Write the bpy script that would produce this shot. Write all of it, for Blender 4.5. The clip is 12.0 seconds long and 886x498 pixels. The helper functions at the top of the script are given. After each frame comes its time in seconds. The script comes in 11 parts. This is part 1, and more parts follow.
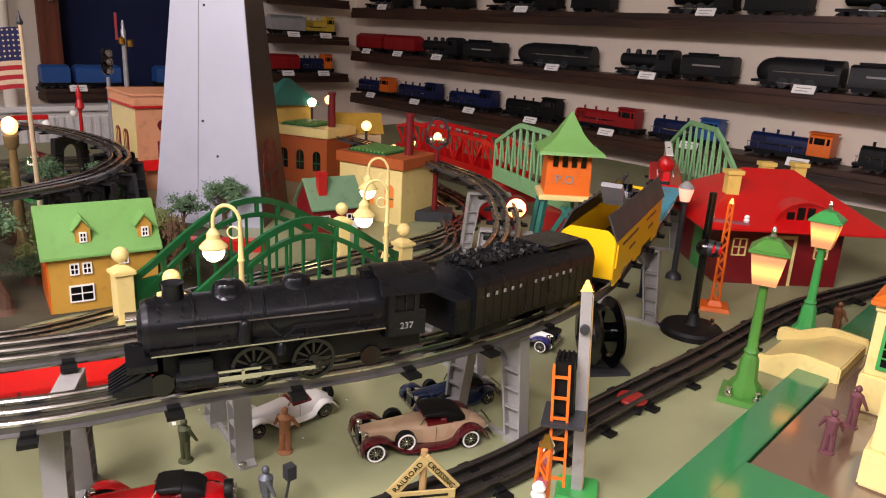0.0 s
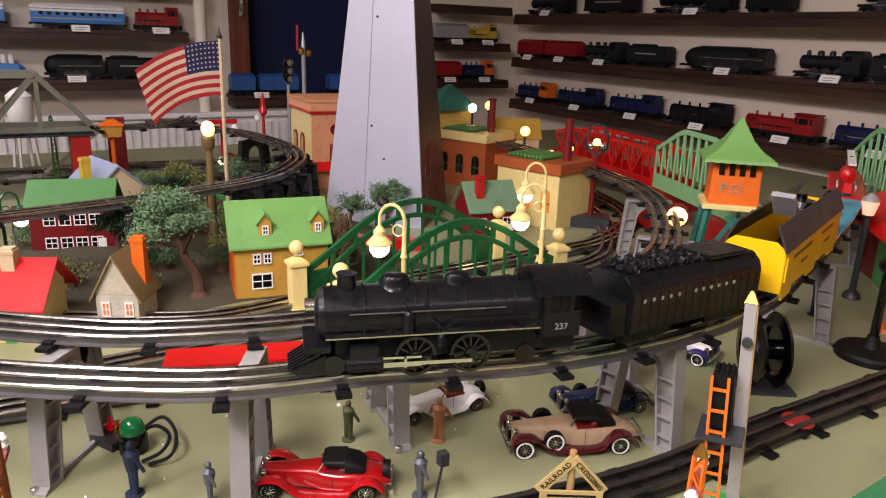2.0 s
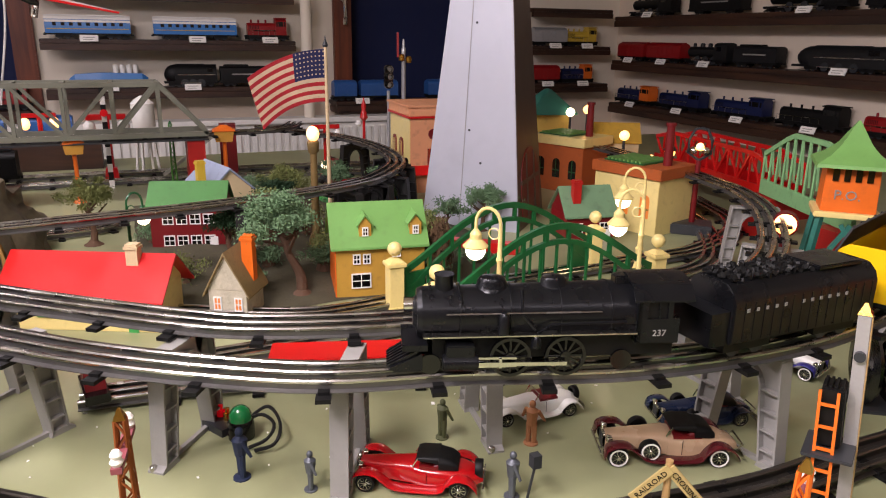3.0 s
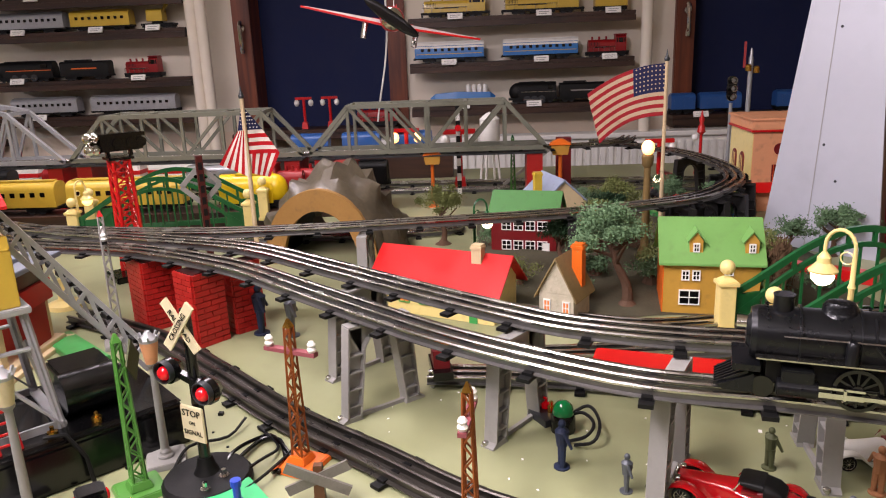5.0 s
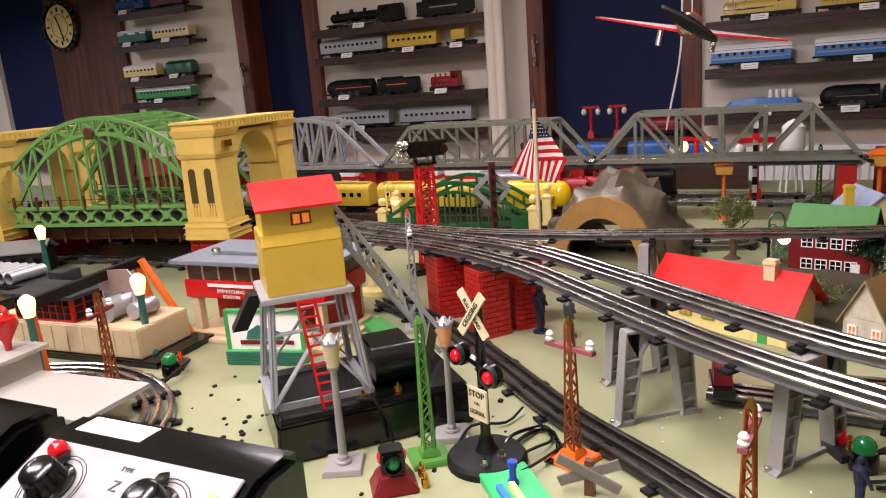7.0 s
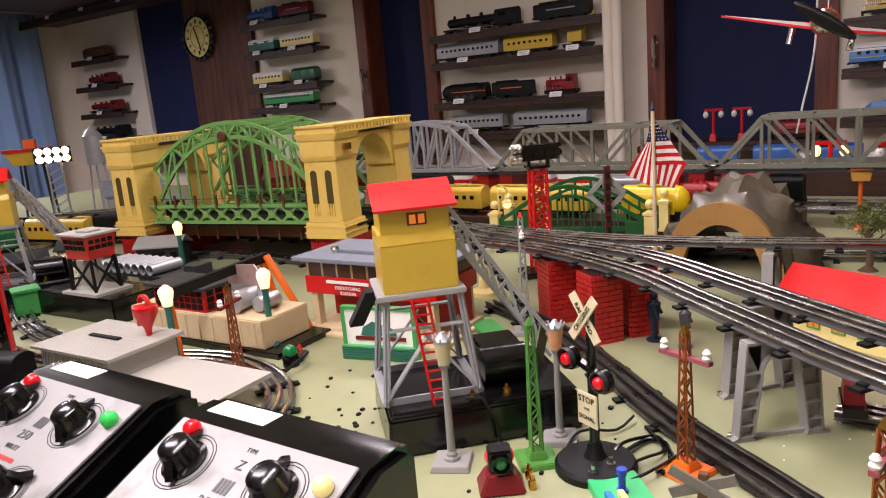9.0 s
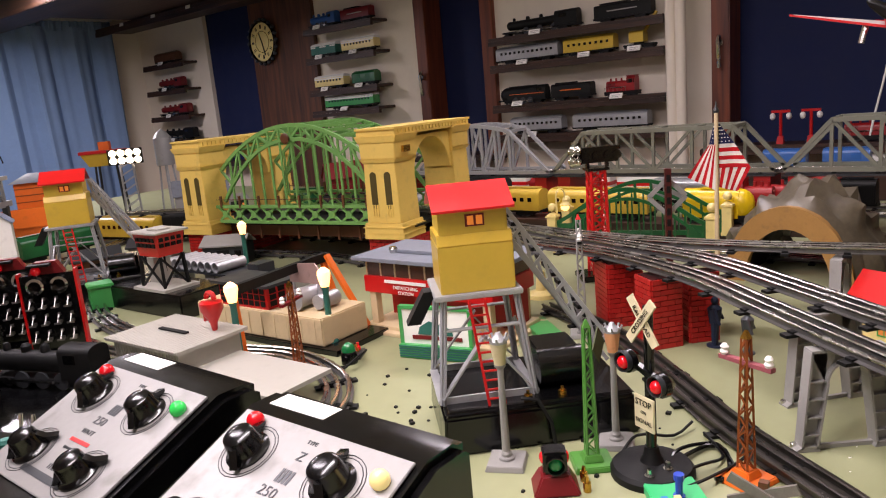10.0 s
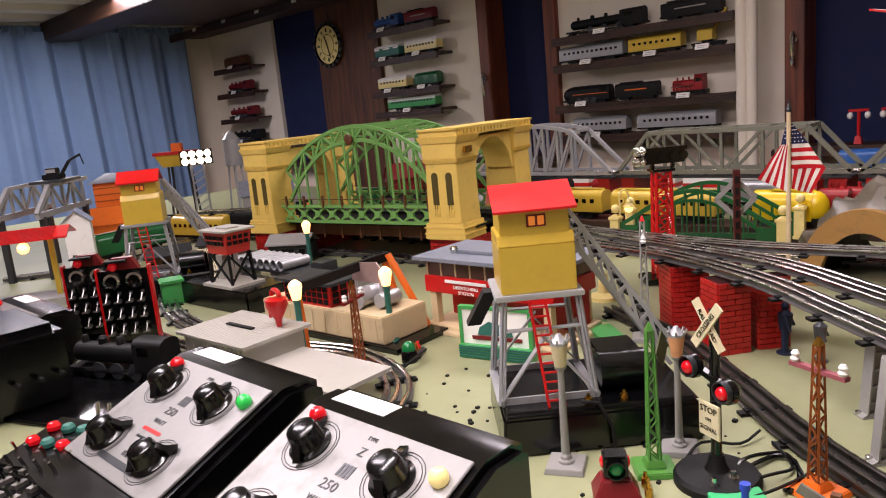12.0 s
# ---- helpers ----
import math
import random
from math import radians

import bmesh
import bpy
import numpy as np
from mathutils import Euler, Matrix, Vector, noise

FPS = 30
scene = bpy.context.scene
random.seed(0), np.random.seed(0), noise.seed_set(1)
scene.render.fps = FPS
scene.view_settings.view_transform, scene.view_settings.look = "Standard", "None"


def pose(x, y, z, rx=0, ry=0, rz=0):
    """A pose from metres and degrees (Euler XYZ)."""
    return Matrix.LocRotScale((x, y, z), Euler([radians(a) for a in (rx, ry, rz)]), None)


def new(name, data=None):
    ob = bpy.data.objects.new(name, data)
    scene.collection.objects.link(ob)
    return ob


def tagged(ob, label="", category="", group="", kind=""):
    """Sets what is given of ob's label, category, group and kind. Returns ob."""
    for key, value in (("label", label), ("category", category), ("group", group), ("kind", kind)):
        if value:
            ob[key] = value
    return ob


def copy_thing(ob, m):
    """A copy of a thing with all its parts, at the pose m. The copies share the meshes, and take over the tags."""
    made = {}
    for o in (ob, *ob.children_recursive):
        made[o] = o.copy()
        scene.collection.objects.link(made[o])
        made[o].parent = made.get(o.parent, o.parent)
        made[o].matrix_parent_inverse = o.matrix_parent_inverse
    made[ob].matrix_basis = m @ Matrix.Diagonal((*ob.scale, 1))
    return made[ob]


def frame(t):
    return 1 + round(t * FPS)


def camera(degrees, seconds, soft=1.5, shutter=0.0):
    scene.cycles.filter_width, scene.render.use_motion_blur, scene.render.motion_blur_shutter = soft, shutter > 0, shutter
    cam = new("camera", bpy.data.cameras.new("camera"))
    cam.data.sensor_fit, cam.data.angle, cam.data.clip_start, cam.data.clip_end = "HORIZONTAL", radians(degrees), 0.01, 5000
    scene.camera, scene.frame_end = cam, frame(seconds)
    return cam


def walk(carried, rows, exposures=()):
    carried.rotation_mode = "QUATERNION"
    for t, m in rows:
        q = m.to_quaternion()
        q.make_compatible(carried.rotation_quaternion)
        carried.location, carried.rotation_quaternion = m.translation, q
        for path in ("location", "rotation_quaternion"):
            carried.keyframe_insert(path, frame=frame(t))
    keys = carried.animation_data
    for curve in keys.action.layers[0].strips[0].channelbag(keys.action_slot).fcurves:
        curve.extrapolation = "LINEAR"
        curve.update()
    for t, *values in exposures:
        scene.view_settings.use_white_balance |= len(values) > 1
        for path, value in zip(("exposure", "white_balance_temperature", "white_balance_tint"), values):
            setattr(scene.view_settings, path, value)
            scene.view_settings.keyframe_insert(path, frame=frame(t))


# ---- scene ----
cam = camera(63.4, 12.0, soft=1.1)
PATH = [
    (0, -0.4596, -0.3137, 0.3806, 46.84, -16.60, 3.15),
    (0.5, -0.4568, -0.3196, 0.3807, 48.96, -16.61, 3.25),
    (1, -0.4544, -0.3222, 0.3807, 52.22, -16.69, 2.85),
    (1.5, -0.4519, -0.3259, 0.3812, 55.69, -16.71, 2.40),
    (2, -0.4477, -0.3296, 0.3823, 59.42, -16.71, 1.94),
    (2.5, -0.4440, -0.3336, 0.3828, 63.68, -16.65, 1.30),
    (3, -0.4402, -0.3365, 0.3835, 67.21, -16.54, 0.83),
    (3.5, -0.4309, -0.3428, 0.3859, 74.21, -16.35, 0.0),
    (5.5, -0.4012, -0.3536, 0.3877, 99.17, -14.68, -2.77),
    (6, -0.3922, -0.3541, 0.3878, 105.27, -14.18, -3.33),
    (6.5, -0.3831, -0.3535, 0.3882, 111.87, -13.59, -3.92),
    (7, -0.3781, -0.3529, 0.3888, 115.90, -13.19, -4.25),
    (7.5, -0.3753, -0.3524, 0.3888, 118.32, -12.93, -4.41),
    (9.5, -0.3656, -0.3494, 0.3894, 127.04, -11.96, -4.94),
    (10, -0.3613, -0.3468, 0.3895, 129.41, -11.66, -5.05),
    (10.5, -0.3598, -0.3461, 0.3892, 132.05, -11.35, -5.17),
    (11, -0.3603, -0.3467, 0.3889, 133.41, -11.21, -5.35),
    (11.5, -0.3599, -0.3462, 0.3893, 133.85, -11.19, -5.41),
    (12, -0.3593, -0.3460, 0.3889, 134.29, -11.14, -5.40),
]
walk(cam, [(t, pose(x, y, z, 90 + pitch, 0, yaw) @ pose(0, 0, 0, 0, 0, roll)) for t, x, y, z, yaw, pitch, roll in PATH],
     exposures=[(0, -0.2), (2.5, -0.32), (3.5, -0.26), (5.5, -0.26), (7.5, -0.3), (9.5, -0.45), (12, -0.5)])

# ---- light: a night room under assumed ceiling lamps out of view; dim world behind the closed walls ----
world = bpy.data.worlds.new("world")
world.use_nodes = True
world.node_tree.nodes["Background"].inputs[0].default_value = (0.02, 0.025, 0.04, 1)
scene.world = world


def unseen_ceiling_lamp(x, y, z, w, h, watts, color, tilt=0.0):
    data = bpy.data.lights.new("ceiling_light", "AREA")
    data.shape, data.size, data.size_y, data.energy, data.color = "RECTANGLE", w, h, watts, color
    ob = new("ceiling_light", data)
    ob.matrix_world = pose(x, y, z, tilt)
    return ob


unseen_ceiling_lamp(-0.6, -1.9, 1.16, 0.25, 1.2, 32, (1.0, 0.885, 0.97))
# unseen lamp tilted north, added to brighten the north wall and its shelves
unseen_ceiling_lamp(-0.5, -0.85, 1.16, 1.2, 0.2, 50, (1.0, 0.885, 0.94), 44)
unseen_ceiling_lamp(0.7, -0.1, 1.16, 0.25, 1.2, 8, (1.0, 0.885, 0.95))
unseen_ceiling_lamp(-2.1, -1.3, 1.16, 0.2, 1.4, 24, (1.0, 0.875, 0.95))
# unseen lamp near the far corner, there to brighten walls, ceiling and curtain
unseen_ceiling_lamp(-1.9, -4.5, 1.16, 1.2, 0.2, 62, (1.0, 0.9, 1.0))

# ---- materials ----
def lin(h):
    v = [int(h[i:i + 2], 16) / 255 for i in (0, 2, 4)]
    return [c / 12.92 if c <= 0.04045 else ((c + 0.055) / 1.055) ** 2.4 for c in v]


MATS = {}


def mat(key, hexcol, rough=0.45, metal=0.0, vary=0.18, scale=30.0, bump=0.15, coat=0.0, rnd=0.0, emit=0.0, grime=0.25, alpha=1.0, trans=0.0):
    """A painted, plastic or metal surface with blotches, fine grain, grime and uneven gloss."""
    if key in MATS:
        return MATS[key]
    m = bpy.data.materials.new(key)
    m.use_nodes = True
    nt = m.node_tree
    b = nt.nodes["Principled BSDF"]
    geo = nt.nodes.new("ShaderNodeNewGeometry")

    def noise_tex(sc, detail=4.0):
        n = nt.nodes.new("ShaderNodeTexNoise")
        n.inputs["Scale"].default_value, n.inputs["Detail"].default_value = sc, detail
        nt.links.new(geo.outputs["Position"], n.inputs["Vector"])
        return n

    def maths(op, a, c):
        n = nt.nodes.new("ShaderNodeMath")
        n.operation = op
        for i, v in enumerate((a, c)):
            if isinstance(v, (int, float)):
                n.inputs[i].default_value = v
            else:
                nt.links.new(v, n.inputs[i])
        return n.outputs[0]

    big, fine = noise_tex(scale), noise_tex(scale * 9, 3.0)
    tone = maths("ADD", maths("MULTIPLY", big.outputs["Fac"], vary * 1.3), maths("MULTIPLY", fine.outputs["Fac"], vary * 0.7))
    value = maths("ADD", tone, 1.0 - vary)
    if rnd:
        info = nt.nodes.new("ShaderNodeObjectInfo")
        value = maths("MULTIPLY", value, maths("ADD", maths("MULTIPLY", info.outputs["Random"], 2 * rnd), 1.0 - rnd))
    hsv = nt.nodes.new("ShaderNodeHueSaturation")
    hsv.inputs["Color"].default_value = (*lin(hexcol), 1)
    nt.links.new(value, hsv.inputs["Value"])
    col = hsv.outputs["Color"]
    if grime:
        spots = nt.nodes.new("ShaderNodeValToRGB")
        spots.color_ramp.elements[0].position, spots.color_ramp.elements[1].position = 0.56, 0.74
        dirt = noise_tex(scale * 2.3, 6.0)
        nt.links.new(dirt.outputs["Fac"], spots.inputs["Fac"])
        mix = nt.nodes.new("ShaderNodeMix")
        mix.data_type = "RGBA"
        nt.links.new(maths("MULTIPLY", spots.outputs["Color"], grime), mix.inputs[0])
        nt.links.new(col, mix.inputs[6])
        mix.inputs[7].default_value = (0.06, 0.05, 0.04, 1)
        col = mix.outputs[2]
    nt.links.new(col, b.inputs["Base Color"])
    nt.links.new(maths("ADD", maths("MULTIPLY", big.outputs["Fac"], 0.25), max(rough - 0.12, 0.03)), b.inputs["Roughness"])
    b.inputs["Metallic"].default_value = metal
    b.inputs["Specular IOR Level"].default_value = 0.28 if rough >= 0.5 else 0.45
    b.inputs["Coat Weight"].default_value = coat
    b.inputs["Coat Roughness"].default_value = 0.12
    if trans:
        b.inputs["Transmission Weight"].default_value = trans
    if emit:
        b.inputs["Emission Color"].default_value = (*lin(hexcol), 1)
        b.inputs["Emission Strength"].default_value = emit
    if bump:
        bp = nt.nodes.new("ShaderNodeBump")
        bp.inputs["Strength"].default_value, bp.inputs["Distance"].default_value = bump, 0.0006
        nt.links.new(fine.outputs["Fac"], bp.inputs["Height"])
        nt.links.new(bp.outputs["Normal"], b.inputs["Normal"])
    MATS[key] = m
    return m


def wood(key, dark, light, scale=6.0, axis=1, rough=0.5):
    """Stained wood with stretched grain along one axis."""
    m = bpy.data.materials.new(key)
    m.use_nodes = True
    nt = m.node_tree
    b = nt.nodes["Principled BSDF"]
    geo, mp = nt.nodes.new("ShaderNodeNewGeometry"), nt.nodes.new("ShaderNodeMapping")
    sc = [scale * 8] * 3
    sc[axis] = scale * 0.6
    mp.inputs["Scale"].default_value = sc
    n, ramp = nt.nodes.new("ShaderNodeTexNoise"), nt.nodes.new("ShaderNodeValToRGB")
    n.inputs["Scale"].default_value, n.inputs["Detail"].default_value, n.inputs["Distortion"].default_value = 1.0, 6.0, 0.6
    ramp.color_ramp.elements[0].color, ramp.color_ramp.elements[1].color = (*lin(dark), 1), (*lin(light), 1)
    ramp.color_ramp.elements[0].position, ramp.color_ramp.elements[1].position = 0.3, 0.7
    nt.links.new(geo.outputs["Position"], mp.inputs["Vector"])
    nt.links.new(mp.outputs["Vector"], n.inputs["Vector"])
    nt.links.new(n.outputs["Fac"], ramp.inputs["Fac"])
    nt.links.new(ramp.outputs["Color"], b.inputs["Base Color"])
    b.inputs["Roughness"].default_value = rough
    bp = nt.nodes.new("ShaderNodeBump")
    bp.inputs["Strength"].default_value, bp.inputs["Distance"].default_value = 0.2, 0.001
    nt.links.new(n.outputs["Fac"], bp.inputs["Height"])
    nt.links.new(bp.outputs["Normal"], b.inputs["Normal"])
    MATS[key] = m
    return m


def bulb_mat(key, hexcol, strength, base=(0.9, 0.85, 0.75, 1)):
    m = bpy.data.materials.new(key)
    m.use_nodes = True
    nt = m.node_tree
    b = nt.nodes["Principled BSDF"]
    b.inputs["Base Color"].default_value = base
    b.inputs["Emission Color"].default_value = (*lin(hexcol), 1)
    b.inputs["Emission Strength"].default_value = strength
    MATS[key] = m
    return m


def lantern_mat(key, hexcol, zc, spread):
    """Lit lantern glass, brightest at the height of the bulb behind it."""
    m = bulb_mat(key, hexcol, 1.0)
    nt = m.node_tree
    tc, sp = nt.nodes.new("ShaderNodeTexCoord"), nt.nodes.new("ShaderNodeSeparateXYZ")
    nt.links.new(tc.outputs["Object"], sp.inputs[0])
    mr = nt.nodes.new("ShaderNodeMath")
    mr.operation = "SUBTRACT"
    nt.links.new(sp.outputs["Z"], mr.inputs[0])
    mr.inputs[1].default_value = zc
    ab = nt.nodes.new("ShaderNodeMath")
    ab.operation = "ABSOLUTE"
    nt.links.new(mr.outputs[0], ab.inputs[0])
    rg = nt.nodes.new("ShaderNodeMapRange")
    rg.interpolation_type = "SMOOTHSTEP"
    rg.inputs[1].default_value, rg.inputs[2].default_value, rg.inputs[3].default_value, rg.inputs[4].default_value = 0.0, spread, 3.4, 0.26
    nt.links.new(ab.outputs[0], rg.inputs[0])
    b = nt.nodes["Principled BSDF"]
    b.inputs["Base Color"].default_value = (0.55, 0.3, 0.14, 1)
    nt.links.new(rg.outputs[0], b.inputs["Emission Strength"])
    return m


# ---- building helpers ----
class B:
    """Collects simple solids in one bmesh."""

    def __init__(self):
        self.bm = bmesh.new()

    def _put(self, verts, faces, m=None):
        vs = [self.bm.verts.new((m @ Vector(v)) if m else v) for v in verts]
        for f in faces:
            try:
                self.bm.faces.new([vs[i] for i in f])
            except ValueError:
                pass
        return self

    def box(self, x0, x1, y0, y1, z0, z1, m=None):
        v = [(x, y, z) for z in (z0, z1) for y in (y0, y1) for x in (x0, x1)]
        return self._put(v, [(0, 2, 3, 1), (4, 5, 7, 6), (0, 1, 5, 4), (2, 6, 7, 3), (0, 4, 6, 2), (1, 3, 7, 5)], m)

    def cbox(self, c, s, m=None):
        return self.box(c[0] - s[0] / 2, c[0] + s[0] / 2, c[1] - s[1] / 2, c[1] + s[1] / 2, c[2] - s[2] / 2, c[2] + s[2] / 2, m)

    def taper(self, z0, z1, a, b, m=None):
        """A frustum: half sizes a=(x, y) at z0 and b at z1."""
        v = [(sx * s[0], sy * s[1], z) for z, s in ((z0, a), (z1, b)) for sy in (-1, 1) for sx in (-1, 1)]
        return self._put(v, [(0, 2, 3, 1), (4, 5, 7, 6), (0, 1, 5, 4), (2, 6, 7, 3), (0, 4, 6, 2), (1, 3, 7, 5)], m)

    def lathe(self, prof, n=14, m=None, caps=True):
        """Profile of (radius, z) turned about z; capped unless it closes on itself."""
        v, f = [], []
        for r, z in prof:
            for i in range(n):
                a = 2 * math.pi * i / n
                v.append((r * math.cos(a), r * math.sin(a), z))
        for k in range(len(prof) - 1):
            for i in range(n):
                j = (i + 1) % n
                f.append((k * n + i, k * n + j, (k + 1) * n + j, (k + 1) * n + i))
        if caps and tuple(prof[0]) != tuple(prof[-1]):
            f.append(tuple(reversed(range(n))))
            f.append(tuple(range((len(prof) - 1) * n, len(prof) * n)))
        return self._put(v, f, m)

    def cyl(self, p, q, r, r2=None, n=10):
        """A cylinder or cone from p to q."""
        p, q = Vector(p), Vector(q)
        d = q - p
        m = Matrix.Translation(p) @ d.to_track_quat("Z", "Y").to_matrix().to_4x4()
        return self.lathe([(r, 0), (r if r2 is None else r2, d.length)], n, m)

    def sph(self, c, r, n=10, sc=(1, 1, 1)):
        prof = [(max(r * math.sin(math.pi * k / (n // 2 + 2)), r * 0.02), -r * math.cos(math.pi * k / (n // 2 + 2))) for k in range(n // 2 + 3)]
        return self.lathe(prof, n, Matrix.Translation(c) @ Matrix.Diagonal((*sc, 1)))

    def beam(self, p, q, w, h=None, up=(0, 0, 1)):
        """A square bar from p to q; w across, h along up."""
        p, q = Vector(p), Vector(q)
        d = q - p
        x = d.cross(Vector(up))
        if x.length < 1e-6:
            x = d.cross(Vector((1, 0, 0)))
        x.normalize()
        y = x.cross(d).normalized()
        h = w if h is None else h
        v = [e + x * (sx * w / 2) + y * (sy * h / 2) for e in (p, q) for sy in (-1, 1) for sx in (-1, 1)]
        return self._put(v, [(0, 2, 3, 1), (4, 5, 7, 6), (0, 1, 5, 4), (2, 6, 7, 3), (0, 4, 6, 2), (1, 3, 7, 5)])

    def tube(self, pts, r, n=6):
        """A round bar through points."""
        pts = [Vector(p) for p in pts]
        v, f = [], []
        for k, p in enumerate(pts):
            d = (pts[min(k + 1, len(pts) - 1)] - pts[max(k - 1, 0)]).normalized()
            x = d.cross(Vector((0.13, 0.21, 0.97))).normalized()
            y = d.cross(x)
            v += [p + r * (math.cos(2 * math.pi * i / n) * x + math.sin(2 * math.pi * i / n) * y) for i in range(n)]
        for k in range(len(pts) - 1):
            for i in range(n):
                f.append((k * n + i, k * n + (i + 1) % n, (k + 1) * n + (i + 1) % n, (k + 1) * n + i))
        f += [tuple(reversed(range(n))), tuple(range((len(pts) - 1) * n, len(pts) * n))]
        return self._put(v, f)

    def prism(self, poly, y0, y1, m=None):
        """A polygon in the x-z plane drawn out along y."""
        n = len(poly)
        v = [(x, y, z) for y in (y0, y1) for x, z in poly]
        f = [tuple(range(n)), tuple(reversed(range(n, 2 * n)))] + [(i, i + n, (i + 1) % n + n, (i + 1) % n) for i in range(n)]
        return self._put(v, f, m)

    def sweep(self, pts, prof):
        """A profile of (side, up) carried along points, kept upright."""
        v, f, n = [], [], len(prof)
        for k, p in enumerate(pts):
            d = pts[min(k + 1, len(pts) - 1)] - pts[max(k - 1, 0)]
            s = Vector((d.y, -d.x, 0)).normalized()
            v += [p + s * a + Vector((0, 0, b)) for a, b in prof]
        for k in range(len(pts) - 1):
            for i in range(n):
                f.append((k * n + i, k * n + (i + 1) % n, (k + 1) * n + (i + 1) % n, (k + 1) * n + i))
        f += [tuple(reversed(range(n))), tuple(range((len(pts) - 1) * n, len(pts) * n))]
        return self._put(v, f)

    def ring(self, c, big, small, n=16, m=4, axis="z", arc=(0, 360)):
        pts = []
        steps = n if arc == (0, 360) else n
        for i in range(steps + 1):
            a = radians(arc[0] + (arc[1] - arc[0]) * i / steps)
            u, w = big * math.cos(a), big * math.sin(a)
            pts.append(Vector(c) + Vector({"z": (u, w, 0), "y": (u, 0, w), "x": (0, u, w)}[axis]))
        return self.tube(pts, small, m)

    def move(self, m):
        bmesh.ops.transform(self.bm, matrix=m, verts=self.bm.verts)
        return self

    def mesh(self, name, material, bevel=0.0, sharp=35):
        bmesh.ops.recalc_face_normals(self.bm, faces=self.bm.faces)
        if bevel:
            edges = [e for e in self.bm.edges if len(e.link_faces) == 2 and e.calc_face_angle(0) > 0.6]
            bmesh.ops.bevel(self.bm, geom=edges, offset=bevel, segments=2, affect="EDGES", clamp_overlap=True)
        me = bpy.data.meshes.new(name)
        self.bm.to_mesh(me)
        self.bm.free()
        for p in me.polygons:
            p.use_smooth = True
        me.set_sharp_from_angle(angle=radians(sharp))
        me.materials.append(material)
        return me

    def part(self, name, material, parent=None, label="", bevel=0.0, at=None):
        ob = new(name, self.mesh(name, material, bevel))
        if parent:
            ob.parent = parent
        if at:
            ob.matrix_basis = at
        return tagged(ob, label)


class Pieces:
    """Makes every bar, box or rod a part of its own under one thing."""

    def __init__(self, name, material, parent):
        self.name, self.material, self.parent = name, material, parent

    def beam(self, *a):
        B().beam(*a).part(self.name, self.material, self.parent)
        return self

    def box(self, *a):
        B().box(*a).part(self.name, self.material, self.parent)
        return self

    def cyl(self, *a):
        B().cyl(*a).part(self.name, self.material, self.parent)
        return self


def again(ob, m, parent=None):
    """One more piece on the same mesh."""
    o = new(ob.name.split(".")[0], ob.data)
    o.parent = parent or ob.parent
    o.matrix_basis = m
    return o


def thing(name, x, y, z=0.0, rz=0.0, label="", category="", group="", kind=""):
    ob = new(name)
    ob.empty_display_size = 0.02
    ob.matrix_basis = pose(x, y, z, 0, 0, rz)
    return tagged(ob, label, category, group, kind)


def words(name, text, size, material, parent, m, extrude=0.0004):
    """Lettering in the built-in font, as a mesh of its own, centred at m (text plane x-y of m)."""
    cu = bpy.data.curves.new(name, "FONT")
    cu.body, cu.size, cu.extrude, cu.align_x, cu.align_y, cu.resolution_u = text, size, extrude, "CENTER", "CENTER", 2
    tmp = bpy.data.objects.new(name, cu)
    me = bpy.data.meshes.new_from_object(tmp)
    bpy.data.objects.remove(tmp)
    me.materials.clear()
    me.materials.append(material)
    ob = new(name, me)
    ob.parent = parent
    ob.matrix_basis = m
    return ob


def spline(pts, step=0.02):
    """Catmull-Rom through points, resampled."""
    p = [Vector(q) for q in pts]
    p = [2 * p[0] - p[1]] + p + [2 * p[-1] - p[-2]]
    out = []
    for i in range(1, len(p) - 2):
        n = max(2, int((p[i + 1] - p[i]).length / step))
        for k in range(n):
            t = k / n
            out.append(0.5 * (2 * p[i] + (p[i + 1] - p[i - 1]) * t + (2 * p[i - 1] - 5 * p[i] + 4 * p[i + 1] - p[i + 2]) * t * t
                              + (3 * p[i] - p[i - 1] - 3 * p[i + 1] + p[i + 2]) * t ** 3))
    return out + [p[-2]]


STEEL = mat("rail_steel", "bdbab5", 0.25, 1.0, 0.25, 25, 0.04, grime=0.35)
# darker steel paints in the shade on rail foot and web
SHADEDFOOT = mat("rail_foot_steel", "6b6967", 0.38, 0.7, 0.25, 25, 0.05, grime=0.4)
STEELDARK = mat("blackened_rail", "55514c", 0.3, 0.8, 0.3, 30, 0.05, grime=0.35)
BLACK = mat("black_enamel", "060607", 0.2, 0.0, 0.3, 40, 0.02, coat=0.2, grime=0.03)
BLACKM = mat("black_matte", "0a0a0a", 0.55, 0.0, 0.3, 50, 0.15, grime=0.05)
GREY = mat("grey_plastic", "918f8b", 0.42, 0.0, 0.12, 30, 0.08, grime=0.12)
SILVER = mat("silver_paint", "a9aaac", 0.35, 0.35, 0.15, 40, 0.1, grime=0.2)
YELLOW = mat("mustard_enamel", "c9a93c", 0.35, 0.0, 0.12, 18, 0.06, coat=0.25, grime=0.12)
CREAM = mat("cream_enamel", "e6d28a", 0.35, 0.0, 0.1, 30, 0.05, coat=0.3, grime=0.15)
BUFF = mat("buff_paint", "dfbf63", 0.45, 0.0, 0.12, 20, 0.1, grime=0.15)
RED = mat("red_enamel", "c01013", 0.33, 0.0, 0.15, 20, 0.06, coat=0.3, grime=0.12)
DKRED = mat("maroon_enamel", "6d1116", 0.4, 0.0, 0.2, 30, 0.08, grime=0.15)
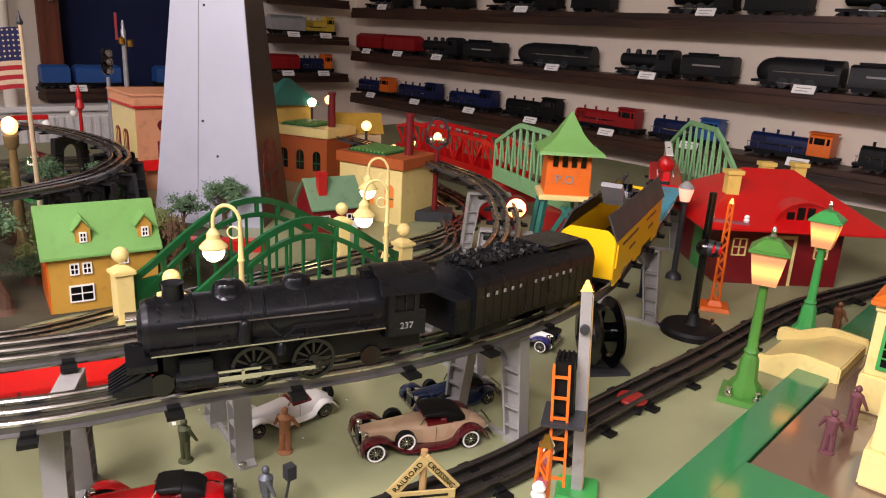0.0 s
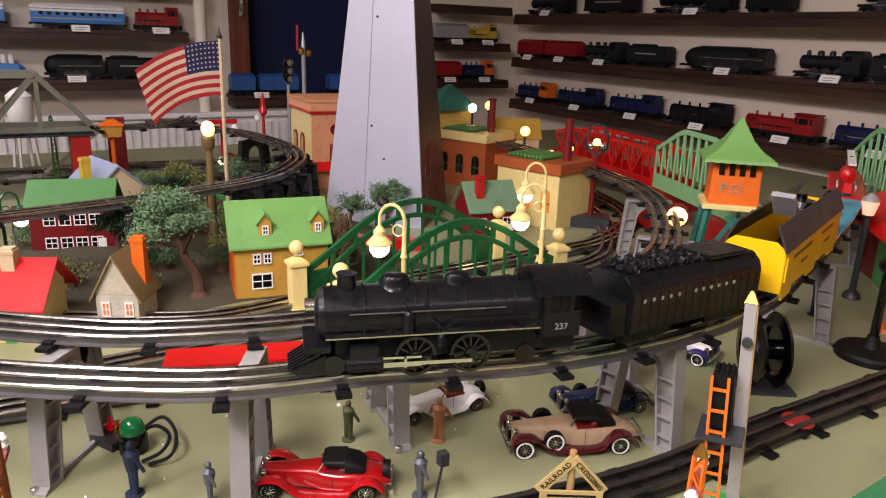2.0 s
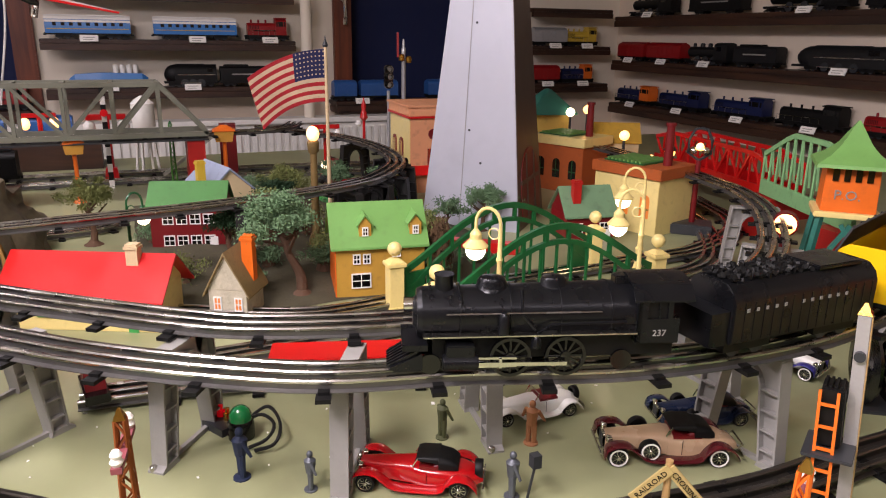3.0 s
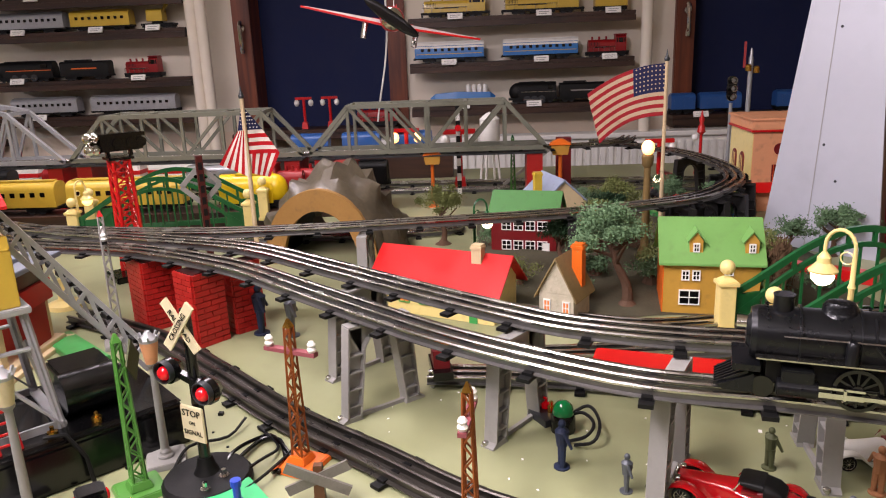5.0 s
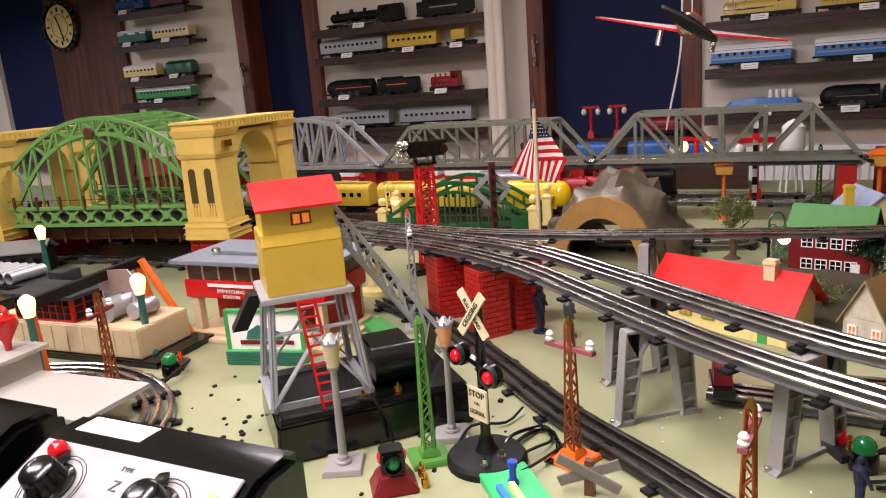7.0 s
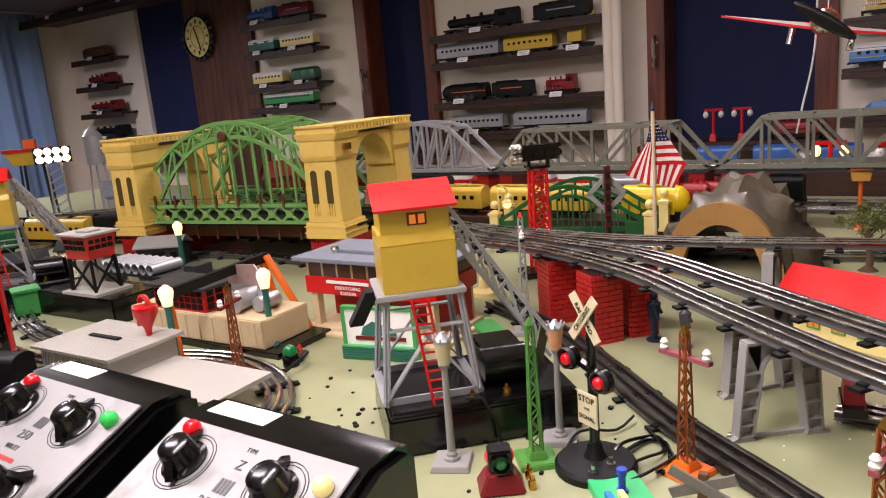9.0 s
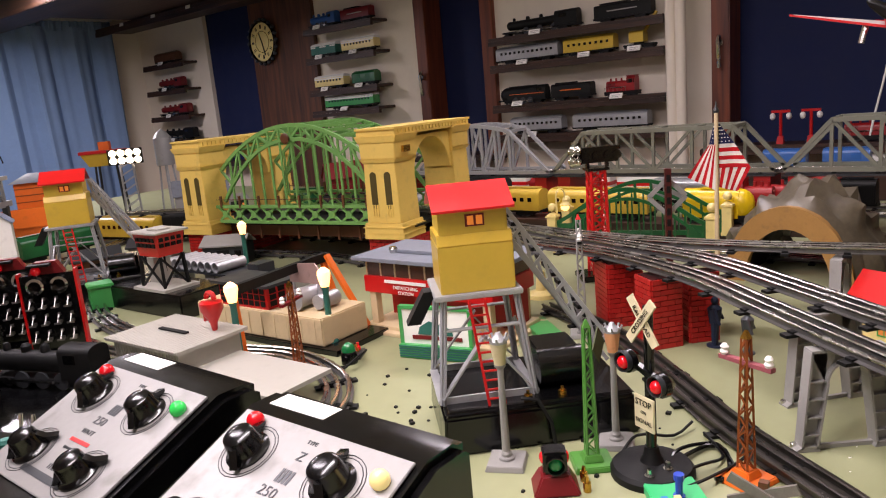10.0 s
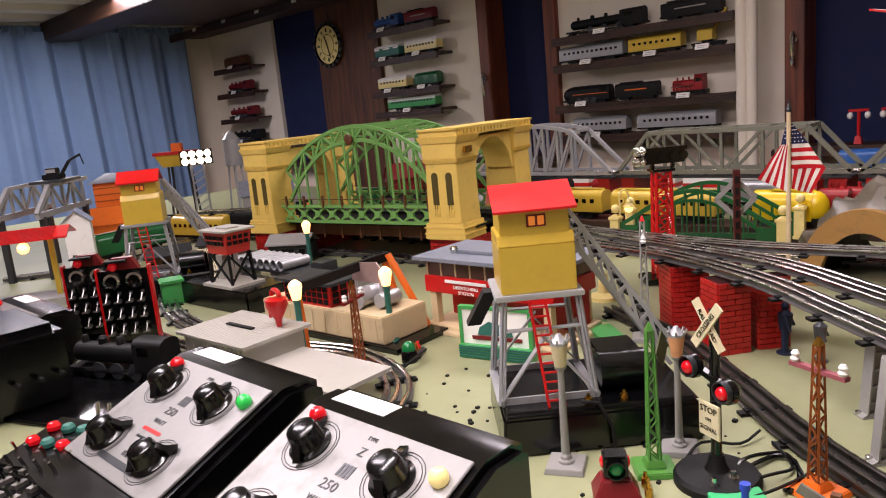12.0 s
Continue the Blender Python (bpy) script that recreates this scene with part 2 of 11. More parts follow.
GREEN = mat("bright_green_enamel", "3f9a4d", 0.33, 0.0, 0.15, 20, 0.06, coat=0.3, grime=0.12)
DKGREEN = mat("dark_green_enamel", "14572c", 0.33, 0.0, 0.2, 24, 0.06, coat=0.3, grime=0.1)
LTGREEN = mat("pea_green_enamel", "6f9f55", 0.42, 0.0, 0.12, 24, 0.08, grime=0.12)
TEAL = mat("teal_green_paint", "2f6b5f", 0.4, 0.0, 0.15, 30, 0.08, grime=0.15)
ORANGE = mat("orange_enamel", "dd6a1f", 0.4, 0.0, 0.15, 24, 0.08, grime=0.15)
RUST = mat("rust_brown_paint", "8a4a22", 0.5, 0.2, 0.3, 50, 0.15, grime=0.3)
WHITE = mat("white_paint", "e8e6e0", 0.45, 0.0, 0.06, 20, 0.05, grime=0.12)
PAPER = mat("white_card", "f2f0ea", 0.7, 0.0, 0.04, 20, 0.03, grime=0.0)
CHROME = mat("polished_metal", "d8d6d0", 0.15, 1.0, 0.05, 40, 0.03, grime=0.1)
BRASS = mat("brass", "c79a45", 0.25, 1.0, 0.1, 40, 0.05, grime=0.15)
TAN = mat("tan_plastic", "cbb791", 0.5, 0.0, 0.1, 24, 0.08, grime=0.12)
BLUE = mat("blue_enamel", "2c5796", 0.35, 0.0, 0.15, 30, 0.06, grime=0.15)
LTBLUE = mat("light_blue_enamel", "2f74bb", 0.35, 0.0, 0.12, 30, 0.06, grime=0.15)
DKBLUE = mat("navy_enamel", "121d47", 0.35, 0.0, 0.2, 30, 0.06, grime=0.15)
GUN = mat("gunmetal_paint", "35373a", 0.4, 0.2, 0.2, 30, 0.08, grime=0.15)
BROWN = mat("brown_bakelite", "5e3a24", 0.35, 0.0, 0.2, 30, 0.08, grime=0.1)
GLOW = bulb_mat("lit_bulb", "ffb05c", 4.5)
GLOWW = bulb_mat("lit_white_bulb", "ffe2bd", 9.0)
AMBER = bulb_mat("lit_amber_globe", "ff9a48", 3.5)
WINGLOW = bulb_mat("lit_window", "ff8a2c", 0.8, (0.12, 0.06, 0.03, 1))
REDLENS = mat("red_lens", "d0101c", 0.12, 0.0, 0.1, 30, 0.0, coat=0.6, emit=0.25, grime=0.0)
GREENLENS = mat("green_lens", "0a6a34", 0.1, 0.0, 0.1, 30, 0.0, coat=0.6, emit=0.1, grime=0.0)
BRICK = mat("red_brick_plastic", "a81c18", 0.45, 0.0, 0.2, 40, 0.15, rnd=0.12, grime=0.15)
MORTAR = mat("brick_joint", "3a0f0d", 0.7, 0.0, 0.2, 60, 0.2)
BARK = mat("tree_bark", "5a4334", 0.8, 0.0, 0.35, 60, 0.8)
LEAF = mat("lichen_foliage", "5f7a58", 0.85, 0.0, 0.4, 60, 0.6, rnd=0.2, grime=0.3)
LEAF2 = mat("moss_foliage", "6a7040", 0.85, 0.0, 0.4, 60, 0.6, rnd=0.2, grime=0.3)
DKWOOD = wood("shelf_wood", "1e110b", "452a1a", 5.0, 1)
DKWOODX = wood("shelf_wood_long", "1e110b", "452a1a", 5.0, 0)
FRAMEW = wood("window_frame_wood", "4a2113", "7d3f24", 4.0, 2)

# ---- the room ----
W2X, W1Y = -3.4, 1.76  # the shelves' front edges


def on2(y, z):
    """A place on the window wall's shelf fronts."""
    return -0.35 + (y + 0.35) * 0.8207, 0.388 + (z - 0.388) * 0.8207


def on1(x, z):
    return -0.455 + (x + 0.455) * 0.7445, 0.381 + (z - 0.381) * 0.7445


FLOORZ, CEILZ, EASTX, SOUTHY = -0.95, 1.27, 2.6, -5.9
WALLX, WALLY = W2X - 0.14, W1Y + 0.13
PLASTER = mat("cream_plaster", "e6d6c2", 0.8, 0.0, 0.08, 5, 0.25, grime=0.06)
PLASTERW = mat("white_plaster", "e6dccb", 0.75, 0.0, 0.06, 5, 0.25, grime=0.05)
FLOORM = wood("floor_boards", "4a3524", "7d5c3e", 2.0, 1, 0.4)
TABLE = mat("sage_tabletop_paint", "91946f", 0.42, 0.0, 0.14, 5, 0.15, coat=0.12, grime=0.16)
NIGHT = mat("navy_window_blind", "182146", 0.75, 0.0, 0.15, 12, 0.2, grime=0.05)
CEILM = mat("ceiling_boards", "e6e0d6", 0.7, 0.0, 0.06, 5, 0.15, grime=0.05)


def slab(name, x0, x1, y0, y1, z0, z1, material, label="", category="", bevel=0.0):
    ob = B().box(x0, x1, y0, y1, z0, z1).part(name, material, bevel=bevel)
    return tagged(ob, label, category, kind="structure")


slab("floor", WALLX - 0.2, EASTX + 0.2, SOUTHY - 0.2, WALLY + 0.2, FLOORZ - 0.1, FLOORZ, FLOORM, "brown boarded room floor under the layout table", "floor")
slab("wall_north", WALLX - 0.2, EASTX + 0.2, WALLY, WALLY + 0.2, FLOORZ, CEILZ, PLASTER, "cream plastered wall behind long wooden train shelves", "wall")
slab("wall_east", EASTX, EASTX + 0.2, SOUTHY, WALLY, FLOORZ, CEILZ, PLASTERW, "plain white plastered wall", "wall")
slab("wall_south", WALLX - 0.2, EASTX + 0.2, SOUTHY - 0.2, SOUTHY, FLOORZ, CEILZ, PLASTERW, "plain white plastered wall behind the blue curtain", "wall")
ceil = B().box(WALLX - 0.2, EASTX + 0.2, SOUTHY - 0.2, WALLY + 0.2, CEILZ, CEILZ + 0.1)
for k in range(24):
    yy = SOUTHY + 0.15 + k * 0.36
    ceil.box(WALLX, EASTX, yy, yy + 0.11, CEILZ - 0.07, CEILZ + 0.004)
tagged(ceil.part("ceiling", CEILM), "white ceiling with close-set beams", "ceiling", kind="structure")

# window wall: solid sill, head and piers between four dark windows
SILLZ = on2(0, 0.03)[1]
wins = [on2(a, 0)[0] for a in (0.62, 1.62, -1.616, -0.734, -3.58, -2.95, -6.023, -5.357)]
wins = [(wins[i], wins[i + 1]) for i in range(0, 8, 2)]
slab("wall_west", WALLX - 0.2, WALLX, SOUTHY, WALLY, FLOORZ, SILLZ, PLASTER, "cream plastered wall under the windows", "wall")
edges = [SOUTHY] + [e for w in sorted(wins) for e in w] + [WALLY]
for k in range(0, len(edges), 2):
    slab("pier_%d" % (k // 2 + 1), WALLX - 0.2, WALLX, edges[k], edges[k + 1], SILLZ, CEILZ, PLASTERW, "white plastered pier between windows carrying shelves", "wall")
for k, (a, b) in enumerate(wins):
    t = thing("window_%d" % (k + 1), WALLX, (a + b) / 2, SILLZ, 0, "tall window with brown wooden frame and dark blue night blind", "window", kind="structure")
    h, w = CEILZ - SILLZ, (b - a) / 2
    dx = 0.1 if k == 3 else 0.0
    B().box(-0.16 + dx, -0.13 + dx, -w, w, 0, h).part("blind", NIGHT, t, "navy blue blind")
    for s in (-1, 1) if k != 3 else ():
        B().box(-0.12, 0.03, min(s * w, s * (w - 0.075)), max(s * w, s * (w - 0.075)), 0, h).part("frame_post", FRAMEW, t, "brown wooden window post", bevel=0.004)
    B().box(-0.13, 0.13, -w - 0.02, w + 0.02, -0.03, 0.001).part("sill", DKWOOD, t, "dark wooden sill board", bevel=0.004)
    if k != 3:
        hb = B()
        hy = -w + 0.04
        hb.cyl((0.03, hy, 0.43), (0.05, hy, 0.43), 0.015)
        hb.tube([(0.05, hy, 0.455), (0.065, hy, 0.44), (0.062, hy, 0.37), (0.055, hy, 0.33)], 0.009, 8)
        hb.part("handle", CHROME, t, "polished metal window handle")
# painted pipes beside the piers
for yv in (-1.76, -1.71, 0.44):
    yy = on2(yv, 0)[0]
    tagged(B().cyl((W2X + 0.03, yy, FLOORZ), (W2X + 0.03, yy, CEILZ), 0.022, n=14).part("heating_pipe", PLASTERW), "white painted vertical heating pipe on the pier", "pipe", kind="structure")

# layout table
tb = thing("layout_table", -1.2, -1.2, 0, 0, "large sage green painted layout tabletop on wooden legs", "table")
B().box(-1.7, 0.95, -3.3, 2.98, -0.03, 0).part("tabletop", TABLE, tb)
B().box(-1.68, 0.93, -3.28, 2.96, -0.12, -0.03).part("apron", DKWOOD, tb, "dark wooden apron")
for xx in (-1.6, 0.8):
    for yy in (-3.1, -0.4, 2.9):
        B().box(xx - 0.04, xx + 0.04, yy - 0.04, yy + 0.04, FLOORZ, -0.12).part("leg", DKWOOD, tb)


# ---- shelves ----
def shelf_y(y0, y1, z, label):
    t = thing("wall_shelf", W2X, (y0 + y1) / 2, z, 0, label, "shelf", "shelves on the window wall")
    B().box(-0.14, 0, (y0 - y1) / 2, (y1 - y0) / 2, -0.016, 0).part("board", DKWOOD, t, bevel=0.002)
    B().box(-0.018, 0.002, (y0 - y1) / 2, (y1 - y0) / 2, -0.038, -0.0165).part("front_batten", DKWOOD, t)
    return t


def shelf_x(x0, x1, z):
    t = thing("wall_shelf", (x0 + x1) / 2, W1Y, z, 0, "long dark wooden shelf with a front batten and brackets", "shelf", "shelves on the north wall")
    w = (x1 - x0) / 2
    B().box(-w, w, 0, 0.128, -0.018, 0).part("board", DKWOODX, t, bevel=0.002)
    B().box(-w, w, -0.002, 0.02, -0.045, -0.0185).part("front_batten", DKWOODX, t)
    for k in range(5):
        xx = -w + 0.4 + k * (2 * w - 0.6) / 4
        B().prism([(-0.012, -0.019), (0.012, -0.019), (0.01, -0.03), (-0.01, -0.03)], 0.03, 0.126, pose(xx, 0, 0)).part("bracket", DKWOODX, t)
    return t


SH1 = [on1(0, z)[1] for z in (-0.012, 0.252, 0.515)]
for z in SH1:
    shelf_x(W2X + 0.01, 2.2, z)

# shelves on the piers of the window wall: (y0, y1, heights)
for y0, y1, zs in ((-0.64, 0.26, (0.18, 0.355, 0.53)), (-2.44, -1.55, (0.19, 0.34, 0.535, 0.665)), (-3.79, -3.22, (0.39, 0.515, 0.705, 0.875)),
                   (-5.66, -5.14, (0.27, 0.45, 0.645, 0.835)), (1.33, 1.755, (0.175, 0.345, 0.51))):
    for z in zs:
        shelf_y(y0, y1, z, "dark wooden wall shelf with a row of toy trains")
TRAINCOL = {"navy": (DKBLUE, DKBLUE), "navy2": (DKBLUE, BLUE), "bo": (DKBLUE, ORANGE), "black": (BLACKM, BLACKM), "red": (mat("dull_red_enamel", "8e1216", 0.4, 0.0, 0.2, 30, 0.06, grime=0.15), MATS["dull_red_enamel"]), "gun": (mat("charcoal_enamel", "191a1c", 0.42, 0.1, 0.25, 30, 0.08, grime=0.15), MATS["charcoal_enamel"]), "yellow": (YELLOW, YELLOW), "lemon": (mat("lemon_yellow_enamel", "dcb90e", 0.33, 0.0, 0.12, 20, 0.05, coat=0.3), MATS["lemon_yellow_enamel"]),
            "ltblue": (LTBLUE, WHITE), "blue": (BLUE, BLUE), "silver": (SILVER, SILVER), "gold": (BLACKM, ORANGE), "maroon": (DKRED, DKRED), "teal": (TEAL, WHITE), "cream": (CREAM, WHITE),
            "green": (DKGREEN, DKGREEN), "greenw": (GREEN, WHITE), "brown": (BROWN, BROWN)}
COLWORD = {"navy": "navy blue", "navy2": "navy blue", "bo": "blue and orange", "black": "black", "red": "red", "gun": "dark grey", "yellow": "yellow", "lemon": "lemon yellow", "ltblue": "light blue and white", "blue": "blue",
           "silver": "silver", "gold": "black and gold striped", "maroon": "maroon", "teal": "teal and white", "cream": "cream", "green": "dark green", "greenw": "green and white", "brown": "brown"}


def shelf_card(m):
    t = new("info_card")
    t.matrix_basis = m
    tagged(t, "small white printed card on the shelf edge", "card", "info cards on the shelves")
    B().box(-0.03, 0.03, -0.004, 0.0, -0.012, 0.012, pose(0, 0, 0, -25)).part("card", PAPER, t)
    for k in range(2):
        B().box(-0.02, 0.02 - 0.008 * k, -0.0047, -0.0041, 0.002 - 0.008 * k, 0.004 - 0.008 * k, pose(0, 0, 0, -25)).part("print_bar", GREY, t)


def truck_parts(t, x, n=2, r=0.009):
    B().box(x - 0.026 * n / 2, x + 0.026 * n / 2, -0.02, 0.02, 0.006, 0.014).part("truck", BLACKM, t)
    for k in range(n):
        for s in (-1, 1):
            B().cyl((x + (k - (n - 1) / 2) * 0.026, s * 0.013, r), (x + (k - (n - 1) / 2) * 0.026, s * 0.018, r), r, n=10).part("wheel", GUN, t)


def shelf_train(kind, col, L, m):
    a, b = TRAINCOL[col]
    nm = {"switcher": "toy_diesel_switcher", "boxcab": "toy_boxcar", "coach": "toy_passenger_car", "steam": "toy_steam_locomotive", "stream": "toy_streamlined_locomotive", "tender": "toy_tender",
          "crane": "toy_crane_car", "canister": "toy_canister_car", "tram": "toy_tram"}[kind]
    t = new(nm)
    t.matrix_basis = m
    tagged(t, "%s toy %s standing on a wall shelf" % (COLWORD[col], nm[4:].replace("_", " ")), "toy train", "toy trains on the wall shelves")
    h = L / 2
    W = 0.03
    truck_parts(t, -h * 0.58)
    truck_parts(t, h * 0.58)
    B().box(-h, h, -0.024, 0.024, 0.014, 0.022).part("frame", BLACKM, t, bevel=0.001)

    def hull(x0, x1, z0, z1, w, material, name, r=0.35):
        hh = (z1 - z0)
        prof = [(-w, z0), (w, z0), (w, z1 - hh * r)] + [(w * math.cos(radians(q)), z1 - hh * r + hh * r * math.sin(radians(q))) for q in range(20, 180, 20)] + [(-w, z1 - hh * r)]
        return B().prism(prof, x0, x1, pose(0, 0, 0, 0, 0, -90)).part(name, material, t)

    if kind == "switcher":
        hull(-h * 0.9, h * 0.42, 0.022, 0.068, 0.018, a, "hood")
        hull(h * 0.38, h * 0.86, 0.022, 0.086, 0.026, b, "cab", 0.25)
        for k in range(3):
            B().cyl((-h * 0.7 + k * h * 0.33, 0, 0.066), (-h * 0.7 + k * h * 0.33, 0, 0.08), 0.004).part("exhaust_stack", a, t)
        B().box(h * 0.5, h * 0.72, -0.0267, -0.0255, 0.055, 0.073).part("cab_window", BLACK, t)
        hr_ = B().tube([(-h * 0.95, -0.025, 0.04), (h * 0.35, -0.025, 0.04)], 0.001)
        for k in range(6):
            hr_.beam((-h * 0.93 + k * h * 0.25, -0.025, 0.022), (-h * 0.93 + k * h * 0.25, -0.025, 0.04), 0.001)
        hr_.part("hand_rail", STEEL, t)
        hull(h * 0.36, h * 0.88, 0.083, 0.0885, 0.0275, b, "cab_roof", 0.7)
        B().cyl((-h * 0.9, 0, 0.056), (-h * 0.93, 0, 0.056), 0.005, n=12).part("headlight", CHROME, t)
        B().box(-h * 0.3, h * 0.3, -0.022, 0.022, 0.006, 0.015).part("fuel_tank", BLACKM, t, bevel=0.001)
        for k in range(7):
            B().box(-h * 0.84 + k * 0.006, -h * 0.84 + k * 0.006 + 0.002, -0.0188, -0.0176, 0.044, 0.058).part("louvre", BLACKM, t)
        B().box(h * 0.41, h * 0.47, -0.0267, -0.0255, 0.055, 0.073).box(h * 0.76, h * 0.82, -0.0267, -0.0255, 0.055, 0.073).part("cab_side_pane", BLACK, t)
        B().box(-h * 0.985, -h * 0.95, -0.022, 0.022, 0.005, 0.02).box(h * 0.95, h * 0.985, -0.022, 0.022, 0.005, 0.02).part("step_plate", BLACKM, t)
        B().box(-h * 0.6, h * 0.1, -0.0188, -0.0178, 0.036, 0.04).part("stripe", CREAM if col in ("navy2",) else BLACKM, t)
    elif kind in ("boxcab", "coach", "tram"):
        hull(-h * 0.97, h * 0.97, 0.02, 0.082, 0.028, a, "car_body", 0.3)
        if a is not b:
            B().box(-h * 0.97, h * 0.97, -0.0288, -0.0278, 0.058, 0.066).part("stripe", b, t)
            hull(-h * 0.975, h * 0.975, 0.068, 0.083, 0.0285, b, "roof", 0.8)
            if col == "ltblue":
                B().box(-h * 0.93, h * 0.93, -0.029, -0.0278, 0.034, 0.0365).part("yellow_line", YELLOW, t)
        B().box(-h * 0.9, h * 0.9, -0.012, 0.012, 0.0815, 0.0845).part("roof_walk", b, t)
        B().box(-h * 1.03, -h * 0.97, -0.004, 0.004, 0.012, 0.018).box(h * 0.97, h * 1.03, -0.004, 0.004, 0.012, 0.018).part("coupler", BLACKM, t)
        if kind == "boxcab":
            for k in range(9):
                B().box(-h * 0.93 + k * h * 0.232, -h * 0.92 + k * h * 0.232, -0.0288, -0.0278, 0.022, 0.064).part("side_rib", a, t)
        n = max(2, int(L / 0.03)) if kind != "boxcab" else 2
        for k in range(n):
            xx = -h * 0.85 + (k + 0.5) * 1.7 * h / n
            ww = 0.006 if kind != "boxcab" else 0.016
            B().box(xx - ww, xx + ww, -0.0292, -0.0277, 0.046 if kind != "boxcab" else 0.028, 0.057 if kind != "boxcab" else 0.066).part("window" if kind != "boxcab" else "side_door", BLACK if kind != "boxcab" else a, t)
    elif kind == "steam":
        B().cyl((-h * 0.85, 0, 0.05), (h * 0.4, 0, 0.05), 0.021, n=18).part("boiler", a, t)
        B().cyl((-h * 0.87, 0, 0.05), (-h * 0.9, 0, 0.05), 0.018, 0.012, n=18).part("smokebox_front", a, t)
        for xx, r in ((-0.72, 0.007), (-0.35, 0.01), (0.0, 0.009)):
            B().lathe([(r, 0.066), (r, 0.08), (r * 0.6, 0.085)], 12, pose(h * xx, 0, 0)).part("stack" if xx == -0.72 else "dome", a, t)
        hull(h * 0.4, h * 0.95, 0.022, 0.088, 0.026, a, "cab", 0.2)
        B().box(h * 0.5, h * 0.7, -0.0268, -0.0255, 0.055, 0.072).part("cab_window", BLACK, t)
        for k in range(3):
            B().cyl((-h * 0.35 + k * h * 0.36, -0.02, 0.018), (-h * 0.35 + k * h * 0.36, -0.024, 0.018), 0.017, n=16).part("drive_wheel", GUN, t)
        B().beam((-h * 0.6, -0.026, 0.018), (h * 0.35, -0.026, 0.016), 0.002, 0.004).part("drive_rod", STEEL, t)
        B().prism([(-h, 0.004), (-h * 0.84, 0.004), (-h * 0.84, 0.022)], -0.02, 0.02).part("pilot", BLACKM, t)
    elif kind == "stream":
        hull(-h * 0.6, h * 0.95, 0.016, 0.085, 0.027, a, "shroud", 0.5)
        B().sph((0, 0, 0), 1, 14).move(pose(-h * 0.6, 0, 0.046) @ Matrix.Diagonal((h * 0.38, 0.027, 0.038, 1))).part("nose", a, t)
        B().box(-h * 0.5, h * 0.9, -0.028, -0.0268, 0.045, 0.048).part("stripe", b if b is not a else STEEL, t)
        B().box(h * 0.6, h * 0.8, -0.0283, -0.0268, 0.056, 0.072).part("cab_window", BLACK, t)
        B().box(-h * 0.55, h * 0.5, -0.014, 0.014, 0.083, 0.0865).part("roof_casing", a, t, bevel=0.001)
        for k in range(3):
            B().cyl((-h * 0.25 + k * h * 0.3, -0.02, 0.016), (-h * 0.25 + k * h * 0.3, -0.0275, 0.016), 0.015, n=16).part("drive_wheel", GUN, t)
        B().beam((-h * 0.4, -0.0285, 0.016), (h * 0.4, -0.0285, 0.015), 0.0015, 0.003).part("drive_rod", STEEL, t)
    elif kind == "tender":
        hull(-h * 0.95, h * 0.95, 0.02, 0.078, 0.026, a, "tank", 0.15)
        B().box(-h * 0.8, h * 0.2, -0.018, 0.018, 0.076, 0.084).part("coal_load", BLACKM, t, bevel=0.003)
        B().box(-h * 0.5, h * 0.5, -0.0268, -0.0258, 0.045, 0.05).part("lettering_bar", GREY if b is a else b, t)
    elif kind == "canister":
        loft_ = [(-h, 0.012, 0.02, 0.034), (-h * 0.85, 0.024, 0.018, 0.05), (-h * 0.2, 0.027, 0.018, 0.056), (h * 0.85, 0.025, 0.018, 0.052), (h, 0.012, 0.02, 0.036)]
        for (xa, wa, za, zb), (xb, wb, zc_, zd) in zip(loft_, loft_[1:]):
            B()._put([(xa, -wa, za), (xa, wa, za), (xa, wa * 0.7, zb), (xa, -wa * 0.7, zb), (xb, -wb, zc_), (xb, wb, zc_), (xb, wb * 0.7, zd), (xb, -wb * 0.7, zd)], [(0, 3, 2, 1), (4, 5, 6, 7), (0, 1, 5, 4), (1, 2, 6, 5), (2, 3, 7, 6), (3, 0, 4, 7)]).part("hull_section", LTBLUE, t)
        for k in range(4):
            B().lathe([(0.0095, 0.05), (0.0095, 0.078), (0.007, 0.083), (0.001, 0.085)], 12, pose(h * 0.18 + k * 0.023, 0, 0)).part("canister", WHITE, t, "white canister")
    else:
        hull(-h * 0.6, h * 0.35, 0.03, 0.08, 0.025, a, "crane_cab", 0.3)
        B().beam((h * 0.2, 0, 0.06), (h * 1.1, 0, 0.15 if col == "yellow" else 0.09), 0.012).part("boom", a if col == "yellow" else WHITE, t)
        B().cyl((-h * 0.1, 0, 0.02), (-h * 0.1, 0, 0.032), 0.022, n=14).part("turntable", BLACKM, t)
    return t


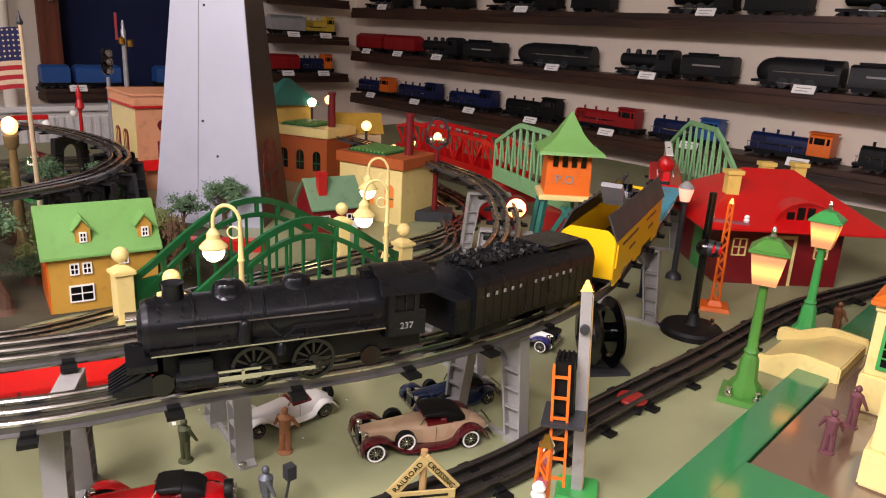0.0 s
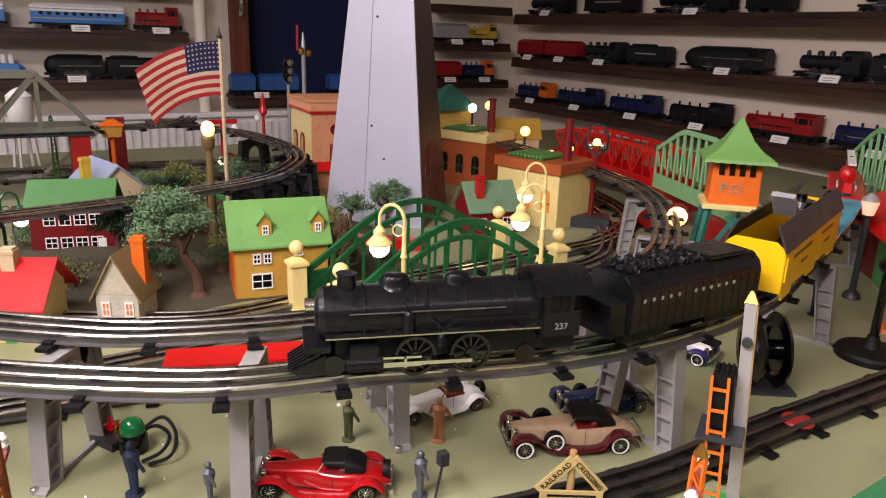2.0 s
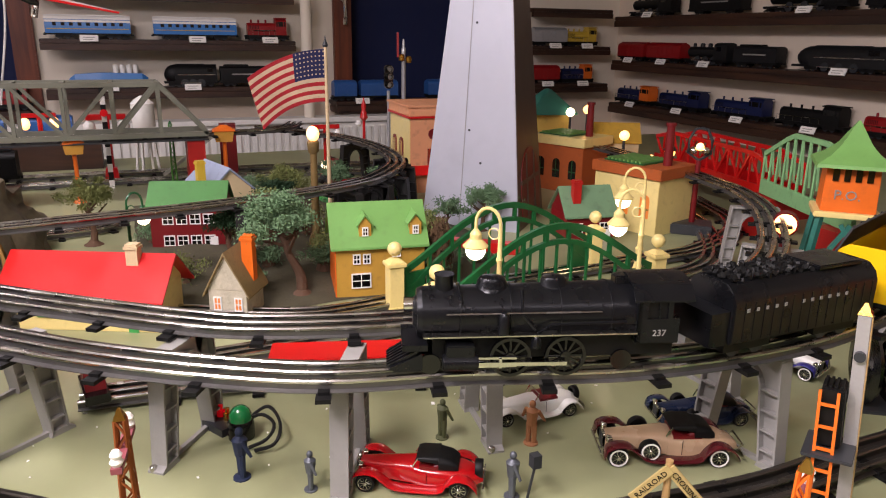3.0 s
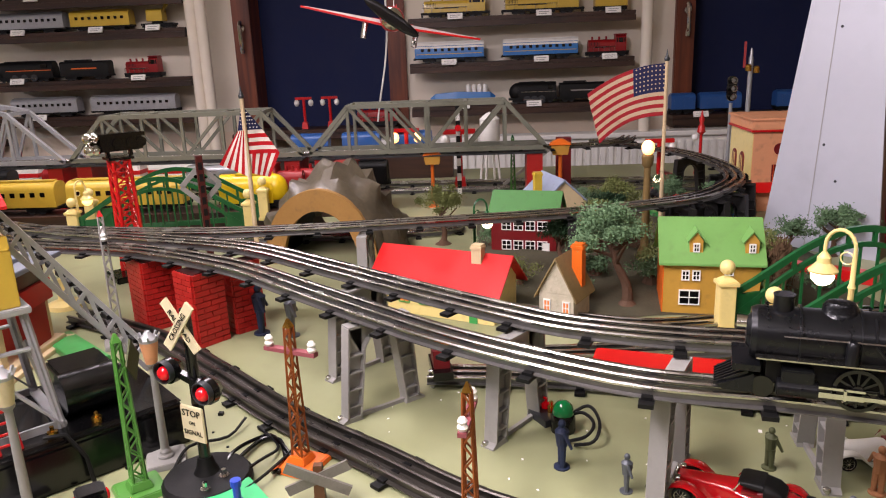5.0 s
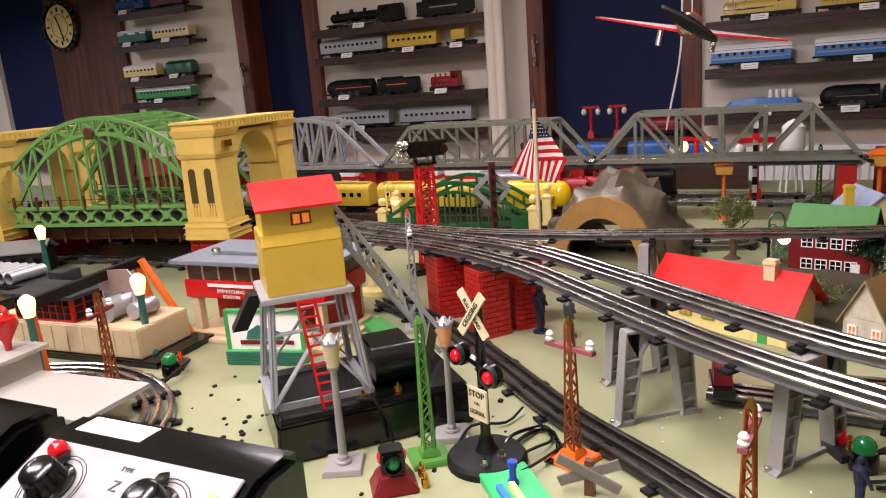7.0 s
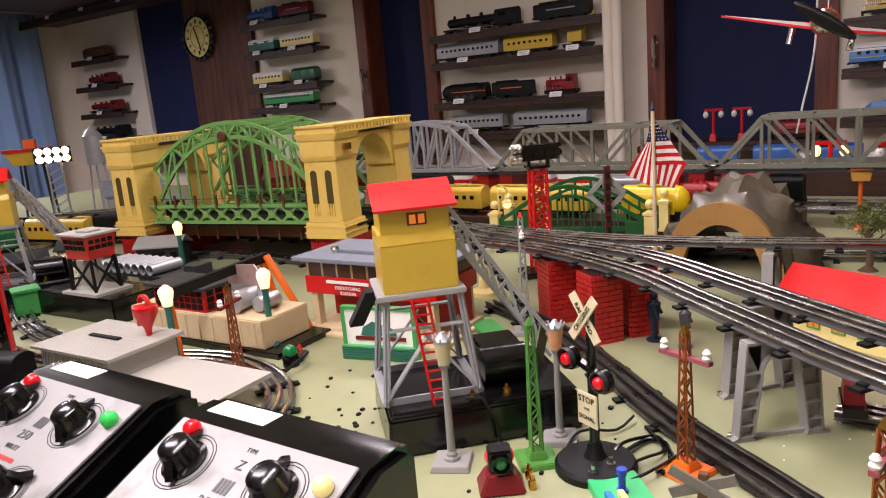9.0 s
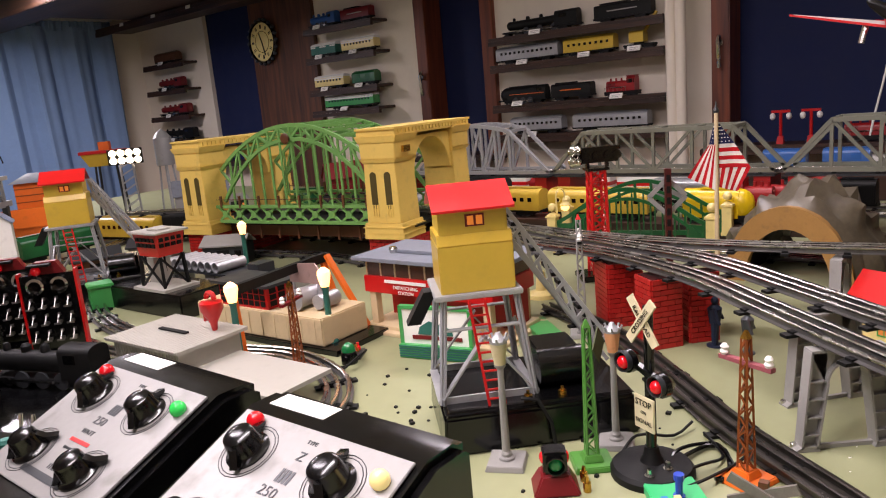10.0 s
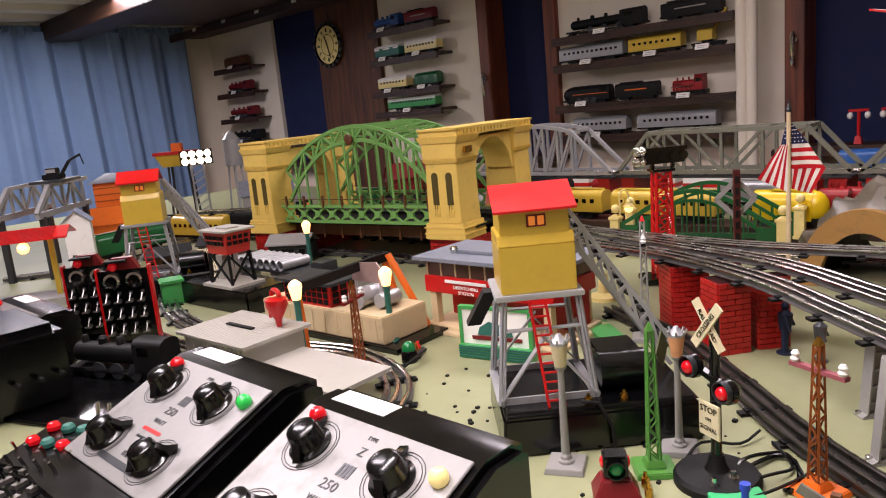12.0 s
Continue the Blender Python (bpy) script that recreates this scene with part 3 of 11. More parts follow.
LOWER, MIDDLE, UPPER = SH1
NORTH = [("switcher", "bo", -3.27, 0.28, 0), ("switcher", "navy", -2.95, 0.3, 0), ("switcher", "navy", -2.61, 0.29, 0), ("switcher", "black", -2.28, 0.29, 0), ("switcher", "red", -1.94, 0.29, 0),
         ("switcher", "navy2", -1.63, 0.26, 0), ("switcher", "bo", -1.3, 0.26, 0), ("switcher", "black", -1.0, 0.26, 0),
         ("boxcab", "red", -3.31, 0.2, 1), ("boxcab", "red", -3.08, 0.23, 1), ("steam", "gun", -2.82, 0.25, 1), ("tender", "gun", -2.56, 0.22, 1), ("stream", "gun", -2.2, 0.37, 1), ("steam", "gun", -1.81, 0.22, 1),
         ("tender", "gun", -1.59, 0.18, 1), ("stream", "gun", -1.32, 0.25, 1), ("tender", "gun", -1.09, 0.19, 1),
         ("steam", "black", -3.2, 0.3, 2), ("tender", "black", -2.8, 0.3, 2), ("steam", "black", -2.37, 0.36, 2), ("tender", "black", -2.05, 0.17, 2), ("steam", "black", -1.64, 0.22, 2),
         ("tender", "black", -1.41, 0.19, 2), ("steam", "black", -1.1, 0.3, 2)]
for kind, col, x, L, row in NORTH:
    shelf_train(kind, col, L, pose(x, W1Y + 0.07, SH1[row]))
    if kind not in ("tender",):
        shelf_card(pose(x + 0.05, W1Y - 0.004, SH1[row] + 0.004))
WEST = [("switcher", "yellow", -0.45, 0.28, 0.53), ("switcher", "yellow", -0.1, 0.33, 0.53), ("boxcab", "yellow", 0.17, 0.13, 0.53), ("coach", "ltblue", -0.48, 0.29, 0.355), ("coach", "ltblue", -0.11, 0.31, 0.355),
        ("switcher", "red", 0.16, 0.17, 0.355), ("canister", "ltblue", -0.43, 0.27, 0.18), ("stream", "black", -0.14, 0.2, 0.18), ("tender", "black", 0.06, 0.19, 0.18),
        ("steam", "black", -2.17, 0.42, 0.665), ("tender", "black", -1.75, 0.28, 0.665), ("coach", "silver", -2.25, 0.36, 0.535), ("coach", "yellow", -1.92, 0.26, 0.535), ("crane", "yellow", -1.68, 0.14, 0.535),
        ("stream", "gold", -2.29, 0.28, 0.34), ("tender", "gold", -2.02, 0.22, 0.34), ("switcher", "red", -1.77, 0.16, 0.34), ("coach", "silver", -2.22, 0.3, 0.19), ("coach", "silver", -1.83, 0.38, 0.19),
        ("steam", "blue", -3.66, 0.24, 0.875), ("tender", "maroon", -3.38, 0.24, 0.875), ("boxcab", "teal", -3.67, 0.22, 0.705), ("coach", "cream", -3.38, 0.27, 0.705), ("tram", "cream", -3.65, 0.26, 0.515),
        ("boxcab", "green", -3.36, 0.19, 0.515), ("tram", "greenw", -3.5, 0.42, 0.39), ("boxcab", "brown", -5.4, 0.3, 0.835), ("steam", "maroon", -5.4, 0.34, 0.645), ("steam", "maroon", -5.4, 0.4, 0.45),
        ("steam", "black", -5.4, 0.46, 0.27)]
for kind, col, y, L, z in WEST:
    shelf_train(kind, col, L, pose(W2X - 0.065, y, z, 0, 0, 90))
    if kind != "tender":
        shelf_card(pose(W2X + 0.004, y, z + 0.002, 0, 0, 90))
for kind, col, y, z in (("boxcab", "silver", 1.45, 0.345), ("switcher", "yellow", 1.62, 0.345), ("boxcab", "red", 1.42, 0.175), ("switcher", "bo", 1.61, 0.175)):
    shelf_train(kind, col, 0.18, pose(W2X - 0.065, y, z, 0, 0, 90))
    shelf_card(pose(W2X + 0.004, y, z + 0.002, 0, 0, 90))

# sill boards in the windows with toys on them
for y0, y1, z, lab in ((0.42, 1.3, 0.115, "dark shelf board across the window with blue toy cars"), (-1.33, -0.7, 0.105, "brown shelf board across the window with red lamps")):
    shelf_y(y0, y1, z, lab)
for y, L, z in ((0.47, 0.1, 0.115), (0.62, 0.17, 0.115), (0.92, 0.16, 0.115)):
    shelf_train("boxcab", "blue", L, pose(W2X - 0.065, y, z, 0, 0, 90))
shelf_card(pose(W2X + 0.004, 0.53, 0.117, 0, 0, 90))
shelf_train("switcher", "red", 0.19, pose(W2X - 0.065, -0.79, 0.105, 0, 0, 90))


def twin_lamp(x, y, z, s=1.0, bulb=None):
    t = thing("toy_twin_street_lamp", x, y, z, 90, "red toy twin street lamp with two white globes", "toy lamp", "red twin street lamps")
    B().taper(0, 0.03 * s, (0.014 * s, 0.014 * s), (0.01 * s, 0.01 * s)).part("foot", RED, t, bevel=0.001)
    B().cyl((0, 0, 0.03 * s), (0, 0, 0.125 * s), 0.006 * s).part("pole", RED, t)
    B().box(-0.035 * s, 0.035 * s, -0.006 * s, 0.006 * s, 0.122 * s, 0.132 * s).part("arm", RED, t, bevel=0.001)
    for q in (-1, 1):
        B().sph((q * 0.03 * s, 0, 0.108 * s), 0.011 * s, 12, (1, 1, 1.3)).part("globe", bulb or WHITE, t, "lit globe" if bulb else "white globe")


twin_lamp(W2X - 0.05, -1.1, 0.105)
twin_lamp(W2X - 0.05, -0.99, 0.105)

# clock on its wooden panel
ct = thing("wall_clock", W2X - 0.1, -4.290, 0.867, 90, "round wall clock with cream face in an ornate dark frame", "clock")
KC = Matrix.Scale(1.2, 4)
B().lathe([(0.108, 0), (0.116, 0.012), (0.106, 0.024), (0.1, 0.012), (0.108, 0)], 36, pose(0, 0, 0, 90)).move(KC).part("case", BLACK, ct, "scalloped dark case")
for k in range(20):
    a = radians(18 * k)
    B().sph((0.117 * math.cos(a), -0.012, 0.117 * math.sin(a)), 0.011, 8).move(KC).part("scallop", GUN, ct)
B().lathe([(0.101, 0.01), (0.101, 0.014)], 36, pose(0, 0, 0, 90)).move(KC).part("face", CREAM, ct, "cream dial")
for k in range(12):
    for d_ in (-1, 1) if k % 3 else (-1, 0, 1):
        B().box(d_ * 0.004 - 0.0014, d_ * 0.004 + 0.0014, -0.0162, -0.0142, 0.07, 0.09, pose(0, 0, 0, 0, -30 * k)).move(KC).part("hour_mark", BLACK, ct)
B().lathe([(0.058, 0.0142), (0.058, 0.0152), (0.055, 0.0152), (0.055, 0.0142), (0.058, 0.0142)], 32, pose(0, 0, 0, 90)).move(KC).part("dial_ring", BRASS, ct)
B().lathe([(0.05, 0.0142), (0.05, 0.0148)], 28, pose(0, 0, 0, 90)).move(KC).part("dial_centre", CREAM, ct, "cream dial centre")
for ang, ln in ((-20, 0.05), (165, 0.075)):
    B().box(-0.0035, 0.0035, -0.019, -0.0172, -0.012, ln, pose(0, 0, 0, 0, ang)).move(KC).part("hand", BLACK, ct)
slab("clock_panel", WALLX + 0.001, W2X - 0.11, -4.435, -3.82, FLOORZ, CEILZ, wood("clock_panel_wood", "3a2113", "6b4125", 4.0, 2), "dark brown wooden panel behind the wall clock", "panel")
# soffit shelf close under the ceiling
slab("high_shelf", WALLX, -2.6, -5.3, -3.8, 1.13, 1.15, DKWOOD, "dark wooden high shelf under the ceiling", "shelf")

# curtain
cb = B()
pts = []
N = 150
front, back = [], []
for k in range(N + 1):
    x = -3.27 + 2.6 * k / N
    w = 0.034 * math.sin(k * 0.43 + 0.7 * math.sin(k * 0.11)) + 0.012 * math.sin(k * 1.07 + 1)
    front.append((x, SOUTHY + 0.1 + w))
verts = [(x + (0.0 if z > 0 else 0.05 * math.sin(x * 3)), y, z) for z in (-0.7, 1.14) for x, y in front] + [(x + (0.0 if z > 0 else 0.05 * math.sin(x * 3)), y - 0.006, z) for z in (-0.7, 1.14) for x, y in front]
M = N + 1
faces = []
for k in range(N):
    faces += [(k, k + 1, M + k + 1, M + k), (2 * M + k + 1, 2 * M + k, 3 * M + k, 3 * M + k + 1), (k, 2 * M + k, 2 * M + k + 1, k + 1), (M + k, M + k + 1, 3 * M + k + 1, 3 * M + k)]
cb._put(verts, faces)
cu = thing("curtain", -2.0, SOUTHY + 0.1, 0, 0, "pleated blue fabric curtain hanging across the wall", "curtain")
gathers = [(-1.27 + 2.6 * k / 360, 0.016 * math.sin(k * 0.75) + 0.006 * math.sin(k * 2.3 + 1)) for k in range(361)]
hv = [(x, y + 0.002 * j, z) for j in (0, -3) for z in (1.115, 1.15, 1.185) for x, y in gathers]
hf = [(j + r * 361 + k, j + r * 361 + k + 1, j + (r + 1) * 361 + k + 1, j + (r + 1) * 361 + k) for j in (0, 3 * 361) for r in range(2) for k in range(360)]
B()._put(hv, hf).part("gathered_heading", mat("blue_curtain_cloth", "7f99bd", 0.9, 0.0, 0.15, 8, 0.4, grime=0.05), cu)
cb.move(Matrix.Translation((2.0, -SOUTHY - 0.1, 0))).part("drape", mat("blue_curtain_cloth", "7f99bd", 0.9, 0.0, 0.15, 8, 0.4, grime=0.05), cu)
B().cyl((-1.3, -0.02, 1.2), (1.4, -0.02, 1.2), 0.01).part("rail", WHITE, cu)

# radiator under the window
rd_ = thing("radiator", W2X + 0.02, -0.1, -0.35, 0, "long white ribbed panel radiator along the wall", "radiator")
B().box(-0.03, 0.03, -0.75, 0.75, 0.0, 0.39).part("panel", WHITE, rd_, bevel=0.004)
B().box(-0.05, 0.05, -0.76, 0.76, 0.39, 0.41).part("top_grille", WHITE, rd_, bevel=0.003)
for k in range(48):
    y = -0.73 + k * 1.46 / 47
    B().box(0.03, 0.045, y - 0.009, y + 0.009, 0.02, 0.37).part("rib", WHITE, rd_)

# ---- tracks ----
RAILP = [(-0.0052, 0), (0.0052, 0), (0.0052, 0.0008), (0.0012, 0.0018), (0.0012, 0.0061), (0.0028, 0.0071), (0.0031, 0.009), (0.0017, 0.0102),
         (-0.0017, 0.0102), (-0.0031, 0.009), (-0.0028, 0.0071), (-0.0012, 0.0061), (-0.0012, 0.0018), (-0.0052, 0.0008)]
HEADP = RAILP[4:12]
FOOTP = [(-0.0052, 0), (0.0052, 0), (0.0052, 0.0008), (0.0011, 0.0018), (0.0011, 0.0062), (-0.0011, 0.0062), (-0.0011, 0.0018), (-0.0052, 0.0008)]
GAUGE = 0.0318
tie_b = B()
tie_b.box(-0.031, 0.031, -0.006, 0.006, 0.0, 0.0035)
for sx in (-1, 0, 1):
    tie_b.box(sx * 0.0318 / 2 * 1.0 - 0.0075, sx * 0.0318 / 2 + 0.0075, -0.0045, 0.0045, 0.003, 0.0062)
TIE = tie_b.mesh("tie", BLACKM)


def track(pts, label, material=STEEL, every=0.075, closed_step=0.02):
    """Three tubular rails on pressed steel ties through points (x, y, z of the tie's foot)."""
    line = spline(pts, closed_step)
    t = thing("toy_train_track", line[0].x, line[0].y, 0, 0, label, "train track", "tubular toy train tracks")
    o = Vector((line[0].x, line[0].y, 0))
    loc = [p - o for p in line]
    for s in (-1, 0, 1):
        side = []
        for k, p in enumerate(loc):
            d = loc[min(k + 1, len(loc) - 1)] - loc[max(k - 1, 0)]
            side.append(p + Vector((d.y, -d.x, 0)).normalized() * (s * GAUGE / 2 * 1.0) + Vector((0, 0, 0.0036)))
        rl = B().sweep(side, HEADP).part("rail", material, t)
        B().sweep(side, FOOTP).part("rail_foot", SHADEDFOOT if material is STEEL else STEELDARK, rl)
    run = 0.0
    for k in range(1, len(loc)):
        run += (loc[k] - loc[k - 1]).length
        if run > every:
            run = 0.0
            d = loc[k] - loc[k - 1]
            ob = new("tie", TIE)
            ob.parent = t
            ob.matrix_basis = Matrix.Translation(loc[k]) @ pose(0, 0, 0, 0, 0, math.degrees(math.atan2(d.y, d.x)) - 90)
    return line


EZ = 0.1125


def up(pts, z=EZ):
    return [(x, y, z) for x, y in pts]


E1 = track(up([(-1.3, 1.12), (-1.13, 0.86), (-1.02, 0.63), (-0.955, 0.47), (-0.9, 0.33), (-0.875, 0.18), (-0.888, 0.02), (-0.93, -0.11), (-0.957, -0.22),
              (-1.003, -0.307), (-1.063, -0.395), (-1.125, -0.468), (-1.224, -0.578), (-1.325, -0.695), (-1.42, -0.87), (-1.47, -1.06), (-1.55, -1.22)]),
           "elevated tubular train track sweeping past the parked cars")
E2 = track(up([(-1.95, 0.72), (-1.7, 0.71), (-1.51, 0.675), (-1.4, 0.645), (-1.27, 0.57), (-1.13, 0.44), (-1.05, 0.33), (-1.018, 0.22), (-1.01, 0.1), (-1.03, -0.04),
              (-1.054, -0.17), (-1.086, -0.266), (-1.12, -0.32), (-1.165, -0.38), (-1.233, -0.465), (-1.3, -0.545), (-1.42, -0.7), (-1.485, -0.87), (-1.545, -1.05), (-1.62, -1.22), (-1.75, -1.49), (-1.72, -1.84), (-1.66, -2.25), (-1.5, -2.6)]),
           "elevated tubular train track behind the first line")
E3 = track(up([(-2.6, -0.02), (-2.46, 0.075), (-2.29, 0.16), (-2.08, 0.19), (-1.9, 0.165), (-1.76, 0.08), (-1.69, 0.0), (-1.63, -0.14), (-1.59, -0.3), (-1.555, -0.52), (-1.53, -0.7), (-1.53, -0.85), (-1.56, -1.05), (-1.62, -1.3)]),
           "far elevated track loop curving round the village")
G1 = track(up([(-0.77, 1.25), (-0.8, 1.03), (-0.84, 0.78), (-0.835, 0.5), (-0.835, 0.28), (-0.83, 0.1), (-0.87, -0.15), (-0.94, -0.34), (-1.035, -0.47), (-1.12, -0.58), (-1.235, -0.7), (-1.35, -0.83), (-1.45, -1.0)], 0.001),
           "ground level track with dark ties on the green tabletop", STEELDARK)
G2 = track(up([(-1.46, -0.35), (-1.37, -0.15), (-1.38, 0.0), (-1.4, 0.18), (-1.42, 0.4), (-1.44, 0.6), (-1.56, 0.8), (-1.8, 0.9)], 0.001),
           "ground level track running under the green arched bridge")
G2B = track(up([(-1.27, -0.35), (-1.28, -0.15), (-1.29, 0.0), (-1.3, 0.18), (-1.32, 0.4), (-1.37, 0.56), (-1.5, 0.68), (-1.67, 0.77), (-1.9, 0.8)], 0.001),
            "ground level track curving round the power house")
G4 = track(up([(-1.218, -0.425), (-1.212, -0.33), (-1.195, -0.22), (-1.163, -0.11), (-1.132, 0.0), (-1.12, 0.12), (-1.15, 0.3), (-1.2, 0.42), (-1.28, 0.56)], 0.001),
           "ground level siding passing under the elevated tracks")
GC = track(up([(-1.16, -2.15), (-1.03, -1.84), (-0.99, -1.6), (-1.02, -1.38), (-1.05, -1.25), (-1.02, -1.12), (-0.95, -1.04), (-0.84, -1.0), (-0.7, -1.01)], 0.001),
           "curved ground track round the open table area")
GD = track(up([(-1.1, -2.15), (-0.95, -1.84), (-0.91, -1.6), (-0.94, -1.4), (-0.965, -1.26), (-0.945, -1.17), (-0.89, -1.12), (-0.8, -1.09)], 0.001),
           "inner curved ground track beside the transformers")


# ---- grey trestle piers ----
def trestle(GREY=GREY, word="grey"):
    t = thing("trestle_pier", 0, 0, 0, 0, word + " plastic trestle pier with ribbed legs under the track", "trestle pier", "grey trestle piers")
    h = 0.1105
    for s in (-1, 1):
        # channel leg, open towards the track's run: two flanges, a middle web and cross ribs
        b = B()
        b.beam((s * 0.047, 0, 0.003), (s * 0.0385, 0, h - 0.002), 0.0022, 0.016, (0, 1, 0))
        b.beam((s * 0.031, 0, 0.003), (s * 0.0215, 0, h - 0.036), 0.0022, 0.016, (0, 1, 0))
        b.prism([(s * 0.047, 0.003), (s * 0.0385, h - 0.003), (s * 0.02, h - 0.003), (s * 0.0215, h - 0.036), (s * 0.031, 0.003)], -0.0012, 0.0012)
        for k in range(4):
            u = 0.14 + k * 0.185
            zz = 0.003 + (h - 0.005) * u
            b.box(min(s * (0.031 - 0.0105 * u), s * (0.047 - 0.0085 * u)), max(s * (0.031 - 0.0105 * u), s * (0.047 - 0.0085 * u)), -0.0075, 0.0075, zz - 0.0009, zz + 0.0009)
        b.prism([(s * 0.054, 0), (s * 0.054, 0.002), (s * 0.047, 0.006), (s * 0.031, 0.006), (s * 0.028, 0)], -0.008, 0.008)
        lg = b.part("leg", GREY, t)
        B().lathe([(0.0035, 0), (0.0035, 0.0045), (0.002, 0.0055)], 8, pose(s * 0.051, -0.004, 0.001)).part("foot_screw", STEEL, lg)
    pts = [(0.0215 * math.cos(radians(a)), h - 0.036 + 0.0225 * math.sin(radians(a))) for a in range(0, 181, 15)]
    B().prism([(0.037, h - 0.004), (0.0225, h - 0.036)] + pts + [(-0.0225, h - 0.036), (-0.037, h - 0.004)], -0.0012, 0.0012).part("arch_web", GREY, t)
    rim = B()
    for p, q in zip(pts, pts[1:]):
        rim.beam((p[0], 0, p[1]), (q[0], 0, q[1]), 0.002, 0.015, (0, 1, 0))
    rim.part("arch_rim", GREY, t)
    B().box(-0.039, 0.039, -0.008, 0.008, h - 0.003, h).part("top_plate", GREY, t)
    B().box(-0.03, 0.03, -0.0022, 0.0022, 0.0, 0.0045).part("foot_bar", GREY, t)
    return t


first = trestle()
first.matrix_basis = pose(-0.9, 0.17, 0, 0, 0, 8)
for x, y, rz in ((-1.0, -0.189, -28), (-1.03, -0.045, -8), (-1.02, 0.235, 5), (-1.14, 0.45, 40), (-1.101, -0.322, -38), (-1.147, -0.474, -51), (-0.99, 0.55, 20), (-1.257, -0.514, -42),
                 (-1.17, 0.92, 35), (-1.34, 0.62, 60), (-1.55, -0.55, 0)):
    copy_thing(first, pose(x, y, 0, 0, 0, rz))
dark = trestle(mat("black_trestle_plastic", "232222", 0.5, 0.0, 0.25, 30, 0.1, grime=0.15), "black")
dark.matrix_basis = pose(-1.61, -0.2, 0, 0, 0, -10)
for x, y, rz in ((-1.69, 0.0, 15), (-1.8, 0.115, 50), (-2.0, 0.185, 80), (-2.25, 0.17, 110), (-1.74, 0.065, 35), (-1.9, 0.165, 65)):
    copy_thing(dark, pose(x, y, 0, 0, 0, rz))


# ---- red brick piers ----
def brick_pier(x, y, rz, w, d, h):
    t = thing("brick_pier", x, y, 0, rz, "red moulded brick pier holding up the elevated track", "brick pier", "red brick piers")
    B().box(-w / 2 + 0.002, w / 2 - 0.002, -d / 2 + 0.002, d / 2 - 0.002, 0, h).part("core", MORTAR, t)
    cols, rows = max(2, round(w / 0.022)), round(h / 0.0085)
    colsd = max(2, round(d / 0.022))
    proto = None
    for r in range(rows):
        z = (r + 0.5) * h / rows
        for n, ln, off, ax in ((cols, w, d / 2, 0), (colsd, d, w / 2, 1)):
            for s in (-1, 1):
                bw = ln / n
                spots = [((c + 0.5) * bw - ln / 2, 1.0) for c in range(n)] if r % 2 else [((c + 1) * bw - ln / 2, 1.0) for c in range(n - 1)] + [(bw / 4 - ln / 2, 0.5), (ln / 2 - bw / 4, 0.5)]
                for u, half in spots:
                    m = pose(u, s * off, z) if ax == 0 else pose(s * off, u, z, 0, 0, 90)
                    if proto is None:
                        proto = B().box(-0.0105, 0.0105, -0.0024, 0.0012, -0.0036, 0.0036).part("brick", BRICK, t)
                        proto.matrix_basis = m
                    else:
                        again(proto, m @ Matrix.Diagonal((half * ln / n / 0.0222, 1, h / rows / 0.0083, 1)), t)
    return t


brick_pier(-1.363, -0.76, 52, 0.048, 0.048, 0.1075)
brick_pier(-1.407, -0.713, 45, 0.028, 0.045, 0.1075)
brick_pier(-1.44, -0.86, 45, 0.062, 0.058, 0.1075)
HG_X, HG_Y, HG_R, HG_L, HG_W, HG_H, HG_Z = -1.527, -1.839, 98.5, 0.765, 0.37, 0.3226, 0.077

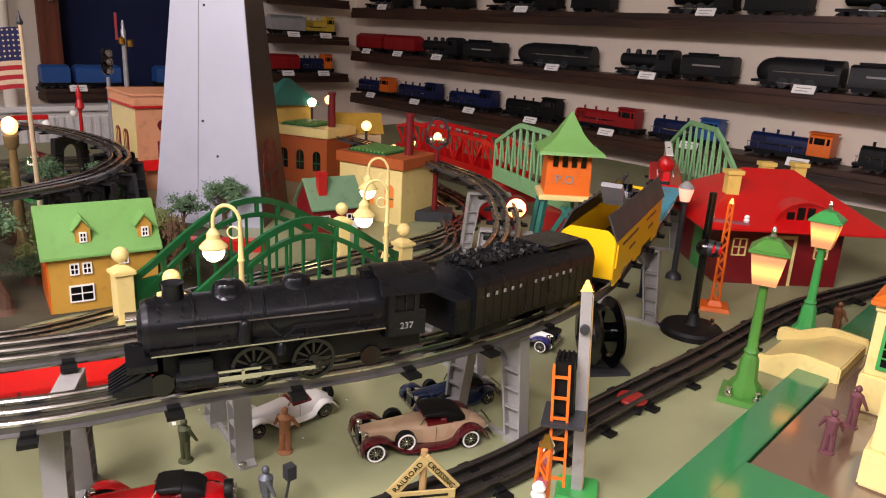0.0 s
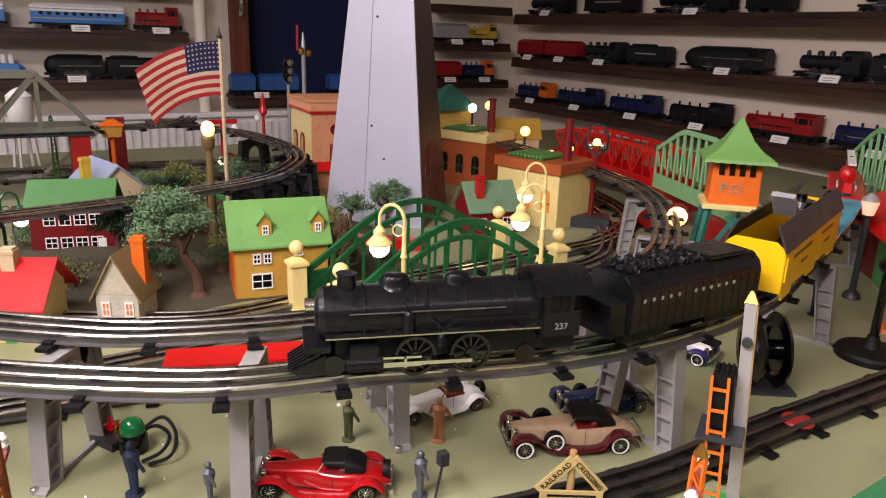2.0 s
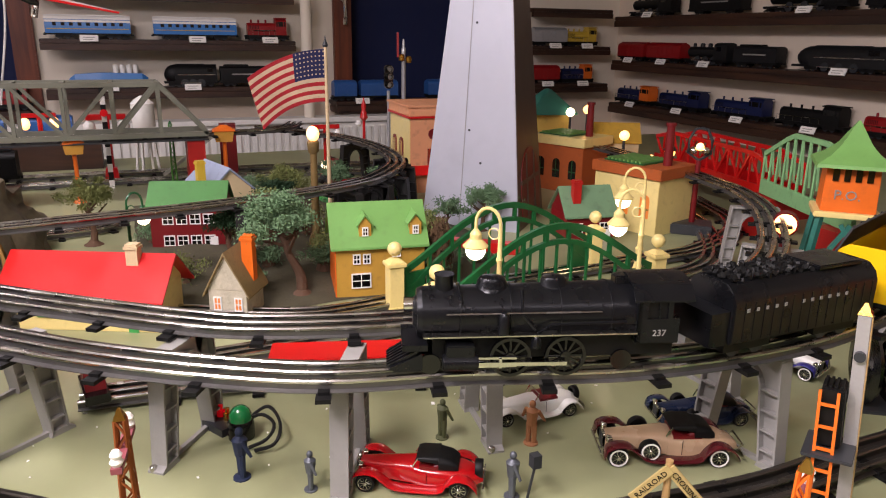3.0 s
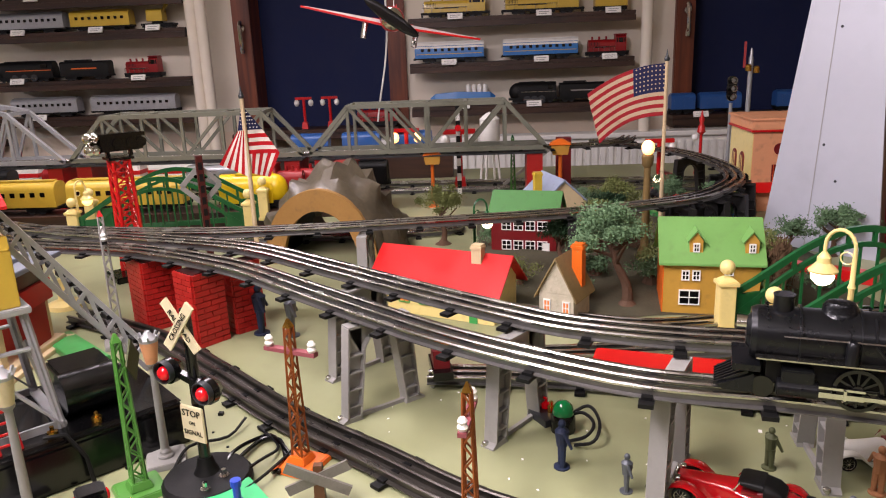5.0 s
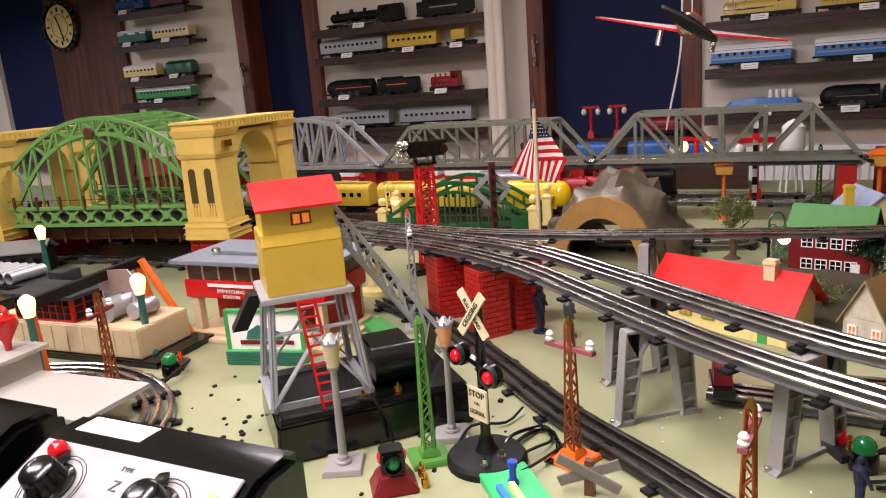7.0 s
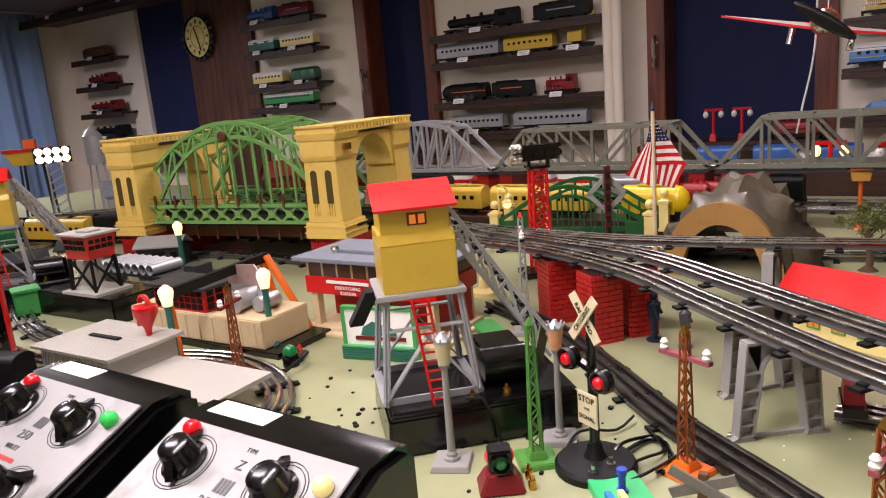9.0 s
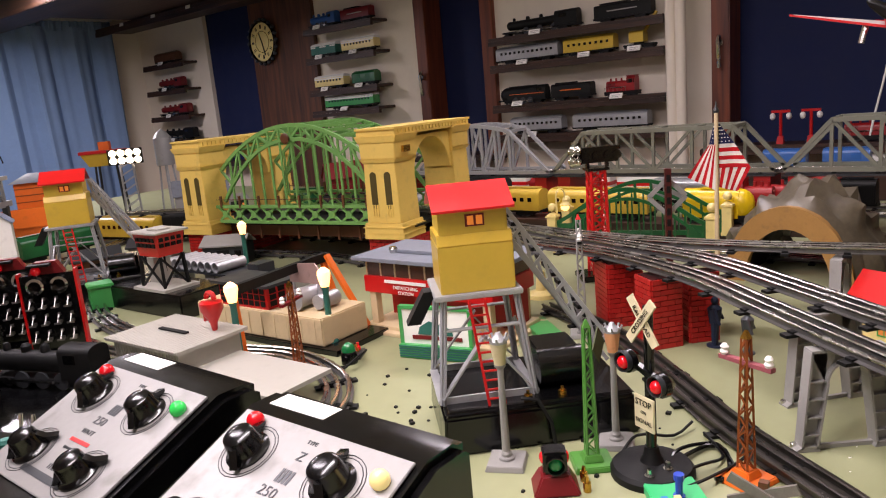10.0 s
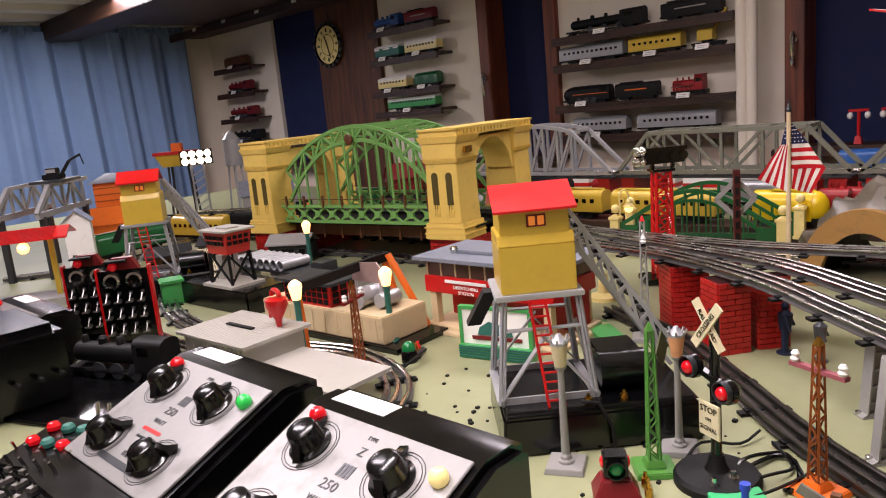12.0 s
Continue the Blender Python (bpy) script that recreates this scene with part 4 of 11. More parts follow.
# ---- arched railway bridge with stone-like towers ----
def hell_gate():
    L, W, H, ZB = HG_L, HG_W, HG_H, HG_Z
    t = thing("arched_railway_bridge", HG_X, HG_Y, 0, HG_R, "large green steel arch toy railway bridge with two buff stone-look towers", "railway bridge")
    tw, td = 0.115 * L / 0.73, 0.06 * L / 0.73
    hh = H - ZB
    for s in (-1, 1):
        x = s * (L / 2 - tw / 2)
        # portal wall with a round arch
        r, cz = W * 0.235, 0.58 * hh
        arch = [(W * 0.24, 0.96 * hh), (W * 0.24, cz)] + [(W * 0.5 - r * math.cos(radians(a)), cz + r * math.sin(radians(a))) for a in range(0, 181, 12)] + [(W * 0.76, cz), (W * 0.76, 0.96 * hh)]
        portal = B().prism(arch, -tw * 0.33, tw * 0.33, pose(x, 0, ZB) @ Matrix(((0, 1, 0, 0), (1, 0, 0, 0), (0, 0, 1, 0), (0, 0, 0, 1))))
        tw_ob = portal.part("tower", BUFF, t, "buff painted tower with arched portal", bevel=0.0012)
        for yc in (W * 0.13, W * 0.87):
            m = pose(x, yc, ZB)
            for piece, z0_, z1_, lo_, hi_ in (("pier_base", 0, 0.16, (0.002, 0.13), (0.006, 0.125)), ("pier_shaft", 0.16, 0.74, (0.012, 0.115), (0.016, 0.11)), ("pier_band", 0.74, 0.78, (0.014, 0.115), (0.008, 0.125)),
                                              ("pier_attic", 0.78, 0.93, (0.012, 0.12), (0.01, 0.12)), ("pier_cornice", 0.93, 1.0, (0.008, 0.122), (0.0, 0.133))):
                B().taper(z0_ * hh, z1_ * hh, (tw / 2 - lo_[0], W * lo_[1]), (tw / 2 - hi_[0], W * hi_[1]), m).part(piece, BUFF, tw_ob, bevel=0.0012)
            for zz in (0.05, 0.11):
                B().box(-tw / 2 + 0.0, tw / 2 - 0.0, -W * 0.131, W * 0.131, zz * hh, zz * hh + 0.003, m).part("plinth_course", BUFF, tw_ob, bevel=0.0008)
        par = B().box(x - tw / 2 + 0.006, x + tw / 2 - 0.006, 0.004, W - 0.004, H - 0.002, H + 0.016)
        for k in range(22):
            yy = 0.02 + k * (W - 0.04) / 21
            B().box(x - tw / 2 + 0.003, x + tw / 2 - 0.003, yy - 0.002, yy + 0.002, H + 0.003, H + 0.012).part("parapet_pier", BUFF, tw_ob)
        par.box(x - tw / 2 + 0.004, x + tw / 2 - 0.004, 0.0, W, H + 0.013, H + 0.018)
        par.part("parapet", BUFF, tw_ob, "pierced buff parapet")
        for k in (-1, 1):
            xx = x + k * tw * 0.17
            # olive brown panel paints an opening's shade onto the solid pier
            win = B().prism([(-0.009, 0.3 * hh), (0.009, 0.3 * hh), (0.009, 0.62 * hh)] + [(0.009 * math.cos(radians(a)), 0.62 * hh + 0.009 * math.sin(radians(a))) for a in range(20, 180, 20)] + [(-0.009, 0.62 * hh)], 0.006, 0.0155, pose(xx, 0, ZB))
            win.part("tower_opening", mat("olive_brown_metal", "4e431f", 0.6, 0.0, 0.2, 40, 0.1), tw_ob, "tall arched opening with its shade painted olive brown")
            for j in range(3):
                B().box(xx - 0.009 + j * 0.007, xx - 0.005 + j * 0.007, 0.004, 0.012, ZB + 0.22 * hh, ZB + 0.34 * hh).part("baluster", BUFF, tw_ob)
        B().box(x + s * tw * 0.32, x + s * tw * 0.5 - s * 0.004, W * 0.09, W * 0.17, ZB + 0.83 * hh, ZB + 0.89 * hh).part("name_plate", BRASS, tw_ob, "small brass plate")
        rs = B().box(x - tw * 0.5 + 0.006, x + tw * 0.5 - 0.006, 0.014, W - 0.014, 0.0, ZB).part("riser", MORTAR, t, "red brick riser block")
        rows_ = max(3, round(ZB / 0.0095))
        for r_ in range(rows_):
            zc_ = (r_ + 0.5) * ZB / rows_
            for face in range(3):
                ln = tw - 0.012 if face == 0 else W - 0.028
                n_ = round(ln / 0.024)
                for c in range(n_ + (r_ % 2)):
                    u = (c + (0.0 if r_ % 2 else 0.5)) * ln / n_
                    hw_ = ln / n_ * 0.46
                    u0, u1 = max(0.0, u - hw_), min(ln, u + hw_)
                    if u1 - u0 < 0.002:
                        continue
                    hz = ZB / rows_ * 0.42
                    if face == 0:
                        bk_ = B().box(x - tw * 0.5 + 0.006 + u0, x - tw * 0.5 + 0.006 + u1, 0.0115, 0.015, zc_ - hz, zc_ + hz)
                    else:
                        xs = x + (tw * 0.5 - 0.006) * (-1 if face == 1 else 1)
                        bk_ = B().box(xs - 0.0025, xs + 0.0025, 0.014 + u0, 0.014 + u1, zc_ - hz, zc_ + hz)
                    bk_.part("brick", BRICK, rs)
    # two arch trusses
    span = L - 2 * tw + 0.02
    z0, crown = ZB + 0.3 * hh, ZB + 1.02 * hh
    N = 14

    def top_z(u):
        return ZB + 0.70 * hh + 0.46 * hh * (1 - (2 * u - 1) ** 2)

    def low_z(u):
        return ZB + 0.34 * hh + 0.67 * hh * (1 - abs(2 * u - 1) ** 2.2)

    for yc in (W * 0.2, W * 0.8):
        side = Pieces("arch_member", LTGREEN, t)
        for k in range(N):
            u, v = k / N, (k + 1) / N
            xa, xb = -span / 2 + span * u, -span / 2 + span * v
            side.beam((xa, yc, top_z(u)), (xb, yc, top_z(v)), 0.008, 0.009)
            side.beam((xa, yc, low_z(u)), (xb, yc, low_z(v)), 0.008, 0.009)
            if k % 2:
                side.beam((xa, yc, low_z(u)), (xb, yc, top_z(v)), 0.005, 0.006)
            else:
                side.beam((xa, yc, top_z(u)), (xb, yc, low_z(v)), 0.005, 0.006)
            side.beam((xb, yc, low_z(v)), (xb, yc, top_z(v)), 0.005, 0.005)
        for k in range(1, N):
            u = k / N
            xx = -span / 2 + span * u
            if low_z(u) > z0 + 0.02:
                B().beam((xx, yc, z0), (xx, yc, low_z(u)), 0.004, 0.006).part("hanger", LTGREEN, t)
        yg = yc - W * 0.08 if yc < W / 2 else yc + W * 0.08
        gird = Pieces("girder_bar", LTGREEN, t)
        for zz in (z0, z0 - 0.042):
            gird.beam((-span / 2 - 0.01, yg, zz), (span / 2 + 0.01, yg, zz), 0.012, 0.008)
        for k in range(10):
            xa = -span / 2 + span * k / 10
            gird.beam((xa, yg, z0), (xa + span / 10, yg, z0 - 0.042), 0.005, 0.006)
            gird.beam((xa, yg, z0 - 0.042), (xa + span / 10, yg, z0), 0.005, 0.006)
            gird.cyl((xa + span / 20, yg - 0.004, z0 - 0.021), (xa + span / 20, yg + 0.004, z0 - 0.021), 0.01)
        rail = B().tube([(-span / 2, yg - 0.005, z0 + 0.02), (span / 2, yg - 0.005, z0 + 0.02)], 0.0011)
        for k in range(8):
            xx = -span / 2 + 0.02 + k * (span - 0.04) / 7
            rail.box(xx - 0.003, xx + 0.003, yg - 0.008, yg - 0.003, z0 - 0.002, z0 + 0.03)
        rail.part("hand_rail", BROWN, t, "thin railing with brown posts")
    top = Pieces("top_strut", LTGREEN, t)
    for k in range(2, N - 1):
        u = k / N
        xx = -span / 2 + span * u
        top.beam((xx, W * 0.2, top_z(u)), (xx, W * 0.8, top_z(u)), 0.006)
        if k < N - 2:
            top.beam((xx, W * 0.2, top_z(u)), (xx + span / N, W * 0.8, top_z((k + 1) / N)), 0.004)
            top.beam((xx, W * 0.8, top_z(u)), (xx + span / N, W * 0.2, top_z((k + 1) / N)), 0.004)
    B().box(-L / 2, L / 2, W * 0.14, W * 0.86, z0 - 0.052, z0 - 0.044).part("deck", BLACKM, t, "dark bridge deck")
    B().lathe([(0.014, 0), (0.014, 0.004), (0.01, 0.006)], 14, pose(-0.01, W * 0.2 - 0.008, crown + 0.0, 90)).part("medallion", BROWN, t, "round copper medallion")
    under = B()
    for k in range(9):
        xx = -span / 2 + span * k / 8
        under.box(xx - 0.003, xx + 0.003, W * 0.16, W * 0.17, z0 - 0.09, z0 - 0.052)
    under.box(-span / 2, span / 2, W * 0.2, W * 0.8, z0 - 0.085, z0 - 0.056)
    under.part("under_girder", BROWN, t, "dark brown girder under the deck")
    return t


hell_gate()


# ---- coal elevator tower ----
def coal_tower():
    t = thing("coal_elevator", -1.0665, -0.804, 0, 135, "mustard yellow toy coal elevator with red roof on grey legs", "coal elevator")
    base = B().taper(0, 0.044, (0.113, 0.081), (0.11, 0.078)).taper(0.044, 0.05, (0.11, 0.078), (0.107, 0.075)).move(pose(-0.008, -0.008, 0))
    base.part("base", BLACK, t, "black bakelite base", bevel=0.003)
    # four legs with deck
    dz = 0.169
    cx, cy = -0.062, -0.005
    lx, ly, ux, uy = 0.054, 0.052, 0.042, 0.04
    KT = pose(cx, cy, dz) @ Matrix.Diagonal((0.84, 0.82, 0.92, 1)) @ pose(-cx, -cy, -dz)
    for sx in (-1, 1):
        for sy in (-1, 1):
            b = B()
            b.beam((cx + sx * lx, cy + sy * ly, 0.05), (cx + sx * ux, cy + sy * uy, dz), 0.008, 0.003)
            b.beam((cx + sx * lx, cy + sy * ly, 0.05), (cx + sx * ux, cy + sy * uy, dz), 0.003, 0.008)
            b.part("leg", SILVER, t)
    for s in (-1, 1):
        for a, b_, w_, h_ in (((cx - lx, cy + s * ly, 0.055), (cx + 0.004, cy + s * 0.044, 0.128), 0.009, 0.002), ((cx + lx, cy + s * ly, 0.055), (cx - 0.004, cy + s * 0.044, 0.128), 0.009, 0.002),
                              ((cx - ux - 0.004, cy + s * 0.043, 0.134), (cx + ux, cy + s * 0.043, 0.134), 0.008, 0.002), ((cx + s * lx, cy - ly, 0.055), (cx + s * 0.045, cy, 0.128), 0.002, 0.009),
                              ((cx + s * lx, cy - ly, 0.053), (cx + s * lx, cy + ly, 0.053), 0.01, 0.003), ((cx - lx, cy + s * ly, 0.053), (cx + lx, cy + s * ly, 0.053), 0.003, 0.01)):
            B().beam(a, b_, w_, h_).part("brace", SILVER, t)
    B().box(cx - 0.062, cx + 0.058, cy - 0.058, cy + 0.058, dz, dz + 0.007).move(KT).part("deck", SILVER, t, "grey deck plate", bevel=0.001)
    body = B()
    body.box(cx - 0.052, cx + 0.05, cy - 0.05, cy + 0.05, dz + 0.007, dz + 0.066)
    v = [(-0.05, 0.066), (0.05, 0.066), (0.05, 0.078), (0.042, 0.078)]
    body.prism([(-0.05, dz + 0.066), (0.05, dz + 0.066), (0.043, dz + 0.08), (-0.043, dz + 0.08)], cx - 0.052, cx + 0.05, pose(0, cy, 0, 0, 0, -90))
    body.move(KT).part("hopper_body", YELLOW, t, bevel=0.001)
    cab = B().box(cx - 0.048, cx + 0.045, cy - 0.043, cy + 0.043, dz + 0.078, dz + 0.112)
    cab.prism([(-0.043, dz + 0.112), (0.043, dz + 0.112), (0.0, dz + 0.13)], cx - 0.048, cx + 0.045, pose(0, cy, 0, 0, 0, -90))
    cab.move(KT).part("cabin", YELLOW, t, bevel=0.001)
    B().prism([(-0.056, dz + 0.108), (0.0, dz + 0.134), (0.056, dz + 0.108), (0.056, dz + 0.111), (0.0, dz + 0.138), (-0.056, dz + 0.111)], cx - 0.056, cx + 0.054, pose(0, cy, 0, 0, 0, -90)).move(KT).part("roof", RED, t, "bright red sheet metal gable roof")
    w = B().box(cx - 0.012, cx + 0.014, cy - 0.0445, cy - 0.0425, dz + 0.088, dz + 0.103)
    w.move(KT).part("window_frame", DKRED, t)
    for k in range(2):
        B().box(cx - 0.009 + k * 0.012, cx - 0.0005 + k * 0.012, cy - 0.0455, cy - 0.044, dz + 0.09, dz + 0.101).move(KT).part("pane", WINGLOW, t, "lit window pane")
    lad = B()
    for s in (-1, 1):
        lad.beam((cx + 0.006 + s * 0.009, cy - 0.07, 0.05), (cx - 0.006 + s * 0.009, cy - 0.05, dz), 0.0024)
    for k in range(11):
        u = (k + 0.7) / 11.4
        lad.beam((cx - 0.003 - 0.012 * u, cy - 0.07 + 0.02 * u, 0.05 + (dz - 0.05) * u), (cx + 0.015 - 0.012 * u, cy - 0.07 + 0.02 * u, 0.05 + (dz - 0.05) * u), 0.002)
    lad.part("ladder", RED, t, "red ladder")
    B().prism([(-0.012, 0.004), (0.004, 0.004), (-0.018, -0.034), (-0.034, -0.034)], -0.011, 0.011, pose(cx - 0.05, cy, dz)).part("chute", BLACKM, t, "black coal chute")
    mot = B().box(0.005, 0.06, -0.01, 0.045, 0.05, 0.085)
    mot.part("motor_housing", BLACK, t, "black motor housing", bevel=0.003)
    B().cyl((0.0, -0.034, 0.072), (0.055, -0.034, 0.072), 0.022, n=18).part("drum", BLACK, t, "black drum")
    # conveyor lattice arm
    arm = B()
    p, q = Vector((0.1, 0.03, 0.055)), Vector((-0.02, 0.05, 0.235))
    for dy in (-0.024, 0.024):
        for dzz in (0, 0.032):
            arm.beam(p + Vector((0, dy, dzz)), q + Vector((0, dy, dzz)), 0.005)
        for k in range(10):
            a, b_ = p.lerp(q, k / 10), p.lerp(q, (k + 1) / 10)
            o1, o2 = (0, 0.032) if k % 2 else (0.032, 0)
            arm.beam(a + Vector((0, dy, o1)), b_ + Vector((0, dy, o2)), 0.004)
    arm.part("conveyor_arm", SILVER, t, "grey lattice conveyor arm")
    cups = B()
    for k in range(16):
        c = p.lerp(q, (k + 0.5) / 16) + Vector((0, 0, 0.026))
        cups.cbox(c, (0.006, 0.018, 0.005))
    cups.part("bucket_chain", BLACKM, t, "black bucket chain")
    for k in range(2):
        B().lathe([(0.005, 0), (0.005, 0.006), (0.002, 0.006), (0.002, 0.011)], 8, pose(-0.02 + k * 0.04, -0.072, 0.05)).part("terminal_post", BRASS, t)
    B().tube([(-0.03, -0.08, 0.056), (-0.012, -0.085, 0.054), (0.0, -0.095, 0.03), (0.002, -0.1, 0.003)], 0.0022).part("lead_wire", BLACKM, t)
    return t


coal_tower()


# ---- control transformers ----
def transformer(x, y, lens, extra=0.0):
    t = thing("control_transformer", x, y, 0, 0, "black toy train transformer with sloped silver control panel", "transformer", "control transformers")
    w = 0.125
    prof = [(0.02, 0), (0.25, 0), (0.25, 0.028), (0.205, 0.034), (0.04, 0.105), (0.0, 0.105), (-0.012, 0.096), (-0.012, 0.02)]
    B().prism([(a - 0.04, b) for a, b in prof], -w, w + extra).part("case", BLACK, t, "glossy black bakelite case", bevel=0.008)
    slope = math.degrees(math.atan2(0.071, 0.165))
    face = pose(0.0825, 0, 0.0703, 0, slope, 0)
    pl = B().box(-0.082, 0.082, -w + 0.014, w - 0.014, 0, 0.003).move(face).part("face_plate", FACE, t, "brushed silver printed face plate", bevel=0.0008)
    B().box(-0.035, -0.01, -0.1, -0.02, 0.1052, 0.106).part("paper_tag", PAPER, t, "white paper tag")
    for px_, py_ in ((-0.04, -0.062), (-0.04, 0.052), (0.045, -0.06), (0.045, 0.05)):
        k = B().lathe([(0.0215, 0), (0.0215, 0.002), (0.018, 0.0045), (0.0165, 0.0065), (0.0152, 0.019), (0.0142, 0.0225), (0.011, 0.025), (0.004, 0.026), (0.0005, 0.026)], 28)
        turn = pose(0, 0, 0, 0, 0, 200 if px_ < 0 else 140)
        for q, reach in ((1, 0.031), (-1, 0.024)):
            k.prism([(0, 0.002), (q * reach, 0.002), (q * (reach + 0.002), 0.0045), (q * 0.021, 0.0095), (q * 0.0145, 0.0185), (0, 0.02)][::q], -0.0042, 0.0042, turn)
        k.move(face @ pose(px_, py_, 0.003)).part("control_knob", BLACK, t, "black control knob with pointer")
        ring = B()
        for rr in (0.027, 0.03):
            ring.ring((0, 0, 0.0034), rr, 0.0004, 20, 4)
        ring.move(face @ pose(px_, py_, 0)).part("dial_scale", GUN, t)
    for (px_, py_), m_ in (((-0.07, -0.082), REDLENS), ((-0.055, 0.095), lens)):
        B().sph((0, 0, 0.004), 0.009, 12).move(face @ pose(px_, py_, 0.003)).part("pilot_lamp", m_, t, "round pilot lamp")
    flat = face @ pose(0, 0, 0.0033, 0, 0, 90)
    words("lettering", "TYPE", 0.006, GUN, t, flat @ pose(0.0, 0.068, 0))
    words("lettering", "Z", 0.014, GUN, t, flat @ pose(0.0, 0.052, 0))
    words("lettering", "250", 0.015, GUN, t, flat @ pose(-0.004, 0.012, 0))
    words("lettering", "WATT", 0.0085, GUN, t, flat @ pose(-0.004, -0.004, 0))
    B().box(-0.02, 0.02, -0.003, 0.0015, 0, 0.0004).move(flat @ pose(0, -0.016, 0)).part("red_script_bar", RED, t)
    words("lettering", "TRANSFORMER", 0.005, GUN, t, flat @ pose(0, -0.028, 0))
    for k in range(4):
        B().box(-0.0075 + k * 0.0045, -0.0045 + k * 0.0045, -0.02, 0.02, 0, 0.0003).move(flat @ pose(0, 0.03, 0) @ Matrix.Diagonal((1, 0.35, 1, 1))).part("print_bar", GUN, t)
    words("lettering", "THE", 0.009, GUN, t, flat @ pose(0, -0.052, 0))
    B().box(-0.045, 0.045, -0.004, 0.004, 0, 0.0004).move(flat @ pose(0, -0.064, 0)).part("maker_bar", GUN, t)
    return t


FACE = mat("brushed_face_plate", "8a8885", 0.44, 0.4, 0.2, 12, 0.1, grime=0.4)
YLENS = mat("cream_lens", "f0d890", 0.15, 0.0, 0.05, 30, 0.0, coat=0.5, emit=0.6, grime=0.0)
GLENS = mat("green_pilot_lens", "2fc050", 0.15, 0.0, 0.05, 30, 0.0, coat=0.5, emit=0.3, grime=0.0)
transformer(-0.759, -0.826, YLENS)
transformer(-0.757, -1.115, GLENS)
transformer(-0.735, -1.79, GLENS)

# ---- generators for the small things on the table ----
def facing(x, y, twist=0.0):
    """The turn about z by which a thing at x, y looks with its -y side at the table's front edge."""
    return math.degrees(math.atan2(-0.33 - y, -0.44 - x)) + 90 + twist


def gooseneck(x, y, rz, material, h=0.19, lit=GLOWW, label="cream gooseneck street lamp with a glowing round bulb"):
    t = thing("gooseneck_street_lamp", x, y, 0, rz, label, "toy street lamp", "gooseneck street lamps")
    s = h / 0.19
    B().lathe([(0.017, 0), (0.017, 0.004), (0.011, 0.008), (0.008, 0.02), (0.0055, 0.03), (0.0055, 0.05), (0.007, 0.053), (0.0035, 0.057), (0.003, 0.12), (0.0045, 0.123), (0.003, 0.127), (0.0025, 0.16)], 12, Matrix.Scale(s, 4)).part("post", material, t)
    pts = [(0, 0, 0.155)] + [(0.016 - 0.016 * math.cos(radians(a)), 0, 0.166 + 0.02 * math.sin(radians(a))) for a in range(0, 181, 20)] + [(0.032, 0, 0.158)]
    B().tube([Vector(p) * s for p in pts], 0.0022 * s, 8).ring(Vector((0.008, 0, 0.155)) * s, 0.007 * s, 0.001 * s, 12, 4, "y").part("neck", material, t)
    B().lathe([(0.003, 0.158), (0.0075, 0.152), (0.0075, 0.146), (0.016, 0.137), (0.0155, 0.135), (0.006, 0.145)], 16, Matrix.Scale(s, 4) @ pose(0.032, 0, 0)).part("shade", material, t)
    B().sph(Vector((0.032, 0, 0.131)) * s, 0.0125 * s, 14).part("bulb", lit, t, "glowing round bulb")
    return t


def lattice_pole(x, y, h, material, basemat, rz=0, arms=True, top_mat=None, label="brown lattice telegraph pole with a crossarm and white insulators"):
    t = thing("lattice_telegraph_pole", x, y, 0, rz, label, "telegraph pole", "lattice telegraph poles")
    B().taper(0, 0.006, (0.022, 0.022), (0.02, 0.02)).taper(0.006, 0.014, (0.011, 0.011), (0.008, 0.008)).part("base", basemat, t, bevel=0.001)
    a, b = 0.0058, 0.003
    B_ = B()
    for sx in (-1, 1):
        for sy in (-1, 1):
            B_.beam((sx * a, sy * a, 0.01), (sx * b, sy * b, h), 0.002)
    n = int(h / 0.012)
    for k in range(n):
        u, v = k / n, (k + 1) / n
        wa, wb = a + (b - a) * u, a + (b - a) * v
        za, zb = 0.012 + (h - 0.012) * u, 0.012 + (h - 0.012) * v
        q = 1 if k % 2 else -1
        for s in (-1, 1):
            B_.beam((-q * wa, s * wa, za), (q * wb, s * wb, zb), 0.0014)
            B_.beam((s * wa, -q * wa, za), (s * wb, q * wb, zb), 0.0014)
    B_.part("lattice_shaft", material, t)
    B().taper(h, h + 0.008, (b + 0.001, b + 0.001), (0.001, 0.001)).part("cap", top_mat or BRASS, t)
    if arms:
        B().box(-0.029, 0.029, -0.0035, 0.0035, h * 0.82, h * 0.82 + 0.004).part("crossarm", arms if arms is not True else DKRED, t)
        for s in (-1, 1):
            B().lathe([(0.0032, 0), (0.0046, 0.003), (0.003, 0.0055), (0.0042, 0.008), (0.0022, 0.011)], 10, pose(s * 0.0245, 0, h * 0.82 + 0.004)).part("insulator", WHITE, t, "white insulator")
    return t


